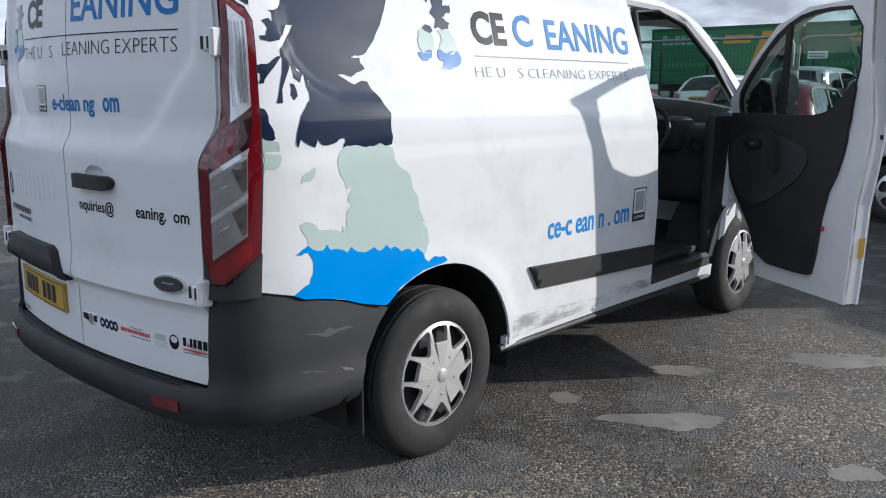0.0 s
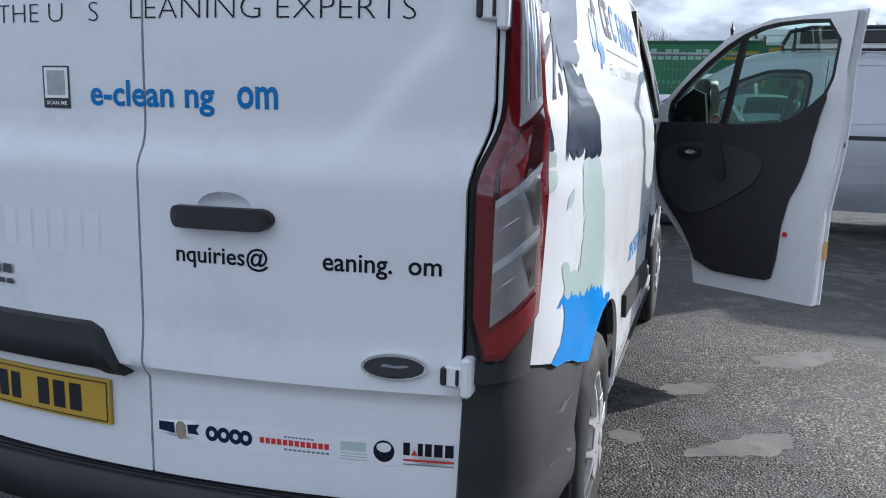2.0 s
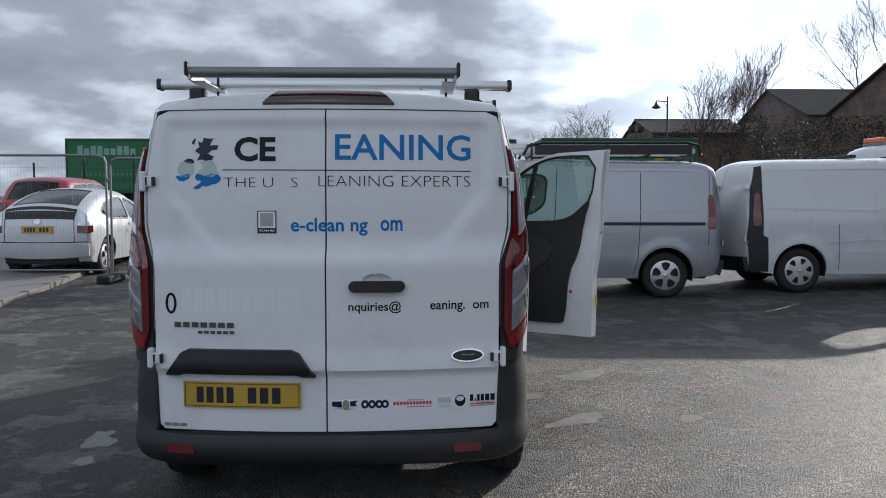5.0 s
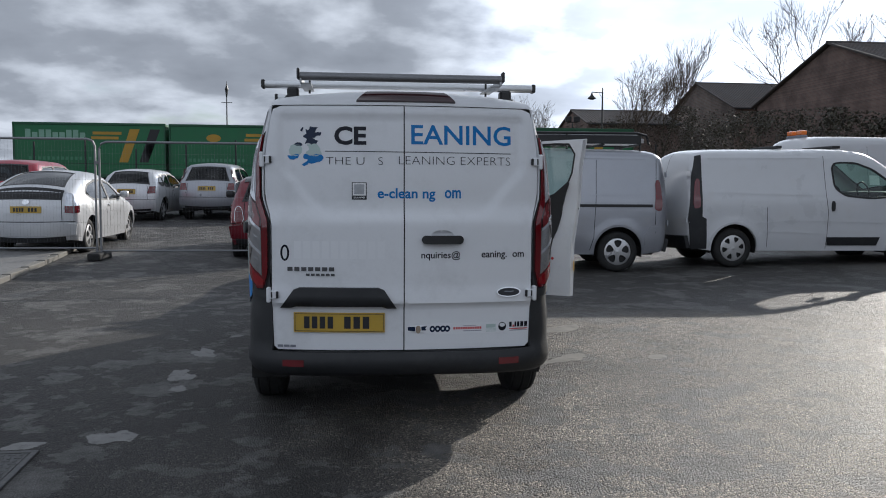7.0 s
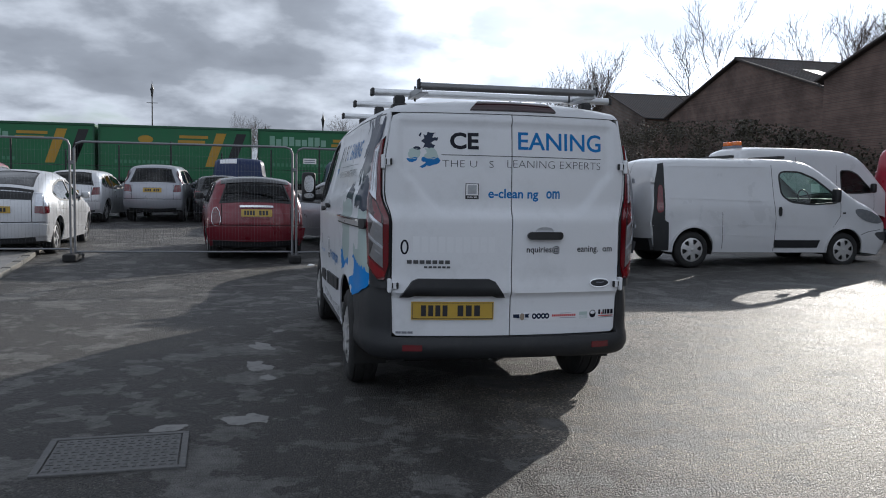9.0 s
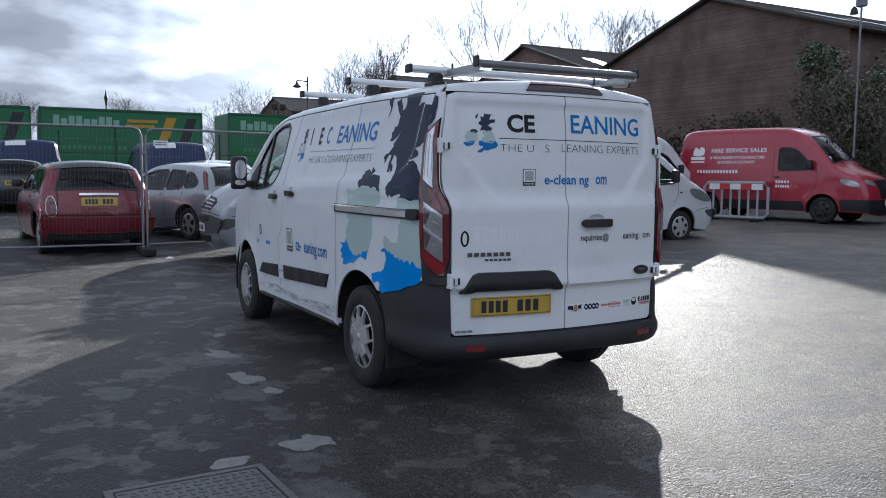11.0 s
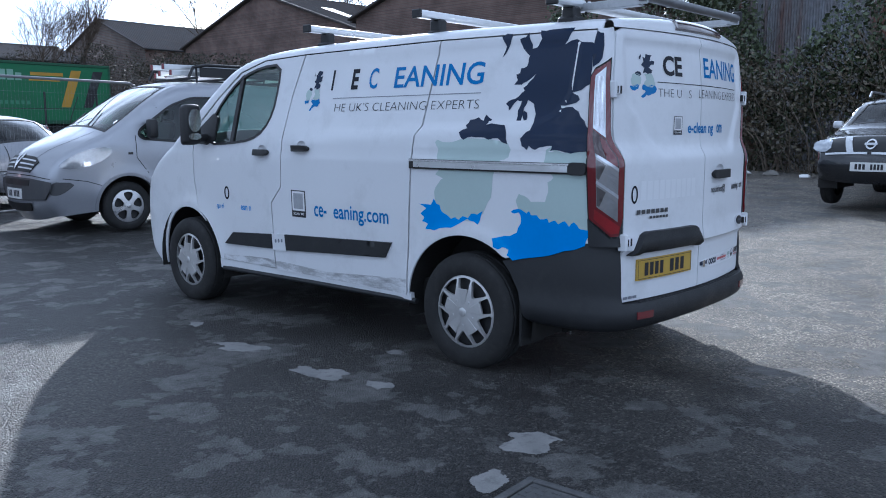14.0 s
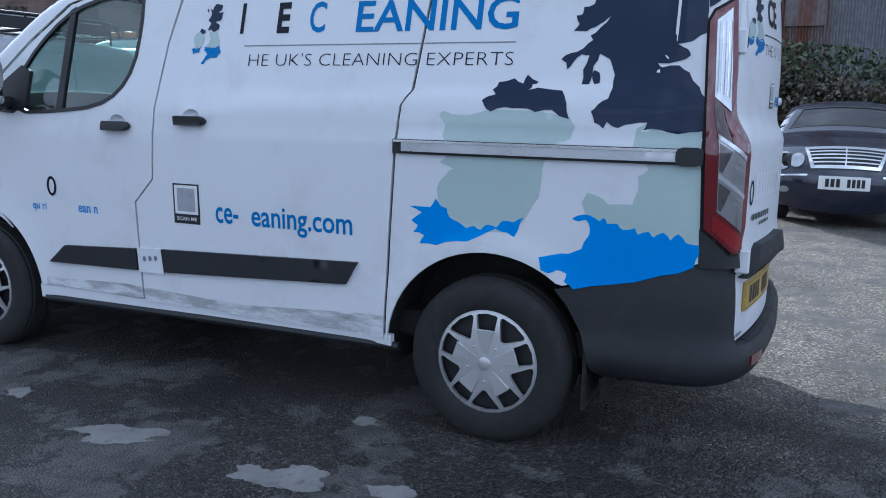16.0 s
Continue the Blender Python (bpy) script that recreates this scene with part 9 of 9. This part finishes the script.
def rusty_shed():
    """Corrugated gable wall behind the ivy."""
    root = thing("corrugated_shed", "shed clad in rusty grey corrugated sheets", "building")
    x, ya, yb, ypk = 20.4, -16.0, 8.7, -1.5
    top = lambda y: 5.3 + (8.7 - y) * 0.40 if y > ypk else 5.3 + (8.7 - ypk) * 0.40 - (ypk - y) * 0.40
    V, F = [], []
    n = int((yb - ya) / 0.038)
    g = 0.1
    for i in range(n + 1):
        y = yb - (yb - ya) * i / n
        dx = 0.018 * math.cos(i * math.pi / 1.0 * 0.5 * 2)
        V += [(x + dx, y, g), (x + dx, y, top(y))]
    F = [(2 * i, 2 * i + 1, 2 * i + 3, 2 * i + 2) for i in range(n)]
    me = bpy.data.meshes.new("cladding")
    me.from_pydata(V, [], F)
    link("cladding", me, "rust", root, "rust streaked corrugated cladding")
    bm = bmesh.new()
    prof = [(yb, g), (yb, top(yb)), (ypk, top(ypk)), (ya, top(ya)), (ya, g)]
    A = [bm.verts.new((x + 0.06, y, z)) for y, z in prof]
    B = [bm.verts.new((x + 22, y, z)) for y, z in prof]
    bm.faces.new(A)
    bm.faces.new(B[::-1])
    for i in range(5):
        bm.faces.new((A[i], B[i], B[(i + 1) % 5], A[(i + 1) % 5]))
    part("wall", bm, "roof_sheet", root)
    for a, b in ((yb + 0.2, ypk), (ypk, ya - 0.2)):
        bm = bmesh.new()
        tube(bm, [(x - 0.05, a, top(min(a, yb))), (x - 0.05, b, top(max(b, ya)))], 0.10, 6)
        part("barge_board", bm, "timber", root)
    for y, z in ((-0.5, 3.5), (-3.6, 3.3), (-6.5, 3.6)):
        fr = part("vent_panel", box((x - 0.06, y - 0.5, z), (x + 0.02, y + 0.5, z + 1.5), 0.01), "rust", root, "rusty panel")


rusty_shed()


# ---------------------------------------------------------------- trees, ivy, brambles
def bare_tree(x, y, h, seed, spread=0.42, label="bare winter tree with fine twigs"):
    rng = random.Random(seed)
    root = thing("tree", label, "tree", pose(x, y, ground_z(x, y) - 0.1), "bare trees")
    data = {"trunk": ([], []), "crown": ([], [])}

    def limb(kind, a, b, ra, rb, n):
        V, F = data[kind]
        d = (b - a).normalized()
        s = d.cross(Vector((0, 0, 1)) if abs(d.z) < 0.9 else Vector((1, 0, 0))).normalized()
        w = s.cross(d)
        k = len(V)
        ra, rb = max(ra, h * 0.0008), max(rb, h * 0.0006)
        for p, r in ((a, ra), (b, rb)):
            V.extend([tuple(p + r * (math.cos(i * math.tau / n) * s + math.sin(i * math.tau / n) * w)) for i in range(n)])
        F.extend([(k + i, k + (i + 1) % n, k + n + (i + 1) % n, k + n + i) for i in range(n)])

    def grow(p, d, length, r, level):
        steps = 3 if level < 3 else 2
        for i in range(steps):
            d2 = (d + Vector((rng.gauss(0, 0.13), rng.gauss(0, 0.13), rng.gauss(0.05, 0.07)))).normalized()
            q = p + d2 * length / steps
            r2 = r * 0.86
            limb("trunk" if level < 2 else "crown", p, q, r, r2, 7 if level < 2 else 4 if level < 4 else 3)
            if level < 5 and (i or level):
                for _ in range(1):
                    side_dir = Vector((rng.gauss(0, 1), rng.gauss(0, 1), rng.gauss(0.2, 0.4))).normalized()
                    grow(q, (d2 * (1 - spread) + side_dir * spread * 1.35).normalized(), length * rng.uniform(0.55, 0.78), r2 * 0.62, level + 1)
            p, d, r = q, d2, r2
        if level < 5:
            for _ in range(2):
                side_dir = Vector((rng.gauss(0, 1), rng.gauss(0, 1), rng.gauss(0.4, 0.4))).normalized()
                grow(p, (d * (1 - spread) + side_dir * spread).normalized(), length * rng.uniform(0.6, 0.8), r * 0.75, level + 1)
    grow(Vector((0, 0, 0)), Vector((rng.gauss(0, 0.04), rng.gauss(0, 0.04), 1)), h * 0.36, h * 0.014, 0)
    for kind, material in (("trunk", "bark"), ("crown", "twig")):
        V, F = data[kind]
        me = bpy.data.meshes.new(kind)
        me.from_pydata(V, [], F)
        link(kind, me, material, root)
    return root


for i, (x, y, h, wide) in enumerate(((24.4, 69.0, 11.8, 0.34), (28.4, 70.0, 12.2, 0.22), (34.3, 58.0, 15.6, 0.36), (46.5, 60.0, 15.4, 0.30), (7.5, 44.0, 5.6, 0.42), (4.5, 46.0, 5.2, 0.42), (10.8, 45.0, 5.8, 0.42), (33.0, 34.0, 10.5, 0.36),
                                     (30.5, 9.5, 8.5, 0.42), (-2.5, 48.0, 5.0, 0.42))):
    bare_tree(x, y, h, 20 + i, wide)


def leaf_cloud(name, label, category, material, spots, count, size, seed, spread):
    """Many small leaves scattered about a run of spots (x, y, height, depth)."""
    rng = np.random.RandomState(seed)
    V, F = np.zeros((count * 4, 3)), np.arange(count * 4).reshape(-1, 4)
    P = np.array(spots, float)
    seg = np.hypot(*(P[1:, :2] - P[:-1, :2]).T)
    s = np.concatenate([[0], np.cumsum(seg)])
    clumps = 260
    ct = rng.uniform(0, s[-1], clumps)
    ch = rng.uniform(0, 1, clumps) ** 0.8
    cd = rng.uniform(0, 1, clumps)
    k = rng.randint(0, clumps, count)
    t = np.clip(ct[k] + rng.normal(0, spread, count), 0, s[-1])
    x, y, h, dep = (np.interp(t, s, P[:, i]) for i in range(4))
    hh = np.clip(ch[k] + rng.normal(0, 0.07, count), 0, 1.06) * h
    dd = cd[k] * dep * 0.6 + np.abs(rng.normal(0, 0.16, count)) + 0.10
    tx = np.gradient(np.interp(np.arange(0, s[-1], 0.1), s, P[:, 0]))
    z0 = np.array([ground_z(a, b) for a, b in zip(x, y)])
    C = np.stack([x - dd, y + rng.normal(0, 0.12, count), z0 + hh], 1)
    a = rng.normal(0, 1, (count, 3)) + np.array([-0.5, -0.2, 0.5])
    a /= np.linalg.norm(a, axis=1)[:, None]
    u = np.cross(a, rng.normal(0, 1, (count, 3)))
    u /= np.linalg.norm(u, axis=1)[:, None]
    w = np.cross(a, u)
    sz = (size * rng.uniform(0.6, 1.5, count))[:, None]
    V[0::4], V[1::4], V[2::4], V[3::4] = C - u * sz, C + w * sz * 0.7, C + u * sz * 1.1, C - w * sz * 0.7
    me = bpy.data.meshes.new(name)
    me.from_pydata([tuple(v) for v in V], [], [tuple(int(i) for i in f) for f in F])
    return tagged(link(name, me, material), label, category, kind="stuff")


HEDGE = [(18.5, -14, 3.0, 1.2), (17.8, -8, 2.4, 1.2), (17.2, -3, 2.4, 1.4), (17.4, 0.6, 2.5, 1.4), (17.8, 1.7, 3.7, 1.4), (18.0, 2.5, 4.4, 1.5), (18.1, 3.4, 4.1, 1.6), (18.2, 4.6, 3.1, 1.6), (18.5, 5.4, 3.4, 1.6),
         (19.2, 6.4, 5.2, 1.8), (20.2, 9.0, 5.4, 1.5), (21.5, 12.0, 4.5, 1.5), (23.5, 15.5, 5.5, 1.4)]
leaf_cloud("ivy", "dense dark evergreen ivy over the wall", "ivy", "ivy_leaf", HEDGE, 62000, 0.055, 3, 0.45)
leaf_cloud("bramble", "brown and olive bramble tangle at the yard edge", "brambles", "bramble", [(x - 0.5, y, h * 0.75, d) for x, y, h, d in HEDGE], 26000, 0.045, 4, 0.6)
FAR_HEDGE = [(20.5, 70.0, 5.6, 2.5), (30.0, 69.0, 6.8, 2.5), (27.5, 48.0, 5.0, 2.0), (24.0, 32.0, 4.2, 2.0), (24.6, 26.0, 3.0, 1.0), (24.6, 18.0, 3.4, 1.0)]
leaf_cloud("ivy", "brown bramble thicket before the far sheds", "bramble", "far_bramble", FAR_HEDGE, 30000, 0.07, 5, 0.9)


def hedge_core():
    """The dark thicket of stems that the leaves grow from."""
    rng = random.Random(8)
    V, F = [], []

    def stem(a, b, r):
        d = (b - a).normalized()
        s = d.cross(Vector((0.3, 1, 0.1))).normalized() * r
        w = s.cross(d)
        k = len(V)
        for p, q in ((a, 1.0), (b, 0.5)):
            V.extend([tuple(p + s * q), tuple(p - 0.5 * s * q + 0.8 * w * q), tuple(p - 0.5 * s * q - 0.8 * w * q)])
        F.extend([(k + i, k + (i + 1) % 3, k + 3 + (i + 1) % 3, k + 3 + i) for i in range(3)])
    for (x0, y0, h0, d0), (x1, y1, h1, d1) in zip(HEDGE, HEDGE[1:]):
        for _ in range(int(14 * math.hypot(x1 - x0, y1 - y0)) + 8):
            t = rng.random()
            x, y, h = x0 + (x1 - x0) * t, y0 + (y1 - y0) * t, h0 + (h1 - h0) * t
            p = Vector((x - rng.uniform(0, d0), y, ground_z(x, y)))
            d = Vector((rng.gauss(-0.1, 0.25), rng.gauss(0, 0.3), 1)).normalized()
            r = rng.uniform(0.008, 0.03)
            n = rng.randint(3, 6)
            for i in range(n):
                q = p + d * h * rng.uniform(0.7, 1.2) / n
                stem(p, q, r)
                p, r = q, r * 0.8
                d = (d + Vector((rng.gauss(-0.05, 0.3), rng.gauss(0, 0.35), rng.gauss(-0.05, 0.2)))).normalized()
    me = bpy.data.meshes.new("stems")
    me.from_pydata(V, [], F)
    tagged(link("thicket", me, "bark"), "tangled bare brown stems in the hedge", "thicket", kind="stuff")


hedge_core()


# ---------------------------------------------------------------- barrier, sack trucks, litter
def barrier():
    root = thing("road_barrier", "red and white plastic pedestrian barrier against the red van", "barrier", pose(14.05, 10.55, ground_z(14.05, 10.55), 0, 0, 104), "")
    bm = bmesh.new()
    tube(bm, [(-0.8, 0, 0.10), (-0.9, 0, 0.2), (-0.9, 0, 0.88), (-0.8, 0, 1.0), (0.8, 0, 1.0), (0.9, 0, 0.88), (0.9, 0, 0.2), (0.8, 0, 0.10)], 0.04, 8, closed=True)
    part("frame_tube", bm, "grey_label", root, "pale worn plastic frame", smooth=True)
    for k in range(6):
        x = -0.62 + 0.25 * k
        part("upright", box((x - 0.028, -0.02, 0.1), (x + 0.028, 0.02, 0.98), 0.01), "grey_label", root)
    for k in range(5):
        x = -0.75 + 0.30 * k
        part("board", box((x, -0.03, 0.82), (x + 0.295, 0.03, 0.99), 0.006), "sticker_red" if k % 2 else "vinyl_white", root)
    for x in (-0.6, 0.6):
        part("foot", box((x - 0.05, -0.28, 0), (x + 0.05, 0.28, 0.06), 0.015), "rubber", root)


barrier()


def sack_truck(x, y, h, w, rz, label):
    z = ground_z(x, y)
    root = thing("sack_truck", label, "hand truck", pose(x, y, z, 0, 0, rz), "hand trucks by the ivy")
    lean = 0.16
    for s in (-w / 2, w / 2):
        bm = bmesh.new()
        tube(bm, [(s, 0, 0.05), (s, lean * h, h - 0.08), (s * 0.9, lean * h, h)], 0.016, 8)
        part("stile", bm, "aluminium", root, smooth=True)
        bm = bmesh.new()
        lathe(bm, [(-0.03, 0.02), (-0.03, 0.11), (-0.015, 0.13), (0.015, 0.13), (0.03, 0.11), (0.03, 0.02)], 18, centre=(s * 1.15, 0.10, 0.13), closed=True)
        part("wheel", bm, "rubber", root, smooth=True)
    for k in range(4):
        t = (0.12, 0.4, 0.7, 0.98)[k]
        bm = bmesh.new()
        tube(bm, [(-w / 2, lean * h * t, h * t), (w / 2, lean * h * t, h * t)], 0.013, 6)
        part("rung", bm, "aluminium", root, smooth=True)
    for s in (-w / 6, w / 6):
        bm = bmesh.new()
        tube(bm, [(s, lean * h * 0.1, h * 0.1), (s, lean * h * 0.95, h * 0.95)], 0.010, 6)
        part("slat", bm, "aluminium", root, smooth=True)
    part("toe_plate", box((-w / 2, -0.22, 0.02), (w / 2, 0.02, 0.035), 0.004), "steel", root)


sack_truck(16.75, 6.35, 1.30, 0.48, 60, "tall aluminium hand truck leaning by the ivy")
sack_truck(16.85, 6.05, 0.95, 0.42, 75, "short aluminium hand truck by the ivy")
sack_truck(16.60, 5.75, 0.75, 0.40, 40, "small folded hand truck by the ivy")
for i, (x, y, a) in enumerate(((16.2, 5.2, 0.14), (16.0, 4.5, 0.22), (15.7, 3.6, 0.16), (15.9, 5.7, 0.09), (-0.72, 8.45, 0.06))):
    bm = bmesh.new()
    bmesh.ops.create_icosphere(bm, subdivisions=2, radius=1)
    for v in bm.verts:
        k = 1 + 0.3 * noise.noise(v.co * 1.7 + Vector((i, 0, 0)))
        v.co = Vector((v.co.x * a * k, v.co.y * a * 0.8 * k, max(-0.2, v.co.z) * a * 0.45 * k))
    ob = part("litter", bm, "vinyl_white" if i != 1 else "concrete", None, smooth=True)
    ob.matrix_basis = pose(x, y, ground_z(x, y) + 0.2 * a * 0.45)
    tagged(ob, "pale crumpled litter on the yard edge", "litter", "litter")
